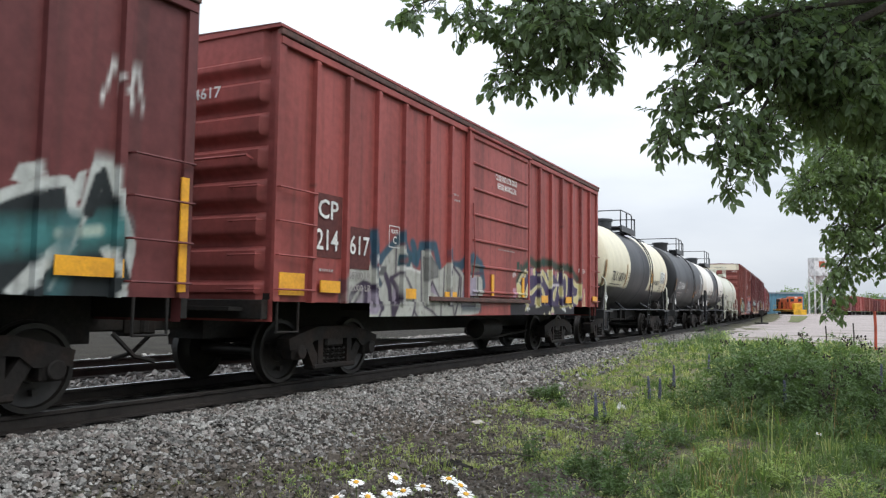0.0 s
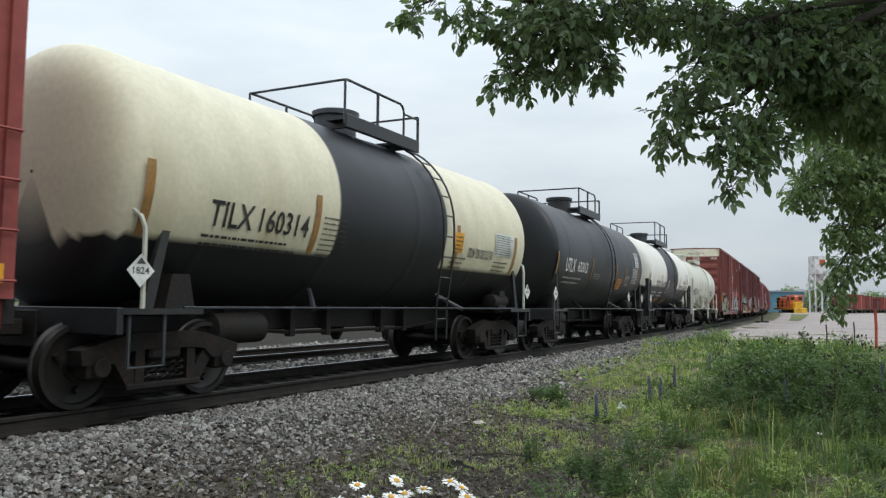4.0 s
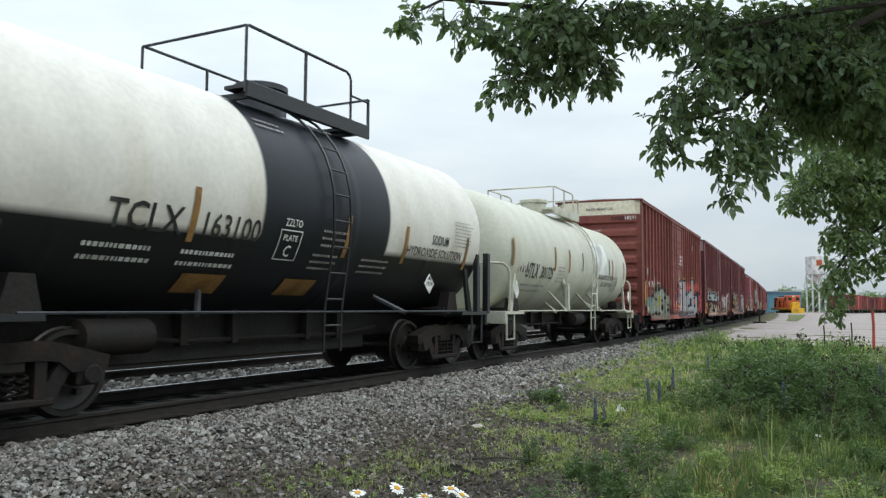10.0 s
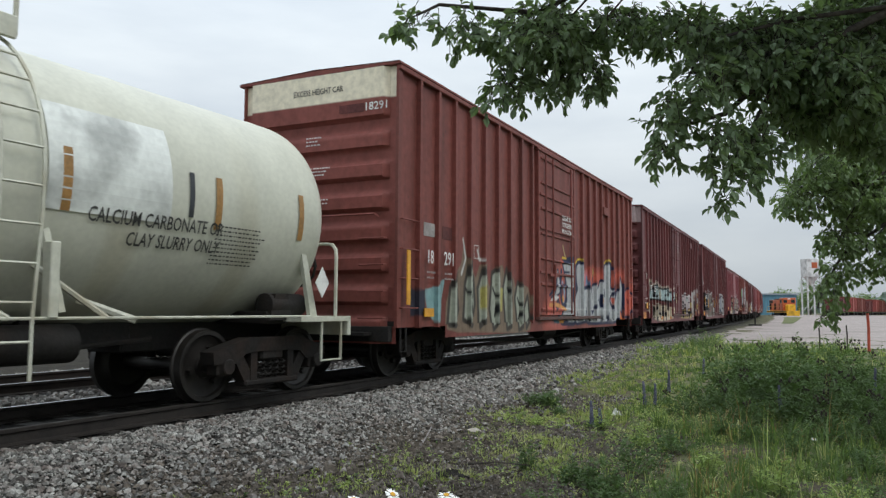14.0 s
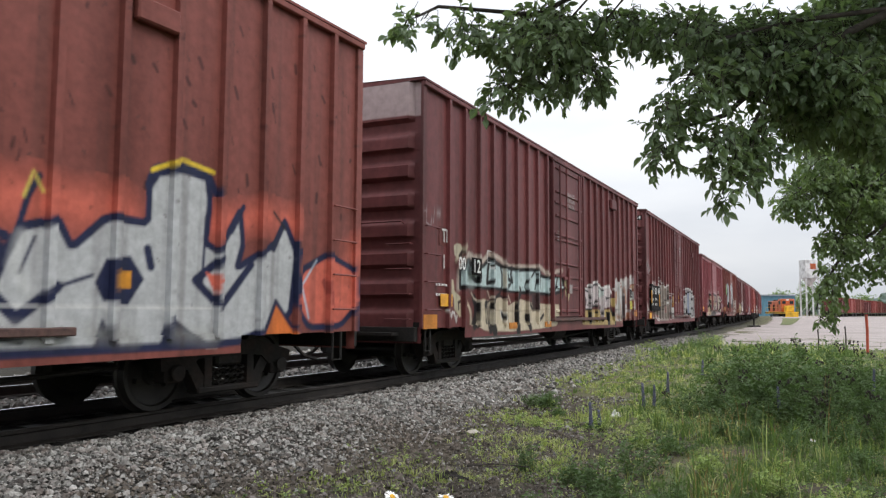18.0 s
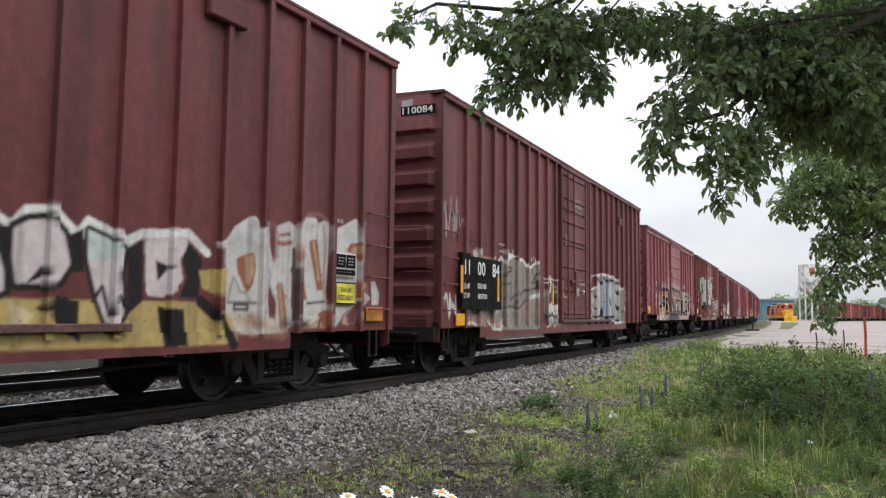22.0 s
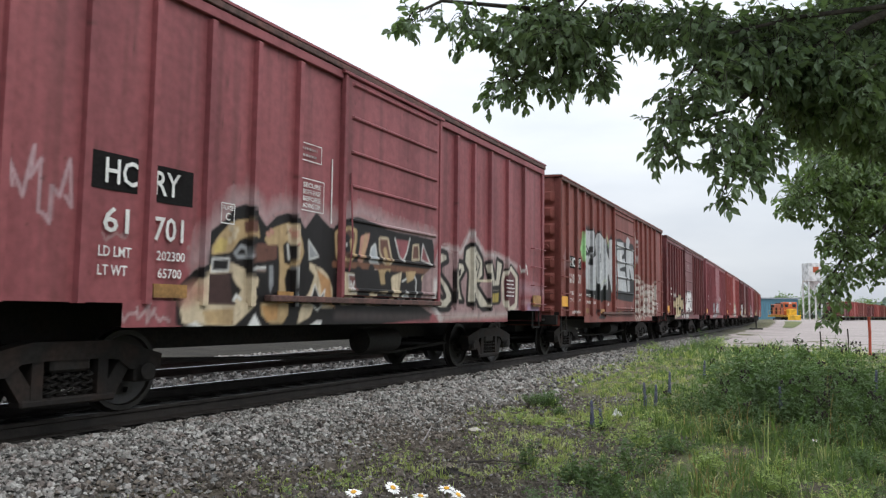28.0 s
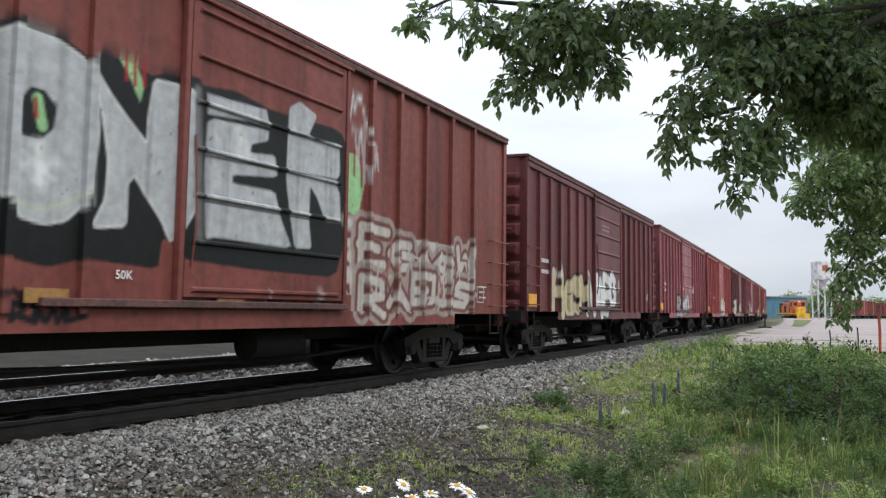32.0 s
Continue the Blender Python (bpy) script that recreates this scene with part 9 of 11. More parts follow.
    sp.word("EGASW", 9.0, 12.8, 1.62, 2.2, .07, (.5, .46, .42), (.16, .06, .05), (.34, .27, .24), .12, .1).word("RAEUS", 9.0, 12.7, 1.08, 1.62, .07, (.5, .46, .42), (.16, .06, .05), (.34, .27, .24), .12, .1)
    sp.shards(9.0, 12.7, 1.1, 2.15, [(.5, .46, .42), (.16, .06, .05), (.3, .12, .1)], 22, .03)
    sp.scrawl(3.53, 1.05, .6, .2, INK, 12, .03)
    sp.scrawl(8.9, 2.9, .6, .7, (.45, .4, .4), 16, .02).scrawl(.2, 2.1, .5, .8, (.3, .2, .2), 12, .015)
    car = boxcar("red boxcar with large silver graffiti letters", L, 4.58, 1.04, .86, [.62, 1.44, 2.19, 2.99, 3.79, 4.52] + [9.23, 10.03, 10.86, 11.79, 12.68], (5.68, 8.5), RUSTRED, sp, 0.0, zfine=3.5)
    h = L / 2
    part("patch", Mesh().box(-h + .78, -h + 1.36, -1.562, -1.556, 2.3, 2.62), BLACKPATCH, car)
    part("patch", Mesh().box(-h + 1.52, -h + 1.98, -1.562, -1.556, 2.3, 2.62), BLACKPATCH, car)
    for tx, x, z, w in (("HC", .9, 2.34, .42), ("RY", 1.55, 2.34, .34), ("610", .76, 1.9, .5), ("01", 1.6, 1.92, .28)):
        writing(car, tx, -h + x, z, w, .25, -1.58)
    for tx, x, z, w in (("LD.LMT.", .84, 1.6, .4), ("LT.WT.", .84, 1.42, .35), ("192,550LBS", 1.52, 1.57, .48), ("70,450", 1.55, 1.42, .3), ("2 INCH HF COMP SHOES", .85, 1.1, .8)):
        writing(car, tx, -h + x, z, w, .085, -1.64 if z < 1.2 else -1.58)
    part("lettering", on_end(letters("61001", .5, .16), -.3, 4.2, -h - .05), LETTER, car)
    part("lettering", on_end(letters("HCRY", .5, .16), -.3, 4.02, -h - .05), LETTER, car)
    part("small_print", on_end(bars(.5, .25, 2, 4), .4, 2.7, -h - .045), LETTER, car)
    part("small_print", on_end(bars(.7, .25, 2, 5), .1, 2.2, -h - .045), LETTER, car)
    reflector(car, -h + .05, 1.28, .5, .26)
    for x in (2.15, 3.95, 6.2):
        reflector(car, -h + x, 1.12, .42, .13, AMBER)
    small_print(car, h - 1.2, 1.3, .3, .3, 3, -1.58, 3, LETTER)
    for tx, x, z, w in (("87,300 KGS", 2.28, 1.57, .62), ("32,000 NEW", 2.28, 1.38, .62), ("LO", 3.2, 1.55, .12), ("6-80", 3.2, 1.38, .24), ("50K", 4.88, 1.36, .2)):
        writing(car, tx, -h + x, z, w, .09, -1.58)
    outline_box(car, -h + 12.9, 1.25, .3, .3)
    rv = Mesh()
    for k in range(60):
        rv.box(-h + .025, -h + .045, -1.615, -1.598, 1.3 + .052 * k, 1.318 + .052 * k)
    tagged(part("rivet", rv, BLACKPATCH, car), kind="stuff")
    return add_car(car, 72.2, 86.4)


def plain_car(lead, tail, seed, material, words, fascia=0.22):
    L, sp = tail - lead, Spray(seed)
    r = random.Random(seed)
    for k in range(words):
        a = r.uniform(.8, L - 4)
        sp.word("".join(r.choice("ABCEGHKMNORSWZ") for _ in range(4)), a, a + r.uniform(2, 3.2), 1.0, r.uniform(1.7, 2.4), .14, r.choice([CHALK, SILVER, BONE]), INK, None, .05, .1)
    for k in range(3):
        sp.scrawl(r.uniform(.5, L - 1), r.uniform(1.3, 2.2), .6, .4, CHALK, 10, .02)
    d0 = L / 2 - 1.35
    label = r.choice(["weathered red boxcar with pale graffiti", "faded red boxcar with patches of graffiti", "dull red boxcar with a few sprayed words"])
    car = boxcar(label, L, 4.5, 1.1, .9, even(.8, d0 - .8, 6) + even(d0 + 3.5, L - .8, 6), (d0, d0 + 2.8), material, sp, fascia, zfine=2.3, fine=.045)
    h = L / 2
    reflector(car, -h + .1, 1.2, .5, .28)
    small_print(car, -h + 1.0, 1.9, .6, .5, 2, -1.58, seed, LETTER)
    small_print(car, -h + d0 + .6, 3.4, .8, .25, 2, -1.66, seed)
    part("lettering", on_end(bars(.6, .14, 1, seed), .3, 3.95, -h - .05), LETTER, car)
    return add_car(car, lead, tail)


car_green_shards()
car_purple()
car_cream_tank()
car_black_tank()
car_white_tank()
car_pale_tank()
car_silver_word()
car_blue_word()
car_brown_word()
car_gold_word()
car_silver_letters()
place = 87.6
for k, (ln, mt) in enumerate(((13.5, MAROON), (13.6, OXIDE_B), (14.2, OXIDE), (14.0, MAROON), (14.2, OXIDE_B), (14.1, RUSTRED), (14.2, OXIDE))):
    plain_car(place, place + ln, 40 + k, mt, 2 if k != 1 else 1)
    place += ln + 1.3


def motions():
    """The train rolls by at a steady pace, its wheels with it."""
    spin = math.degrees(1 / WHEEL_R)
    for car, middle in TRAIN:
        rows = []
        for k in (j / 2 for j in range(65)):
            x, y, th = on_line(middle + rolled(k))
            rows.append((k, pose(float(x), float(y), 0, 0, 0, 90 - math.degrees(float(th)))))
        walk(car, rows)
    for wheel, car, off in WHEELS:
        middle = dict(TRAIN)[car]
        times = [k / 10 for k in range(321) if -14 < middle + rolled(k / 10) < 50]
        if len(times) < 3:
            continue
        rows = [(t, pose(off, 0, WHEEL_R, 0, spin * rolled(t), 0)) for t in times]
        if times[0] > 0:
            rows.insert(0, (0.0, rows[0][1]))
        if times[-1] < 32:
            rows.append((32.0, rows[-1][1]))
        walk(wheel, rows)

# ---------------------------------------------------------------- ground
def raw_mesh(name, verts, faces, materials, smooth_faces=False):
    """A mesh from arrays of triangles or quads."""
    verts, faces = np.asarray(verts, np.float32), np.asarray(faces, np.int32)
    me = bpy.data.meshes.new(name)
    me.vertices.add(len(verts))
    me.vertices.foreach_set("co", verts.ravel())
    k = faces.shape[1]
    me.loops.add(faces.size)
    me.loops.foreach_set("vertex_index", faces.ravel())
    me.polygons.add(len(faces))
    me.polygons.foreach_set("loop_start", np.arange(0, faces.size, k, dtype=np.int32))
    me.polygons.foreach_set("use_smooth", np.full(len(faces), smooth_faces))
    for m in materials if isinstance(materials, list) else [materials]:
        me.materials.append(m)
    me.update(calc_edges=True)
    me.validate()
    return me


def ground_material():
    m = surface("soil_gravel_and_turf", (0.13, 0.145, 0.06), 0.95, 0, 0.5, 2.2, 40, 0.8, second=(0.1, 0.08, 0.058), amount=0.75, painted=True, gloss=0.15)
    return m


GROUND = ground_material()
GRAVEL_LOT = surface("packed_gravel", (0.33, 0.29, 0.275), 0.95, 0, 0.25, 0.25, 9, 0.4, second=(0.26, 0.225, 0.212), amount=0.6, gloss=0.15)
STONE = surface("crushed_ballast_stone", (0.225, 0.22, 0.205), 0.9, 0, 0.3, 9, 70, 0.2, second=(0.15, 0.125, 0.112), amount=0.55, island=0.75, gloss=0.2)


EARTHSTONE = surface("soil_stained_stone", (0.13, 0.112, 0.095), 0.95, 0, 0.3, 6, 60, 0.2, second=(0.07, 0.058, 0.046), amount=0.5, island=0.5, gloss=0.15)


def gravel_amount(s, w, x, y):
    """One where crushed stone covers the soil."""
    n = waves(x * 0.9, y * 0.9, 2.0)
    edge = 3.3 - 0.9 * smooth(7, 20, s) + 0.45 * n
    return np.clip((edge - w) / 0.9 + 0.5, 0, 1) * smooth(-40, -30, w)


def bare_soil(x, y):
    spots = ((.45, 6.5, .95, .8), (.9, 7.0, .7, .5), (-.6, 6.2, .6, .5), (2.1, 12.6, .9, 1.3), (.1, 9.2, .6, 1.0), (1.9, 8.7, .5, .5), (3.6, 7.0, .5, .4), (1.2, 14.4, .6, 1.0))
    return np.clip(sum(np.exp(-(((x - a) / c) ** 2 + ((y - b) / d) ** 2)) for a, b, c, d in spots) * 1.25, 0, 1)


def steps_out(lo, hi, step, far, grow=1.18):
    out = list(np.arange(lo, hi, step))
    d, x = step, hi
    while x < far:
        out.append(x)
        d *= grow
        x += d
    d, x = step, lo
    while x > -far:
        d *= grow
        x -= d
        out.append(x)
    return np.array(sorted(out))


def make_ground():
    xs, ys = steps_out(-13, 14, 0.16, 2500), steps_out(2, 34, 0.18, 2500)
    def spot(u, v):
        return (u, v, ground_height(u, v)[0])
    def colours(u, v):
        s, w = beside(u, v)
        g = gravel_amount(s, w, u, v)
        n = waves(u * 2.1, v * 2.1, 4.0)
        dirt = np.clip(1.2 - np.abs(w - 3.9 + 0.7 * n) / 1.1, 0, 1) * (1 - smooth(9, 15, s))
        col = np.array([.075, .07, .062])[None] * (0.85 + 0.2 * n[:, None]) + 0 * u[:, None]
        col = np.where((w < -5.3)[:, None], np.array([.2, .19, .18])[None], col)
        col = np.where((w < -7.2)[:, None], np.array([.03, .026, .019])[None] * (.8 + .3 * n[:, None]), col)
        bare = np.maximum(bare_soil(u, v), smooth(2.2, 3.2, w) * (1 - smooth(4.4, 5.6, w)) * (1 - smooth(8, 14, s)))
        dirt = np.maximum(dirt, bare)
        a = np.maximum(g, 0.9 * dirt)
        col = np.where((dirt > g)[:, None], np.array([.075, .062, .05])[None] * (.8 + .3 * n[:, None]), col)
        # Blackened between the rails: oil plus the train's shade put in the colour.
        oil_and_shade = (np.abs(w) < 1.15) * 0.85
        col = col * (1 - oil_and_shade[:, None])
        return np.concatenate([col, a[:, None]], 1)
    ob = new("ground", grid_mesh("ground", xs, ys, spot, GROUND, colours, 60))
    tagged(ob, "uneven ground of gravel, soil and rough grass", "ground", kind="structure")


make_ground()


def make_lot():
    ss = np.concatenate([np.arange(33, 120, 1.5), np.arange(120, 260, 6)])
    ws = np.concatenate([np.arange(0, 1.01, .04)])
    def spot(u, v):
        inner = 2.6 + 1.2 * smooth(60, 90, u)
        w0 = inner + 0.25 * np.sin(u * 0.9)
        w1 = 4 + 70 * smooth(34, 60, u)
        x, y, th = on_line(u, 0)
        w = w0 + v * (w1 - w0)
        x, y = x + np.cos(th) * w - np.sin(th) * v * 8, y - np.sin(th) * w - np.cos(th) * v * 8
        return (x, y, ground_height(x, y)[0] + 0.012)
    ob = new("gravel_lot", grid_mesh("gravel_lot", ss, ws, spot, GRAVEL_LOT, None, 60))
    tagged(ob, "pale packed gravel yard beside the railway", "gravel yard", kind="structure")
    ob2 = new("grass_verge", grid_mesh("grass_verge", np.arange(84, 150, 2.0), np.arange(0, 1.01, .25),
              lambda u, v: (on_line(u, 5.2 + v * (1.0 + .03 * (u - 84)))[0], on_line(u, 5.2 + v * (1.0 + .03 * (u - 84)))[1],
                            ground_height(*on_line(u, 5.2 + v * (1.0 + .03 * (u - 84)))[:2])[0] + 0.05), VERGE, None, 60))
    tagged(ob2, "strip of short grass along the tracks", "grass", kind="structure")


VERGE = surface("short_turf", (0.12, 0.14, 0.065), 0.95, 0, 0.4, 0.6, 14, 0.4, second=(0.16, 0.15, 0.07), amount=0.5, gloss=0.1)
make_lot()


# ---------------------------------------------------------------- tracks
def make_track(centre, label, s_from, s_to, ties_to):
    ss = np.concatenate([np.arange(s_from, 60, 2.0), np.arange(60, s_to, 5.0)])
    track = thing("railway_track", label, "railway track", kind="structure")
    prof = [(-.07, -.17), (.07, -.17), (.07, -.155), (.012, -.135), (.01, -.05), (.037, -.035), (.037, -.006), (.03, 0), (-.03, 0), (-.037, -.006), (-.037, -.035), (-.01, -.05), (-.012, -.135), (-.07, -.155)]
    for side in (-1, 1):
        m, n = Mesh(), len(prof)
        for k, s in enumerate(ss):
            for a, z in prof:
                x, y, _ = on_line(s, centre + side * .754 + a)
                m.v.append((float(x), float(y), z))
            if k:
                m.f += [((k - 1) * n + j, k * n + j, k * n + (j + 1) % n, (k - 1) * n + (j + 1) % n) for j in range(n)]
        part("rail", m, RAILRUST, track, "rust-brown steel rail")
        m = Mesh()
        for k, s in enumerate(ss):
            for a in (-.024, .024):
                x, y, _ = on_line(s, centre + side * .754 + a)
                m.v.append((float(x), float(y), .0012))
            if k:
                m.f.append((2 * k - 2, 2 * k, 2 * k + 1, 2 * k - 1))
        if side > 0 and centre == 0:
            continue
        part("running_surface", m, SHINE, track, "polished top of the rail")
    tie = Mesh().box(-.115, .115, -1.28, 1.28, -.36, -.175, .012).mesh("sleeper", WOODTIE)
    plate = Mesh().box(-.09, .09, -.93, -.58, -.176, -.162, .004).box(-.09, .09, .58, .93, -.176, -.162, .004).mesh("tie_plate", RAILRUST)
    s = s_from
    while s < ties_to:
        x, y, th = on_line(s, centre)
        for name, me in (("sleeper", tie), ("tie_plate", plate)):
            ob = part(name, me, None, track)
            ob.location, ob.rotation_euler = (float(x), float(y), 0), (0, 0, math.pi / 2 - float(th) + random.uniform(-.01, .01))
        s += 0.52


make_track(0.0, "worn railway track on grey ballast", -24, 300, 48)
make_track(-4.05, "second railway track behind the train", -24, 300, 40)


def stones(name, n, s_range, w_range, size, seed, sink=0.35, loose=0.22):
    """Crushed stones strewn over a stretch beside the track."""
    rng = np.random.default_rng(seed)
    s = s_range[0] + (s_range[1] - s_range[0]) * rng.random(n) ** 1.25
    w = rng.uniform(*w_range, n)
    x, y, _ = on_line(s, w)
    keep = rng.random(n) < np.clip(gravel_amount(s, w, x, y) * 1.1, loose, 1)
    keep &= (np.abs(w) > 1.0) & (np.abs(w + 4.05) > 1.0 - .9 * (s > 60))
    s, w, x, y = s[keep], w[keep], x[keep], y[keep]
    n = len(x)
    z = ground_height(x, y)[0]
    base = np.array([(1, 0, -.3), (.2, .95, -.35), (-.85, .5, -.3), (-.7, -.7, -.35), (.4, -.9, -.3), (.5, .35, .7), (-.45, .3, .8), (-.1, -.55, .75)])
    tris = np.array([(0, 1, 5), (1, 2, 6), (1, 6, 5), (2, 3, 6), (3, 4, 7), (3, 7, 6), (4, 0, 7), (0, 5, 7), (5, 6, 7)])
    v = base[None] * rng.uniform(.75, 1.3, (n, 8, 1)) + rng.normal(0, .13, (n, 8, 3))
    r = size * rng.lognormal(0, .33, (n, 1, 1))
    v = v * r * np.stack([rng.uniform(.7, 1.35, n), rng.uniform(.7, 1.2, n), rng.uniform(.5, .95, n)], 1)[:, None]
    a, t = rng.uniform(0, 6.28, n), rng.uniform(-.6, .6, n)
    ca, sa, ct, st = np.cos(a)[:, None], np.sin(a)[:, None], np.cos(t)[:, None], np.sin(t)[:, None]
    X, Y, Z = v[..., 0], v[..., 1], v[..., 2]
    X, Z = X * ct - Z * st, X * st + Z * ct
    X, Y = X * ca - Y * sa, X * sa + Y * ca
    P = np.stack([X + x[:, None], Y + y[:, None], Z + z[:, None] + r[:, :, 0] * sink + rng.uniform(0, .02, (n, 1))], -1)
    F = tris[None] + (np.arange(n) * 8)[:, None, None]
    me = raw_mesh(name, P.reshape(-1, 3), F.reshape(-1, 3), [STONE, EARTHSTONE])
    earthy = rng.random(n) < np.clip((w - 2.2 + .5 * waves(x * 1.3, y * 1.3, 6.0)) / 1.4, 0, .85) * (1 - smooth(9, 16, s))
    me.polygons.foreach_set("material_index", np.repeat(earthy, 9).astype(np.int32))
    ob = new(name, me)
    tagged(ob, "loose crushed grey and reddish ballast stones", "ballast", kind="stuff")


stones("ballast", 84000, (-3.5, 13), (.95, 5.0), .0172, 1)
stones("ballast", 30000, (11, 44), (.95, 3.4), .027, 2)
stones("ballast", 20000, (-8, 34), (-7.6, -1.0), .036, 3)
stones("soil_crumbs", 16000, (3.5, 10), (3.6, 6.2), .011, 9, .2, .75)


# ---------------------------------------------------------------- plants
GRASS = leaf_material("grass_blades", (0.27, 0.33, 0.115), (0.35, 0.385, 0.15), 0.38, 0.6)
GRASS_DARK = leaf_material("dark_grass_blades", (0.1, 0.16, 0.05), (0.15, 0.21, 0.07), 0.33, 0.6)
GRASS_PALE = leaf_material("pale_grass_blades", (0.38, 0.4, 0.19), (0.42, 0.41, 0.23), 0.3, 0.6)
DRYGRASS = leaf_material("reddish_dry_grass", (0.3, 0.19, 0.09), (0.33, 0.28, 0.13), 0.25, 0.6)
WEED = leaf_material("weed_leaves", (0.082, 0.138, 0.05), (0.125, 0.185, 0.074), 0.32, 0.55)
HERB = leaf_material("low_herb_leaves", (0.25, 0.335, 0.11), (0.34, 0.4, 0.145), 0.3, 0.55)
LEAF = leaf_material("ash_leaves", (0.128, 0.182, 0.108), (0.18, 0.24, 0.14), 0.42, 0.5)
LEAF_FAR = leaf_material("sunlit_leaves", (0.14, 0.2, 0.1), (0.19, 0.26, 0.13), 0.42, 0.5)
BARK = surface("grey_bark", (0.06, 0.05, 0.042), 0.9, 0, 0.35, 3, 30, 0.6, (1, 1, .3))
STALK = surface("green_stalk", (0.09, 0.12, 0.04), 0.7, 0, 0.2, 4, 30, 0)
DARKSTALK = surface("dry_brown_stalk", (0.04, 0.03, 0.022), 0.8, 0, 0.2, 4, 30, 0)
LUPIN = surface("blue_violet_petals", (0.1, 0.105, 0.165), 0.7, 0, 0.3, 8, 60, 0, second=(0.15, 0.15, 0.22), amount=0.5, island=.3)
PETAL = surface("white_petals", (0.8, 0.8, 0.78), 0.6, 0, 0.05, 8, 60, 0)
DISC = surface("yellow_flower_disc", (0.75, 0.4, 0.03), 0.7, 0, 0.2, 30, 120, 0.3)


def strewn(n, xr, yr, seed, power=1.0):
    rng = np.random.default_rng(seed)
    return xr[0] + (xr[1] - xr[0]) * rng.random(n), yr[0] + (yr[1] - yr[0]) * rng.random(n) ** power, rng


def tufts(name, x, y, tall, count, material, tint, label, width, seed, spread=.03):
    """Tufts of blades that spring from one root and bend outward, one mesh for all; tint picks each tuft's green."""
    rng = np.random.default_rng(seed)
    k = len(x)
    size = rng.lognormal(0, .35, k)
    root = np.repeat(np.arange(k), count)
    n = len(root)
    a = rng.uniform(0, 6.28, n)
    off = spread * np.sqrt(rng.random(n)) * size[root]
    bx, by = x[root] + np.cos(a) * off, y[root] + np.sin(a) * off
    z = ground_height(bx, by)[0]
    hh = (tall * size)[root] * rng.uniform(.45, 1.15, n)
    b = rng.uniform(.1, .95, n)
    a = a + rng.normal(0, .5, n)
    dx, dy = np.cos(a), np.sin(a)
    w = width * rng.uniform(.6, 1.5, n)
    wx, wy = -dy * w, dx * w
    P = np.zeros((n, 5, 3))
    for j, (t, bend, half) in enumerate(((0, 0, 1), (0, 0, -1), (.6, .3, .8), (.6, .3, -.8), (1, 1, 0))):
        P[:, j, 0] = bx + dx * b * hh * bend + wx * half
        P[:, j, 1] = by + dy * b * hh * bend + wy * half
        P[:, j, 2] = z + hh * (t - .45 * b * b * bend) - .01
    T = np.array([(0, 1, 3), (0, 3, 2), (2, 3, 4)])
    F = T[None] + (np.arange(n) * 5)[:, None, None]
    me = raw_mesh(name, P.reshape(-1, 3), F.reshape(-1, 3), material)
    me.polygons.foreach_set("material_index", np.repeat(tint[root], 3).astype(np.int32))
    tagged(new(name, me), label, "grass", kind="stuff")


def make_grass():
    for n, xr, yr, tall, count, width, seed, kind in ((34000, (-3.0, 8), (3.6, 13), .05, 8, .0042, 1, 0), (24000, (-1, 14), (11, 31), .065, 8, .0075, 2, 0),
                                                      (3500, (6, 26), (24, 40), .08, 8, .013, 3, 0), (1500, (1.4, 8), (3.6, 11), .2, 7, .0055, 5, 1), (420, (.8, 7), (4.5, 11), .26, 5, .003, 4, 2),
                                                      (1300, (2.8, 12), (9, 26), .18, 8, .007, 6, 1), (420, (6, 13), (22, 30), .26, 10, .011, 7, 1), (9000, (-3, 9), (-6, 3.7), .06, 7, .006, 8, 0)):
        x, y, rng = strewn(n, xr, yr, seed, 1.15)
        s, w = beside(x, y)
        patch = np.clip(.5 + .85 * waves(x * 1.7, y * 1.7, 7.0), 0, 1)
        dens = np.clip(1.0 - gravel_amount(s, w, x, y) * 1.05, 0, 1) * (.22 * smooth(2.2, 3.2, w) + .78 * smooth(3.0, 4.2, w + .9 * smooth(6, 16, s) + .6 * waves(x, y, 5.0)))
        dens = dens * (1 - .93 * bare_soil(x, y)) * (1 - smooth(33, 36, s) * smooth(2.8, 3.5, w))
        right = smooth(.16, .34, x / np.maximum(np.abs(y), 1) + .04 * waves(x * 1.1, y * 1.1, 9.0))
        dens = dens * ((.35 + .65 * patch) if kind == 0 else right * (.25 + .75 * patch) * (1 if kind == 1 else .8))
        keep = rng.random(n) < dens
        x, y, patch = x[keep], y[keep], patch[keep]
        # Tufts turn darker and less often pale towards the right.
        to_right = smooth(.13, .34, x / np.maximum(y, 2) + .08 * waves(x * .9, y * .9, 4.0))
        tint = np.where(rng.random(len(x)) < .06 + .82 * to_right, 1, 0)
        tint = np.where(rng.random(len(x)) < .3 - .22 * to_right, 2, tint)
        if kind == 2:
            tint = np.full(len(x), 3)
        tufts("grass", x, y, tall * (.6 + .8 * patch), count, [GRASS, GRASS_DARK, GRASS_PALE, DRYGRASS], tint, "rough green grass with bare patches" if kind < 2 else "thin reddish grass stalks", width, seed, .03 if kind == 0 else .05)


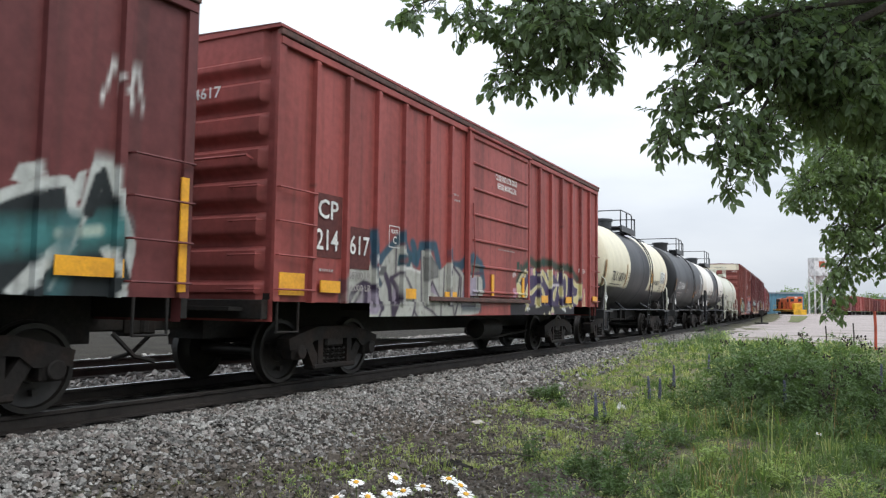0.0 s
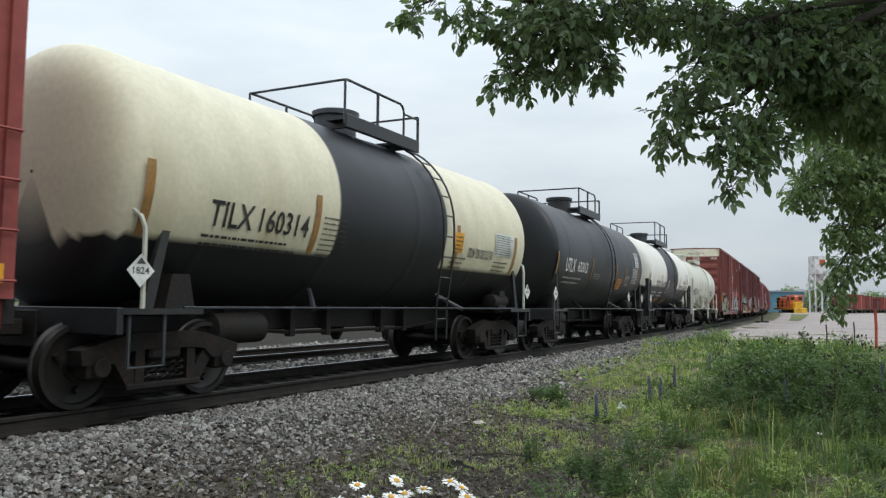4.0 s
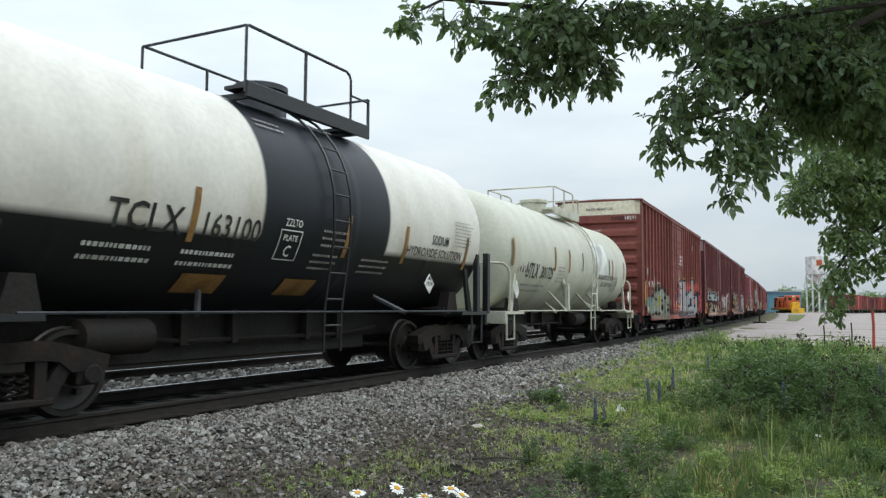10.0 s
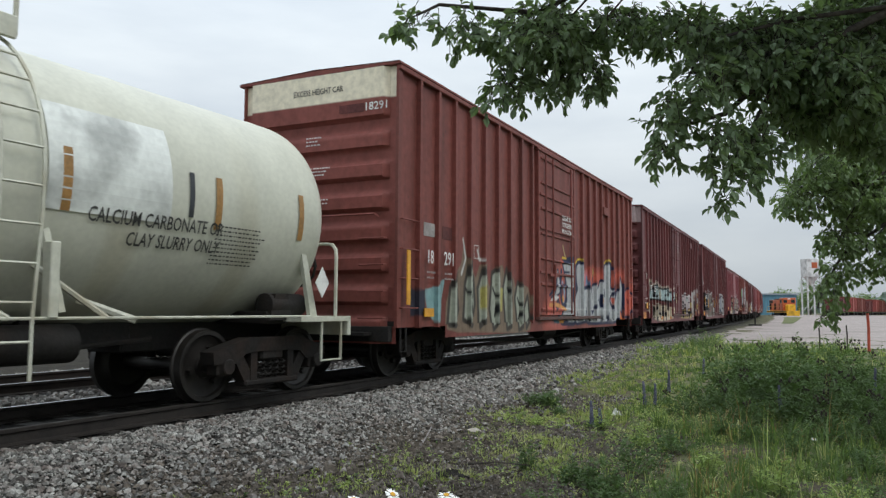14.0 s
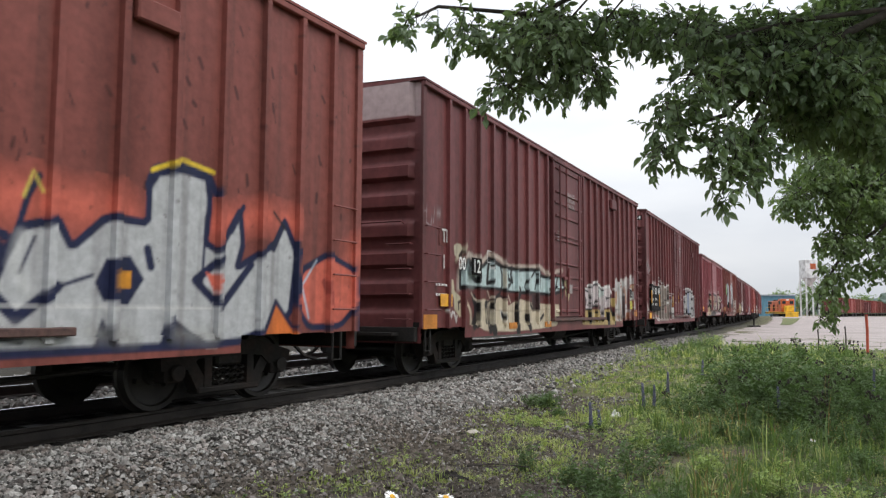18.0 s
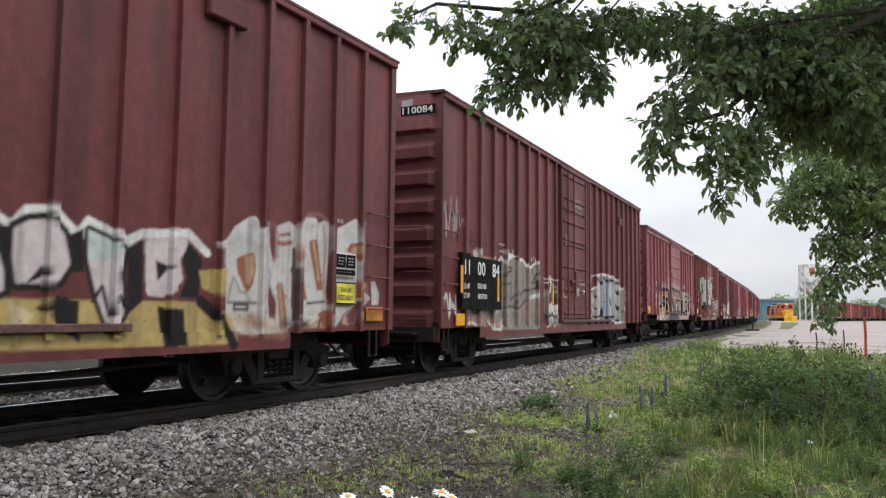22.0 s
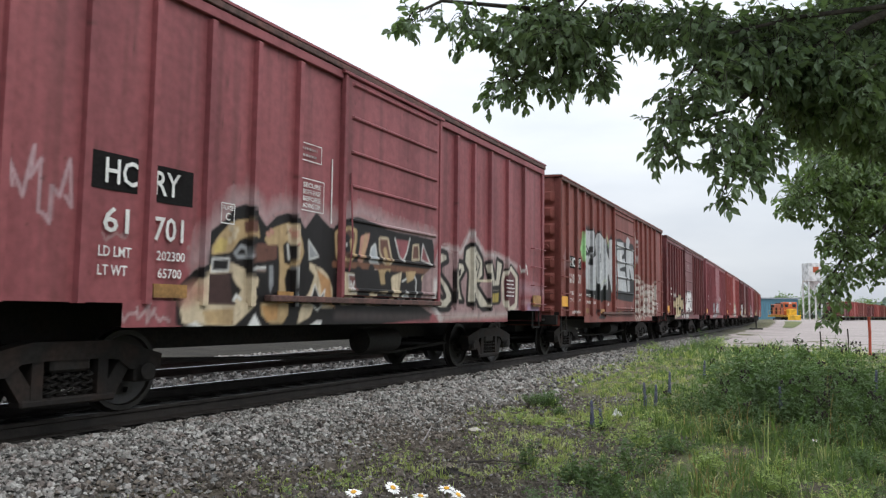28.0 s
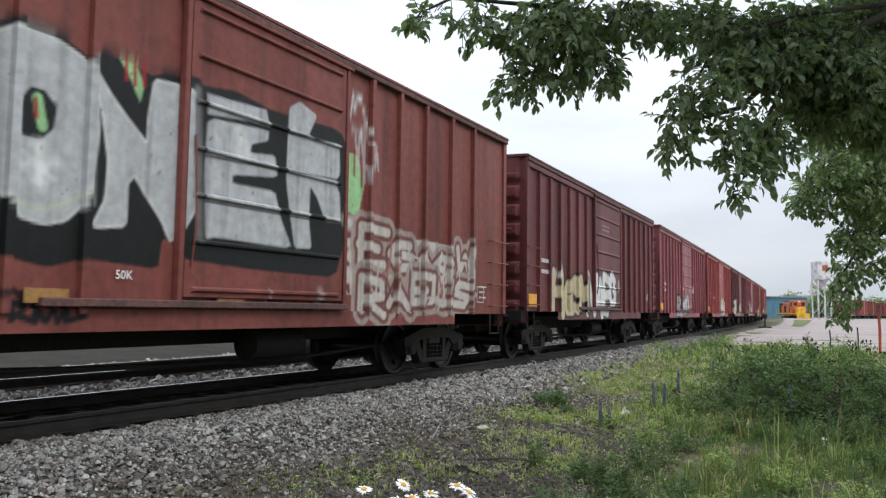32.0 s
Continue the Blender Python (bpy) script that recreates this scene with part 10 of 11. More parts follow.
def leaf_cloud(centres, sizes, spread, seed, droop=0.4, narrow=0.36, along=None):
    """Pointed leaves, folded along the middle: arrays of vertices and triangles."""
    rng = np.random.default_rng(seed)
    n = len(centres)
    c = centres + rng.normal(0, 1, (n, 3)) * spread
    a = rng.uniform(0, 6.28, n)
    e = rng.normal(-droop, .45, n)
    d = np.stack([np.cos(a) * np.cos(e), np.sin(a) * np.cos(e), np.sin(e)], 1)
    if along is not None:
        d = d + along
        d /= np.linalg.norm(d, axis=1, keepdims=True)
    up = rng.normal(0, .55, (n, 3)) + (0, 0, 1)
    side = np.cross(d, up)
    side /= np.linalg.norm(side, axis=1, keepdims=True) + 1e-9
    nor = np.cross(side, d)
    L = (sizes * rng.uniform(.6, 1.25, n))[:, None]
    w = L * narrow * .5
    P = np.stack([c, c + d * L * .3 + side * w * .85 + nor * w * .3, c + d * L * .62 + side * w * .8 + nor * w * .25, c + d * L - nor * w * .5,
                  c + d * L * .62 - side * w * .8 + nor * w * .25, c + d * L * .3 - side * w * .85 + nor * w * .3, c + d * L * .5], 1)
    T = np.array([(0, 1, 6), (1, 2, 6), (2, 3, 6), (3, 4, 6), (4, 5, 6), (5, 0, 6)])
    return P.reshape(-1, 3), (T[None] + (np.arange(n) * 7)[:, None, None]).reshape(-1, 3)


make_grass()


def undergrowth():
    """Low broad-leaved plants among the grass: rosettes and short leafy shoots."""
    for n, xr, yr, size, tall, seed in ((4200, (-1.8, 7), (4.0, 13), .03, .085, 21), (1800, (1, 12), (10, 30), .045, .14, 22)):
        x, y, rng = strewn(n, xr, yr, seed, 1.1)
        s, w = beside(x, y)
        patch = .5 + .5 * waves(x * 2.2, y * 2.2, 3.0)
        keep = rng.random(n) < np.clip(1.1 - gravel_amount(s, w, x, y), 0, 1) * smooth(.25, .6, patch) * smooth(2.7, 4.2, w + .8 * smooth(6, 16, s)) * (1 - .75 * bare_soil(x, y)) * (1 - smooth(32, 35, s))
        x, y, patch = x[keep], y[keep], patch[keep]
        k = 16
        hh = tall * rng.uniform(.3, 1.2, len(x)) * (.4 + patch)
        t = rng.random((len(x), k))
        a = rng.uniform(0, 6.28, (len(x), k))
        r = hh[:, None] * .35 * (1 - t)
        c = np.stack([x[:, None] + np.cos(a) * r, y[:, None] + np.sin(a) * r, ground_height(x, y)[0][:, None] + hh[:, None] * t], -1).reshape(-1, 3)
        d = np.stack([np.cos(a), np.sin(a), .25 + 0 * a], -1).reshape(-1, 3) * 1.6
        P, F = leaf_cloud(c, np.full(len(c), size), .004, seed, -.1, .5, d)
        me = raw_mesh("low_weeds", P, F, [HERB, WEED, GRASS_PALE])
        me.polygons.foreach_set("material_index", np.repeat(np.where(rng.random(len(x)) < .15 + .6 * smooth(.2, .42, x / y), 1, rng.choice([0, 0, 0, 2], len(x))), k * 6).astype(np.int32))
        tagged(new("low_weeds", me), "low leafy weeds among the grass", "weeds", kind="stuff")


undergrowth()


def aim(u, v, depth):
    """A place by its slope aside and up from the camera."""
    return Vector((u * depth, depth, 1.11 + v * depth))


def make_tree(name, label, trunk, limbs, clusters, leaf, material, seed):
    """A tree: trunk and limbs as tapered tubes, and crown masses of compound leaves held by twigs off the limbs.
    A mass is: slope aside, slope up, half width and half height as slopes, depth, half depth, layers of leaves."""
    rng = np.random.default_rng(seed)
    tree = thing(name, label, "tree")
    part("trunk", Mesh().tube(trunk, .2, 12, True, .09), BARK, tree, "grey-brown trunk", 60)
    spine = []
    for path, r in limbs:
        part("limb", Mesh().tube(path, r, 7, True, r * .25), BARK, tree, "", 60)
        path = [Vector(p) for p in path]
        for a, b in zip(path, path[1:]):
            k = max(2, int((b - a).length * 8))
            spine += [tuple(a.lerp(b, j / k)) for j in range(k + 1)]
    spine = np.array(spine)
    base, dirs = [], []
    tw = Mesh()
    for u, v, ru, rv, depth, rd, layers in clusters:
        area = math.pi * ru * rv * depth * depth
        n = max(4, int(layers * area / (leaf * leaf * .3 * .62) / 7))
        d = rng.normal(0, 1, (n, 3))
        d /= np.linalg.norm(d, axis=1, keepdims=True)
        d *= rng.random((n, 1)) ** .38
        dep = depth + d[:, 1] * rd
        c = np.stack([(u + d[:, 0] * ru) * dep, dep, 1.11 + (v + d[:, 2] * rv) * dep], 1)
        mid = np.array(aim(u, v, depth))
        home = spine[np.argmin(((spine - mid) ** 2).sum(1))]
        tw.tube([tuple(home), tuple(home * .4 + mid * .6 + (0, 0, .05)), tuple(mid)], .006, 4, False, .003)
        out = c - mid
        out /= np.linalg.norm(out, axis=1, keepdims=True) + 1e-6
        r = rng.normal(0, .55, (n, 3)) + out * .55 + (0, 0, -.55)
        r /= np.linalg.norm(r, axis=1, keepdims=True)
        side = np.cross(r, rng.normal(0, .35, (n, 3)) + (0, 0, 1))
        side /= np.linalg.norm(side, axis=1, keepdims=True) + 1e-6
        size = leaf * 2.3 * rng.uniform(.75, 1.2, (n, 1))
        for k in range(0, n, 2):
            q = c[k] - r[k] * size[k] * .5
            tw.tube([tuple(mid + (q - mid) * .35), tuple(mid + (q - mid) * .7 + (0, 0, .03)), tuple(q)], .004, 3, False, .002)
        for t, sd, fw in ((-.2, 1, .55), (-.2, -1, .55), (.1, 1, .7), (.1, -1, .7), (.38, 1, .9), (.38, -1, .9), (.5, 0, 1)):
            base.append(c + r * size * t)
            dirs.append((r * fw + side * sd * .75 + (0, 0, -.28)) * 3)
        for k in range(n):
            tw.tube([tuple(c[k] - r[k] * size[k] * .5), tuple(c[k] + r[k] * size[k] * .5)], .0025, 3, False)
    tagged(part("twig", tw, BARK, tree), kind="stuff")
    base, dirs = np.concatenate(base), np.concatenate(dirs)
    P, F = leaf_cloud(base, np.full(len(base), leaf), leaf * .1, seed, .3, .6, dirs)
    ob = part("crown", raw_mesh("crown", P, F, material), None, tree, "many pointed drooping leaves")
    tagged(ob, kind="stuff")
    return tree


def make_trees():
    D = 4.7
    trunk = [(6.6, 4.0, -.5), (6.5, 4.1, 1.6), (6.3, 4.3, 3.6), (6.0, 4.5, 5.4)]
    fork = (6.3, 4.3, 3.6)
    limbs = [([fork, aim(.8, .68, D), aim(.4, .54, D), aim(.22, .45, D), aim(.13, .405, D), aim(.0, .415, D), aim(-.03, .4, D)], .03),
             ([aim(.22, .45, D), aim(.15, .37, D), aim(.1, .3, D)], .008), ([aim(.3, .49, D), aim(.2, .37, D), aim(.19, .32, D)], .008),
             ([fork, aim(.85, .52, D), aim(.62, .42, D), aim(.46, .34, D), aim(.38, .27, D), aim(.31, .25, D)], .04),
             ([aim(.46, .34, D), aim(.42, .26, D), aim(.385, .2, D), aim(.375, .165, D)], .014), ([aim(.62, .42, D), aim(.48, .4, D), aim(.36, .37, D), aim(.32, .3, D)], .018),
             ([aim(.8, .5, D), aim(.6, .38, D + .6), aim(.52, .3, D + .6), aim(.47, .25, D + .5)], .025),
             ([fork, aim(.85, .6, D), aim(.6, .56, D), aim(.3, .55, D), aim(.12, .56, D)], .045), ([fork, aim(.9, .75, D), aim(.5, .82, 4.2)], .05), ([fork, aim(1.2, .65, D)], .05)]
    masses = [(-0.029, 0.391, 0.031, 0.016, 4.6, 0.2, 2.04), (-0.051, 0.374, 0.013, 0.018, 4.6, 0.1, 2.04), (0.035, 0.383, 0.034, 0.031, 4.6, 0.25, 2.04), (0.137, 0.369, 0.071, 0.052, 4.6, 0.4, 3.906), (0.088, 0.303, 0.029, 0.038, 4.6, 0.25, 2.232), (0.152, 0.311, 0.037, 0.028, 4.6, 0.25, 2.604), (0.201, 0.32, 0.031, 0.029, 4.6, 0.25, 2.976), (0.171, 0.377, 0.055, 0.034, 4.9, 0.4, 3.72), (0.246, 0.389, 0.043, 0.029, 4.7, 0.3, 3.348), (0.312, 0.264, 0.04, 0.038, 4.5, 0.25, 2.232), (0.305, 0.215, 0.029, 0.024, 4.5, 0.2, 2.04), (0.358, 0.31, 0.055, 0.046, 4.6, 0.4, 2.53), (0.375, 0.231, 0.037, 0.036, 4.5, 0.25, 2.232), (0.386, 0.182, 0.032, 0.021, 4.5, 0.2, 2.04), (0.377, 0.159, 0.008, 0.016, 4.5, 0.1, 2.04), (0.424, 0.235, 0.037, 0.034, 4.7, 0.3, 3.77), (0.419, 0.194, 0.024, 0.018, 4.6, 0.2, 2.04), (0.336, 0.379, 0.068, 0.04, 4.9, 0.5, 4.185), (0.448, 0.349, 0.087, 0.068, 5, 0.6, 7.068), (0.538, 0.328, 0.087, 0.08, 5.2, 0.8, 8.246), (0.584, 0.366, 0.098, 0.098, 5.6, 0.8, 8.246), (0.492, 0.281, 0.061, 0.05, 5.4, 0.6, 5.89), (0.581, 0.26, 0.068, 0.05, 5.6, 0.6, 7.068)]
    masses += [(0.75, 0.45, 0.14, 0.12, 5.2, 0.8, 2.5), (0.85, 0.6, 0.16, 0.14, 4.8, 0.8, 2.5), (0.5, 0.62, 0.25, 0.12, 4.6, 0.8, 2.5), (0.15, 0.58, 0.2, 0.1, 4.4, 0.7, 2.2), (0.9, 0.8, 0.3, 0.2, 4.6, 1, 2.5), (0.5, 0.85, 0.3, 0.18, 4.2, 1, 2), (1.2, 0.65, 0.3, 0.22, 4.8, 1, 2.2)]
    make_tree("overhanging_tree", "broad leafy tree with drooping dark green branches", trunk, limbs, masses, .067, LEAF, 3)
    E = 8.4
    trunk = [(9.4, 8.2, -.5), (9.3, 8.4, 1.5), (9.0, 8.6, 3.4), (8.6, 8.6, 5.4)]
    limbs = [([(9.1, 8.5, 2.8), aim(.85, .27, E), aim(.62, .22, E), aim(.5, .18, E), aim(.455, .15, E)], .04),
             ([(9.1, 8.5, 2.4), aim(.75, .2, E), aim(.6, .13, E), aim(.53, .08, E), aim(.5, .03, E), aim(.495, .01, E)], .03),
             ([(9.0, 8.6, 3.4), aim(.78, .33, E), aim(.62, .28, E), aim(.5, .22, E)], .03), ([aim(.6, .13, E), aim(.56, .09, E)], .012),
             ([aim(.62, .22, E), aim(.56, .16, E), aim(.52, .1, E)], .015), ([(9.0, 8.6, 3.4), aim(.95, .5, E)], .05)]
    masses = [(0.52, 0.21, 0.059, 0.04, 8.3, 0.8, 2.88), (0.497, 0.161, 0.048, 0.034, 8.3, 0.7, 2.4), (0.459, 0.149, 0.019, 0.023, 8.3, 0.4, 1.76), (0.556, 0.161, 0.053, 0.046, 8.6, 0.8, 2.88), (0.532, 0.105, 0.046, 0.028, 8.4, 0.6, 1.76), (0.572, 0.08, 0.033, 0.032, 8.4, 0.6, 1.92), (0.51, 0.094, 0.031, 0.023, 8.2, 0.4, 1.76), (0.513, 0.059, 0.029, 0.02, 8.2, 0.4, 1.76), (0.56, 0.05, 0.026, 0.011, 8.4, 0.4, 1.2), (0.499, 0.028, 0.023, 0.019, 8.2, 0.35, 1.84), (0.494, 0.002, 0.016, 0.014, 8.2, 0.25, 1.92), (0.579, 0.184, 0.066, 0.079, 9.2, 0.8, 3.2)]
    masses += [(0.75, 0.2, 0.12, 0.14, 8.8, 1.2, 2.2), (0.85, 0.36, 0.16, 0.16, 8.8, 1.5, 2.2), (1, 0.25, 0.16, 0.18, 8.8, 1.5, 2.2), (0.95, 0.5, 0.2, 0.16, 8.4, 1.5, 2.2)]
    masses = [(u + .016 if v < .12 else u, v, a, b, d, e, f) for u, v, a, b, d, e, f in masses]
    make_tree("yard_tree", "leafy tree with fine hanging foliage", trunk, limbs, masses, .078, LEAF_FAR, 8)


make_trees()


def weed_bush(x, y, tall, wide, stems, seed, heads=True):
    rnd = random.Random(seed)
    z = float(ground_height(np.array([x]), np.array([y]))[0][0])
    bush = thing("weed_bush", "tall leafy green weeds with dark seed heads" if heads else "low clump of green weeds", "weeds", "weeds in the grass")
    bush.location = (x, y, z)
    m, pts, dirs, hd, size = Mesh(), [], [], Mesh(), []
    leaf = (.03 + .05 * tall) * rnd.uniform(.8, 1.2)
    for k in range(stems):
        a, r = rnd.uniform(0, 6.28), wide * math.sqrt(rnd.random())
        bx, by = r * .5 * math.cos(a), r * .5 * math.sin(a)
        hh = tall * rnd.uniform(.5, 1.05) * (1 - .45 * (r / wide) ** 2)
        tx, ty = r * math.cos(a), r * math.sin(a)
        path = [Vector((bx, by, -.02)), Vector((bx + (tx - bx) * .4, by + (ty - by) * .4, hh * .5)), Vector((tx, ty, hh))]
        m.tube(path, .0045, 3, False, .0015)
        for j in range(11):
            t = rnd.uniform(.15, 1)
            c = path[0].lerp(path[1], t * 2) if t < .5 else path[1].lerp(path[2], t * 2 - 1)
            b = rnd.uniform(0, 6.28)
            d = Vector((math.cos(b), math.sin(b), rnd.uniform(.1, .8)))
            reach = rnd.uniform(.05, .2) * (1.15 - .7 * t) * (.4 + tall)
            for i in range(4):
                pts.append(tuple(c + d * reach * (i + .5) / 4))
                e = b + (-1) ** i * .8
                dirs.append((math.cos(e) * 1.3, math.sin(e) * 1.3, .3))
                size.append(leaf * rnd.uniform(.7, 1.3) * (1.2 - .5 * t))
        if heads and rnd.random() < .13:
            for j in range(7):
                b = rnd.uniform(0, 6.28)
                q = (tx + .06 * math.cos(b), ty + .06 * math.sin(b), hh + rnd.uniform(.04, .1))
                hd.tube([(tx, ty, hh), q], .002, 3, False)
                hd.lathe([(-.013, .004), (0, .015), (.013, .009), (.02, .001)], 5, "z", q)
    tagged(part("stem", m, STALK, bush), kind="stuff")
    P, F = leaf_cloud(np.array(pts), np.array(size), .012, seed, -.05, .42, np.array(dirs))
    tagged(part("leaves", raw_mesh("leaves", P, F, WEED if seed % 3 else HERB), None, bush), kind="stuff")
    if hd.v:
        tagged(part("seed_head", hd, DARKSTALK, bush), kind="stuff")


for k, (x, y, t, w, n) in enumerate(((4.4, 11.8, .7, .6, 30), (5.1, 11.3, 1.0, .75, 44), (5.0, 12.6, 1.1, .7, 40), (5.9, 12.2, 1.15, .85, 50), (4.2, 10.6, .48, .5, 22), (5.0, 10.2, .75, .65, 38),
                                     (6.5, 11.6, 1.0, .8, 40), (6.0, 10.4, .8, .7, 36), (7.2, 12.6, .62, .8, 26), (3.7, 11.6, .42, .4, 16), (4.6, 9.3, .42, .5, 22), (5.4, 9.2, .55, .6, 30),
                                     (6.9, 14.2, .55, .8, 22), (5.9, 13.9, .9, .7, 30), (8.3, 14.5, .5, .8, 20))):
    weed_bush(x, y, t * 1.06, w, int(n * 1.3), (50, 52, 53, 55, 56, 58, 59, 61, 62, 64, 65, 67, 68, 70, 71)[k])
for k, (x, y, t, w, n) in enumerate(((1.65, 12.3, .34, .3, 26), (7.7, 27.8, .35, .4, 20), (9.3, 27.0, .75, .7, 30), (2.0, 7.6, .45, .3, 14), (10.2, 28.5, .6, .7, 26), (1.5, 6.4, .3, .25, 10), (2.6, 8.6, .3, .3, 12), (3.2, 6.2, .3, .3, 12))):
    weed_bush(x, y, t, w, n, 80 + k, False)


rw = random.Random(77)
for k in range(46):
    q = rw.random() ** 1.2
    y = 5.2 + 7.5 * q
    x = y * rw.uniform(.12, .62)
    weed_bush(x, y, rw.uniform(.16, .42), rw.uniform(.1, .24), rw.randint(5, 11), 120 + k, False)


def lupin(x, y, tall, seed):
    rnd = random.Random(seed)
    z = float(ground_height(np.array([x]), np.array([y]))[0][0])
    p = thing("lupin", "lupin with an upright blue-violet flower spike", "flower", "lupins in the grass")
    p.location, p.rotation_euler = (x, y, z), (rnd.uniform(-.08, .08), rnd.uniform(-.08, .08), 0)
    part("stem", Mesh().tube([(0, 0, 0), (0, 0, tall)], .006, 4), STALK, p)
    m = Mesh()
    for k in range(60):
        t = k / 60
        a, r, zz = k * 2.4, .022 * (1 - .7 * t), tall * (.25 + .75 * t)
        cx, cy = r * math.cos(a), r * math.sin(a)
        m.box(cx - .009, cx + .009, cy - .009, cy + .009, zz - .011, zz + .013, .004)
    part("flower_spike", m, LUPIN, p)
    pts = [(0, 0, tall * .2)] * 16
    P, F = leaf_cloud(np.array(pts, float), np.full(16, .1), .02, seed, -.2, .22)
    tagged(part("leaves", raw_mesh("leaves", P, F, WEED), None, p), kind="stuff")


for k, (x, y, t) in enumerate(((2.0, 10.0, .4), (2.16, 10.2, .26), (3.2, 11.9, .46), (3.36, 11.95, .42), (3.95, 13.2, .46), (5.3, 15.4, .42), (6.2, 11.0, .7), (4.75, 10.7, .5))):
    lupin(x, y, t, 30 + k)


def daisy(x, y, z, size, tilt, turn, seed, cat=("daisy", "white daisy with a yellow centre", PETAL)):
    g = float(ground_height(np.array([x]), np.array([y]))[0][0])
    p = thing(cat[0], cat[1], "flower", "daisies in the grass" if cat[0] == "daisy" else "yellow flowers")
    p.location = (x, y, g)
    part("stem", Mesh().tube([(.03, .05, 0), (.01, .02, (z - g) * .6), (0, 0, z - g)], .0035, 4), STALK, p)
    head, rnd = Mesh(), random.Random(seed)
    rot = Matrix.Translation((0, 0, z - g)) @ Euler((radians(tilt), 0, radians(turn))).to_matrix().to_4x4()
    n = 17 if cat[0] == "daisy" else 8
    for k in range(n):
        a = 2 * math.pi * k / n + rnd.uniform(-.08, .08)
        d, sd = Vector((math.cos(a), math.sin(a), rnd.uniform(-.25, .05))), Vector((-math.sin(a), math.cos(a), 0))
        pts = [d * size * .12, d * size * .3 + sd * size * .07, d * size * .46 + sd * size * .05, d * size * .5, d * size * .46 - sd * size * .05, d * size * .3 - sd * size * .07]
        head.add([rot @ q for q in pts], [(0, 1, 2, 3, 4, 5)])
    part("petals", head, cat[2], p)
    disc = Mesh().lathe([(0, size * .17), (size * .05, size * .16), (size * .09, size * .08), (size * .1, size * .01)], 12, "z")
    disc.v = [tuple(rot @ Vector(q)) for q in disc.v]
    part("disc", disc, DISC, p, "", 50)


for k, (u, v, dd, tilt, turn) in enumerate(((-.105, -.232, 3.6, 14, 10), (-.045, -.242, 3.6, 18, -20), (-.02, -.236, 3.65, 12, 30), (-.062, -.246, 3.5, 22, 40), (.013, -.226, 3.6, 12, 0), (.028, -.234, 3.6, 30, 60),
                                           (-.055, -.226, 3.7, 35, 50), (-.09, -.25, 3.5, 25, 20), (-.01, -.255, 3.5, 16, 0), (.035, -.245, 3.5, 20, 30), (-.13, -.252, 3.5, 20, -30))):
    q = aim(u, v + .003, dd)
    daisy(q.x, q.y, q.z, .08, tilt, turn, k)
GOLDPETAL = surface("yellow_petals", (0.7, 0.5, 0.03), 0.6, 0, 0.1, 8, 60, 0)
for k, (u, v, dd) in enumerate(((.513, -.192, 8.2), (.53, -.19, 8.3), (.545, -.19, 8.4), (.575, -.2, 8.0), (.56, -.178, 9.0), (.5, -.2, 8.0))):
    q = aim(u, v, dd)
    daisy(q.x, q.y, q.z, .07, 40, 60 * k, 40 + k, ("yellow_flower", "small yellow wild flower", GOLDPETAL))
for k, (u, v, dd) in enumerate(((.485, -.158, 9.0), (.49, -.09, 11))):
    q = aim(u, v, dd)
    daisy(q.x, q.y, q.z, .07, 20, 60 * k, 60 + k)


# ---------------------------------------------------------------- small things on the ground
def lump(name, label, category, x, y, sx, sy, sz, material, seed):
    rnd, m = random.Random(seed), Mesh()
    z = float(ground_height(np.array([x]), np.array([y]))[0][0])
    m.lathe([(-.3, .3), (-.1, .9), (.25, 1.0), (.6, .8), (.9, .35), (1.0, .05)], 12, "z")
    m.v = [(a * sx * rnd.uniform(.55, 1.35), b * sy * rnd.uniform(.55, 1.35), c * sz * rnd.uniform(.6, 1.2)) for a, b, c in m.v]
    ob = thing(name, label, category, m=m, material=material, smooth=50)
    ob.location = (x, y, z)
    return ob


CHAR = surface("charred_wood", (.02, .016, .013), .95, 0, .5, 9, 60, .8)
lump("charred_stump", "charred black piece of a stump", "stump", .14, 7.45, .16, .08, .09, CHAR, 2)
thing("fallen_branch", "thin dark fallen branch", "branch", m=Mesh().tube([(.3, 7.4, -.3), (.55, 7.35, -.27), (.9, 7.5, -.33)], .012, 5, True, .005), material=BARK)
lump("pale_stone", "flat pale stone in the grass", "stone", .5, 10.1, .1, .06, .05, surface("pale_stone", (.5, .46, .4), .9), 5)
lump("white_scrap", "white scrap lying in the grass", "litter", 2.6, 11.25, .07, .05, .12, WHITE, 7)
thing("fallen_branch", "bleached bent twig on the gravel", "branch", m=Mesh().tube([(-.15, 8.9, -.36), (-.1, 8.95, -.28), (-.05, 9.05, -.2)], .01, 5, True, .005), material=LETTER_DIM)


def stake(x, y, tall, r, material, label, name="marker_stake"):
    z = float(ground_height(np.array([x]), np.array([y]))[0][0])
    ob = thing(name, label, "stake", m=Mesh().tube([(0, 0, -.2), (.02, 0, tall * .6), (0, 0, tall)], r, 8), material=material, smooth=40)
    ob.location = (x, y, z)


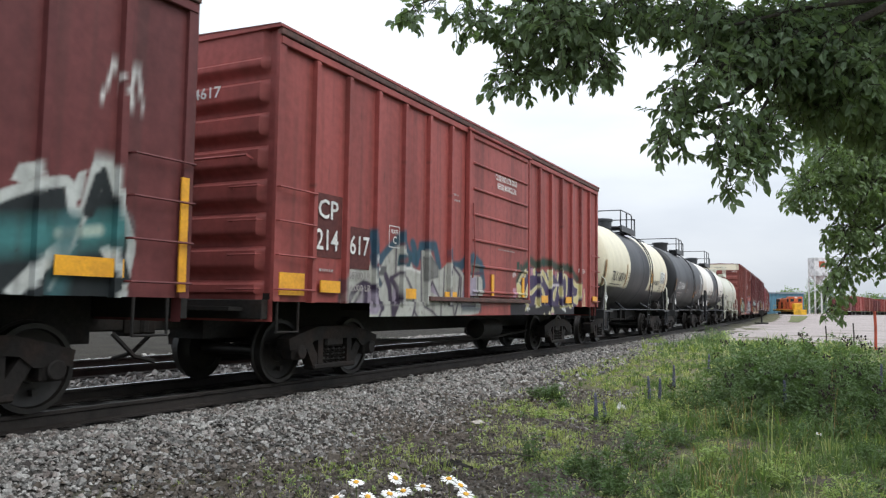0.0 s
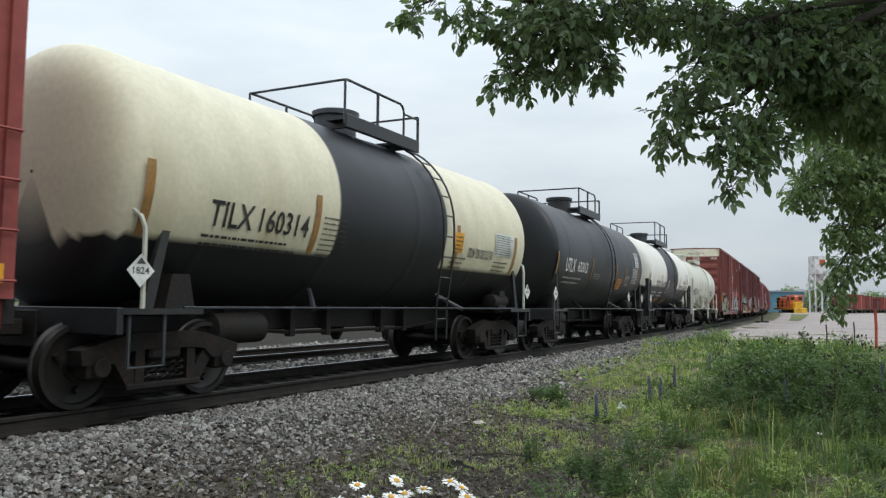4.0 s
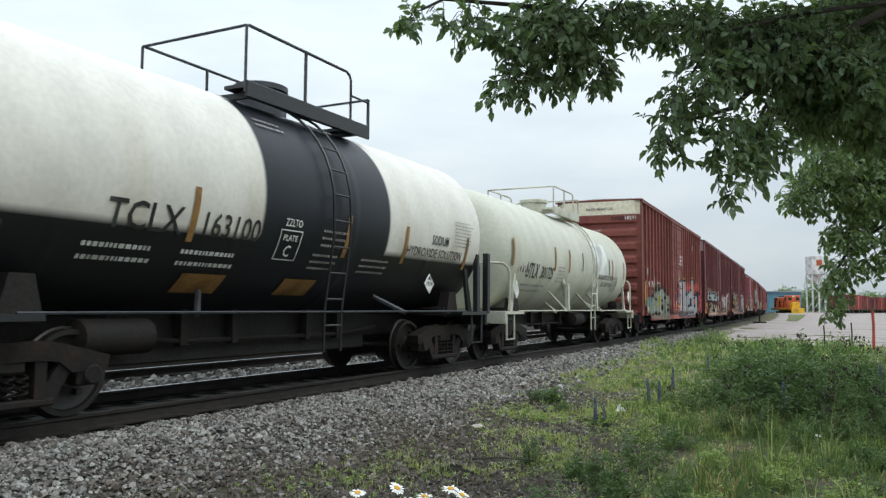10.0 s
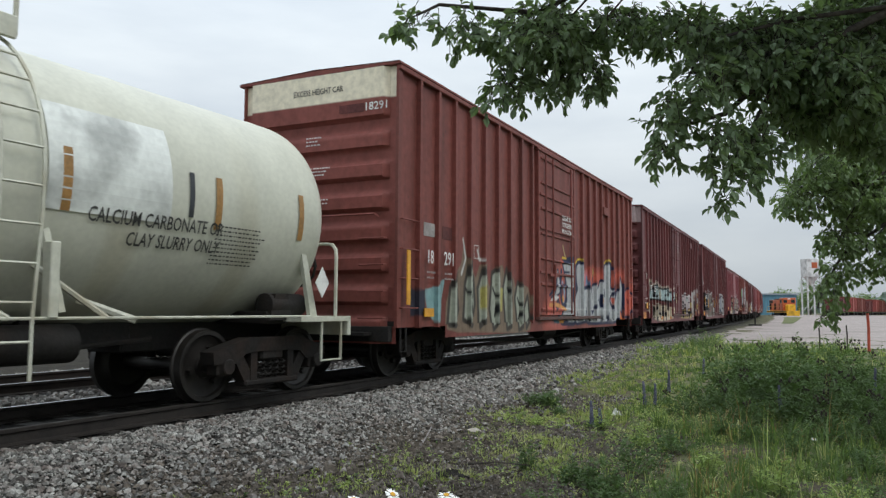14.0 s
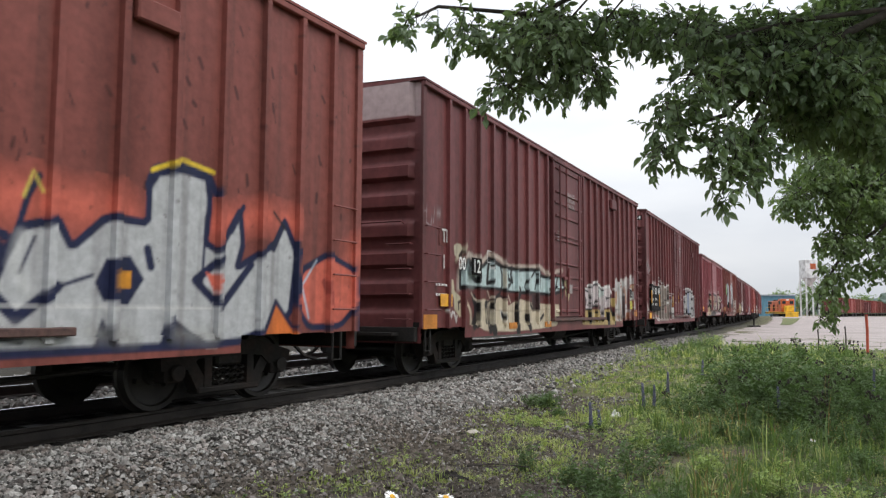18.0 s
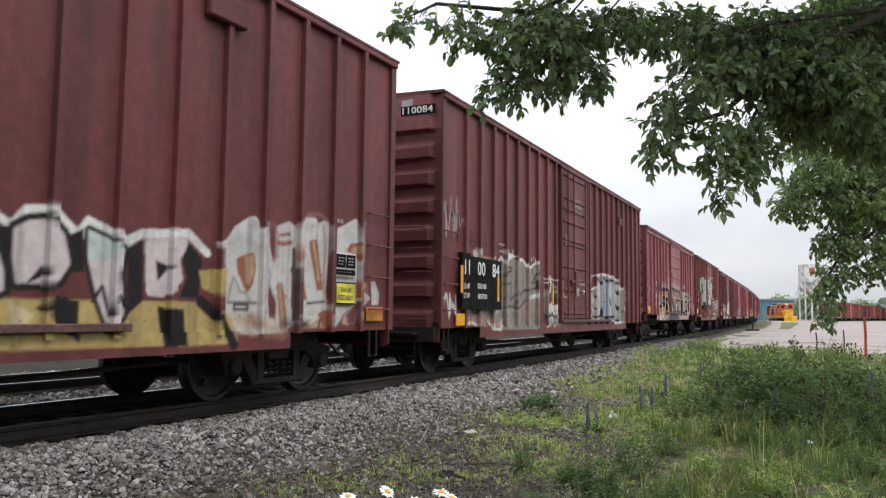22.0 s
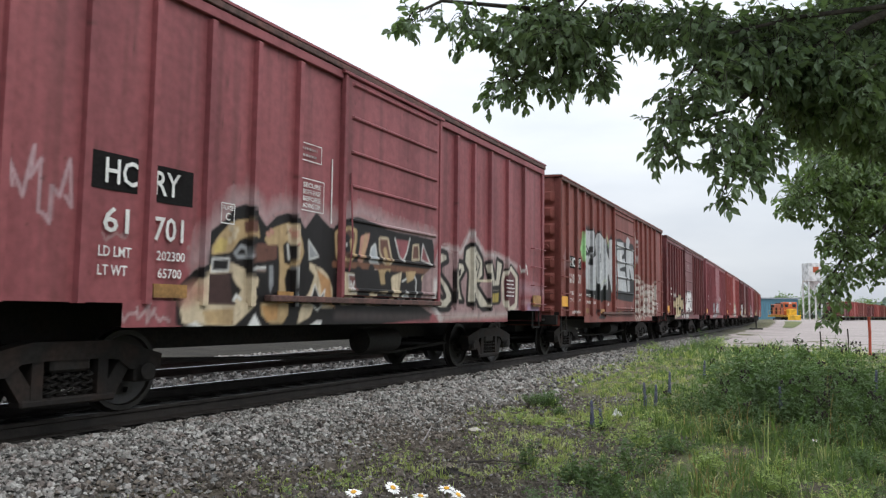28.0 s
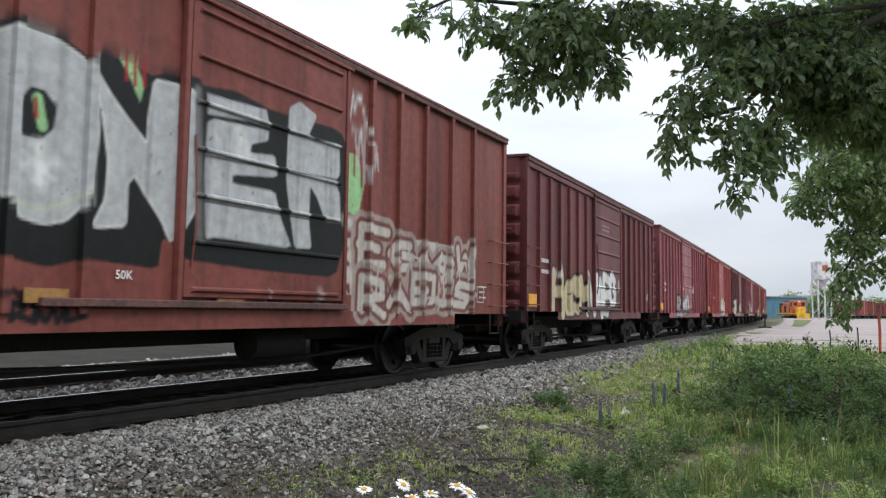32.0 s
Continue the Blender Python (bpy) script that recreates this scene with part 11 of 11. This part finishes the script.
REDSTAKE = surface("faded_red_plastic", (.42, .07, .035), .55, 0, .15, 3, 20, .05)
stake(14.0, 25.0, 1.25, .045, REDSTAKE, "faded red plastic marker stake")
stake(12.4, 25.0, .75, .022, DARKSTALK, "thin dark wooden stake")
stake(13.4, 25.2, .85, .022, DARKSTALK, "thin dark leaning stake")
switch = thing("switch_stand", "low dark switch stand beside the track", "switch stand")
sx_, sy_, _ = on_line(72, 3.3)
switch.location = (float(sx_), float(sy_), -.1)
part("post", Mesh().tube([(0, 0, 0), (0, 0, 1.1)], .07, 8), IRON, switch)
part("base", Mesh().box(-.5, .5, -.25, .25, 0, .12, .02), IRON, switch)
part("target", Mesh().box(-.22, .22, -.02, .02, .8, 1.2, .02), IRON, switch)


# ---------------------------------------------------------------- the yard beyond
LOCO_ORANGE = surface("orange_locomotive_paint", (.5, .1, .025), .5, 0, .2, .8, 5, .05, second=(.3, .07, .025), amount=.5)
LOCO_YELLOW = surface("yellow_locomotive_paint", (.7, .4, .02), .5, 0, .1, 1, 6, .05)
GLASS_DARK = surface("dark_window_glass", (.02, .025, .03), .15, 0, .05, 1, 6, 0)


def locomotive(x, y, z, turn):
    loco = thing("locomotive", "orange and yellow diesel locomotive", "locomotive")
    loco.matrix_basis = pose(x, y, z, 0, 0, turn)
    part("frame", Mesh().box(-8, 8, -1.5, 1.5, 1.0, 1.45, .04), LOCO_YELLOW, loco)
    part("long_hood", Mesh().box(-7.2, 2.8, -1.0, 1.0, 1.45, 4.1, .12), LOCO_ORANGE, loco)
    part("cab", Mesh().box(2.8, 5.2, -1.5, 1.5, 1.45, 4.5, .12), LOCO_ORANGE, loco)
    part("short_hood", Mesh().box(5.2, 7.0, -.9, .9, 1.45, 2.9, .1), LOCO_YELLOW, loco)
    for yy in (-.85, .85):
        part("window", Mesh().box(5.2, 5.23, yy - .4, yy + .4, 3.3, 4.0), GLASS_DARK, loco)
    part("window", Mesh().box(3.3, 4.7, -1.53, -1.5, 3.2, 4.0), GLASS_DARK, loco)
    part("fuel_tank", Mesh().box(-2.5, 2.5, -1.3, 1.3, .35, 1.0, .1), IRON, loco)
    for yy in (-1, 1):
        for k in range(5):
            part("hood_door", Mesh().box(-6.9 + 1.9 * k, -5.5 + 1.9 * k, *sorted((yy * 1.0, yy * 1.03)), 1.7, 3.2, .01), (BLACKPATCH, LOCO_ORANGE)[k % 2], loco)
        part("radiator", Mesh().box(-7.0, -4.2, *sorted((yy * 1.0, yy * 1.05)), 3.3, 4.0, .02), IRON, loco, "dark radiator grille")
        part("stripe", Mesh().box(-8, 8, *sorted((yy * 1.5, yy * 1.52)), 1.15, 1.3), BLACKPATCH, loco)
    part("stripe", Mesh().box(-7.23, -7.2, -1.0, 1.0, 2.3, 3.0), BLACKPATCH, loco)
    part("headlight", Mesh().box(5.15, 5.28, -.3, .3, 4.1, 4.35, .03), WHITE, loco)
    part("pilot", Mesh().box(7.9, 8.2, -1.4, 1.4, .2, 1.4, .05), LOCO_YELLOW, loco)
    part("fan", Mesh().lathe([(4.1, .7), (4.35, .7), (4.4, .5)], 14, "z", (-4, 0, 0)), IRON, loco)
    part("exhaust", Mesh().box(-.4, .4, -.25, .25, 4.1, 4.45), IRON, loco)
    for yy in (-1.45, 1.45):
        part("handrail", Mesh().tube([(-7.8, yy, 1.45), (-7.8, yy, 2.5), (2.6, yy, 2.5)], .03, 5).tube([(5.4, yy, 2.5), (7.8, yy, 2.5), (7.8, yy, 1.45)], .03, 5), LOCO_YELLOW, loco)
    for sx in (-1, 1):
        b = part("bogie", SIDE_FRAME, None, loco)
        b.location = (sx * 5, 0, 0)
        for k in (-1, 1):
            part("wheelset", WHEELSET, None, b).location = (k * .9, 0, WHEEL_R)


locomotive(83.6, 186, -.15, -98)


def parked_car(x, y, z, turn, L, H, material, seed):
    car = thing("parked_boxcar", "dull red freight car parked in the yard", "boxcar", "parked freight cars")
    car.matrix_basis = pose(x, y, z, 0, 0, turn)
    h = L / 2
    part("body", Mesh().box(-h, h, -1.5, 1.5, 1.0, H, .05), material, car)
    part("roof", Mesh().plate([(-h - .05, H), (h + .05, H), (h + .05, H + .08), (-h - .05, H + .08)], -1.6, 1.6), material, car)
    for k in range(int(L / 1.1)):
        xx = -h + .5 + 1.1 * k
        part("side_post", Mesh().box(xx, xx + .12, -1.58, -1.5, 1.0, H), material, car)
    part("door", Mesh().box(-1.3, 1.3, -1.6, -1.5, 1.1, H - .2, .02), material, car)
    for sx in (-1, 1):
        part("bogie", Mesh().box(sx * (h - 2) - 1.2, sx * (h - 2) + 1.2, -1.1, 1.1, .1, .8, .1), IRON, car)


px_, py_ = 93.5, 180.0
for k in range(7):
    a = radians(54)
    parked_car(px_ + 15.5 * k * math.cos(a), py_ + 15.5 * k * math.sin(a), .15, 54, 14, 4.5 if k % 3 else 4.0, (MAROON, OXIDE, RUSTRED)[k % 3], k)


def silo(x, y, z):
    t = thing("sand_tower", "pale steel hopper tower on tall legs", "tower")
    t.location = (x, y, z)
    st = surface("pale_galvanised_steel", (.66, .66, .66), .6, 0, .1, 1, 8, .05)
    part("bin", Mesh().box(-1.7, 1.7, -1.7, 1.7, 9.6, 14.2, .1), st, t)
    part("hopper", Mesh().lathe([(7.6, .3), (9.6, 1.9)], 4, "z"), st, t)
    part("emblem", Mesh().box(-.5, .9, -1.74, -1.7, 11.8, 13.2), LOCO_ORANGE, t, "orange square emblem")
    for sx in (-1, 1):
        for sy in (-1, 1):
            part("leg", Mesh().box(sx * 1.55 - .15, sx * 1.55 + .15, sy * 1.55 - .15, sy * 1.55 + .15, -.5, 9.6), st, t)
        part("brace", Mesh().tube([(-1.5, sx * 1.55, 1), (1.5, sx * 1.55, 5)], .06, 5).tube([(1.5, sx * 1.55, 5), (-1.5, sx * 1.55, 9)], .06, 5), st, t)


silo(92.6, 190, 0)

shed = thing("blue_shed", "long blue steel shed with a pale door", "building")
shed.matrix_basis = pose(102, 236, 0, 0, 0, -10)
BLUE = surface("blue_corrugated_steel", (.1, .24, .32), .5, 0, .12, 1, 5, .1, (6, 1, .2))
part("wall", Mesh().box(-9, 8, 0, 14, -.3, 6.2), BLUE, shed)
part("roof", Mesh().plate([(-9.5, 6.2), (8.5, 6.2), (8.5, 6.6), (-9.5, 6.6)], -.5, 14.5), surface("grey_roof_sheet", (.3, .34, .38), .5), shed)
part("door", Mesh().box(-6.6, -5.2, -.12, 0, -.2, 4.4), WHITE, shed, "tall white door")
for k in range(3):
    part("wall_panel", Mesh().box(-4 + 4.2 * k, -3.9 + 4.2 * k, -.1, 0, -.2, 6.1), BLUE, shed)


def far_tree(x, y, tall, wide, seed):
    rng = np.random.default_rng(seed)
    t = thing("far_tree", "distant green tree behind the yard", "tree", "trees behind the yard")
    t.location = (x, y, -.3)
    part("trunk", Mesh().tube([(0, 0, 0), (0, 0, tall * .7)], .25, 6, True, .08), BARK, t)
    n = 900
    d = rng.normal(0, 1, (n, 3))
    d /= np.linalg.norm(d, axis=1, keepdims=True)
    lobes = 1 + .35 * np.sin(d[:, 0] * 5 + seed) * np.sin(d[:, 2] * 4 + seed)
    c = d * (rng.random(n) ** .4 * lobes)[:, None] * (wide, wide, tall * .42) + (0, 0, tall * .58)
    P, F = leaf_cloud(c, np.full(n, .75), .2, seed, .2, .7)
    tagged(part("crown", raw_mesh("crown", P, F, LEAF_FAR), None, t), kind="stuff")


for k, (x, y, t, w) in enumerate(((118, 262, 9, 4), (112, 268, 7, 4), (124, 255, 12, 3.2), (128, 270, 8, 4.5), (106, 275, 8, 4), (137, 262, 7, 4), (150, 270, 8, 5), (98, 300, 9, 5), (165, 255, 7, 5), (180, 250, 8, 5))):
    far_tree(x, y, t, w, k)


def wood_line():
    """The far edge of woods, all round, and hills behind."""
    rng = np.random.default_rng(5)
    n = 15000
    a = rng.uniform(0, 6.28, n)
    r = 420 + 60 * rng.random(n)
    top = 7 + 3.5 * np.sin(a * 13) + 2 * np.sin(a * 41 + 1) + 1.5 * np.sin(a * 97)
    c = np.stack([r * np.sin(a), r * np.cos(a), rng.random(n) ** .7 * top - .5], 1)
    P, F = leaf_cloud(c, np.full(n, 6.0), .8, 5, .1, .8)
    # Distance haze is put into the leaf colour as a bluer, greyer green.
    ob = new("far_woods", raw_mesh("far_woods", P, F, leaf_material("haze_tinted_woods", (.11, .15, .13), (.13, .17, .16), .2, .8)))
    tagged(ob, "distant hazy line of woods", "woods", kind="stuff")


wood_line()
motions()
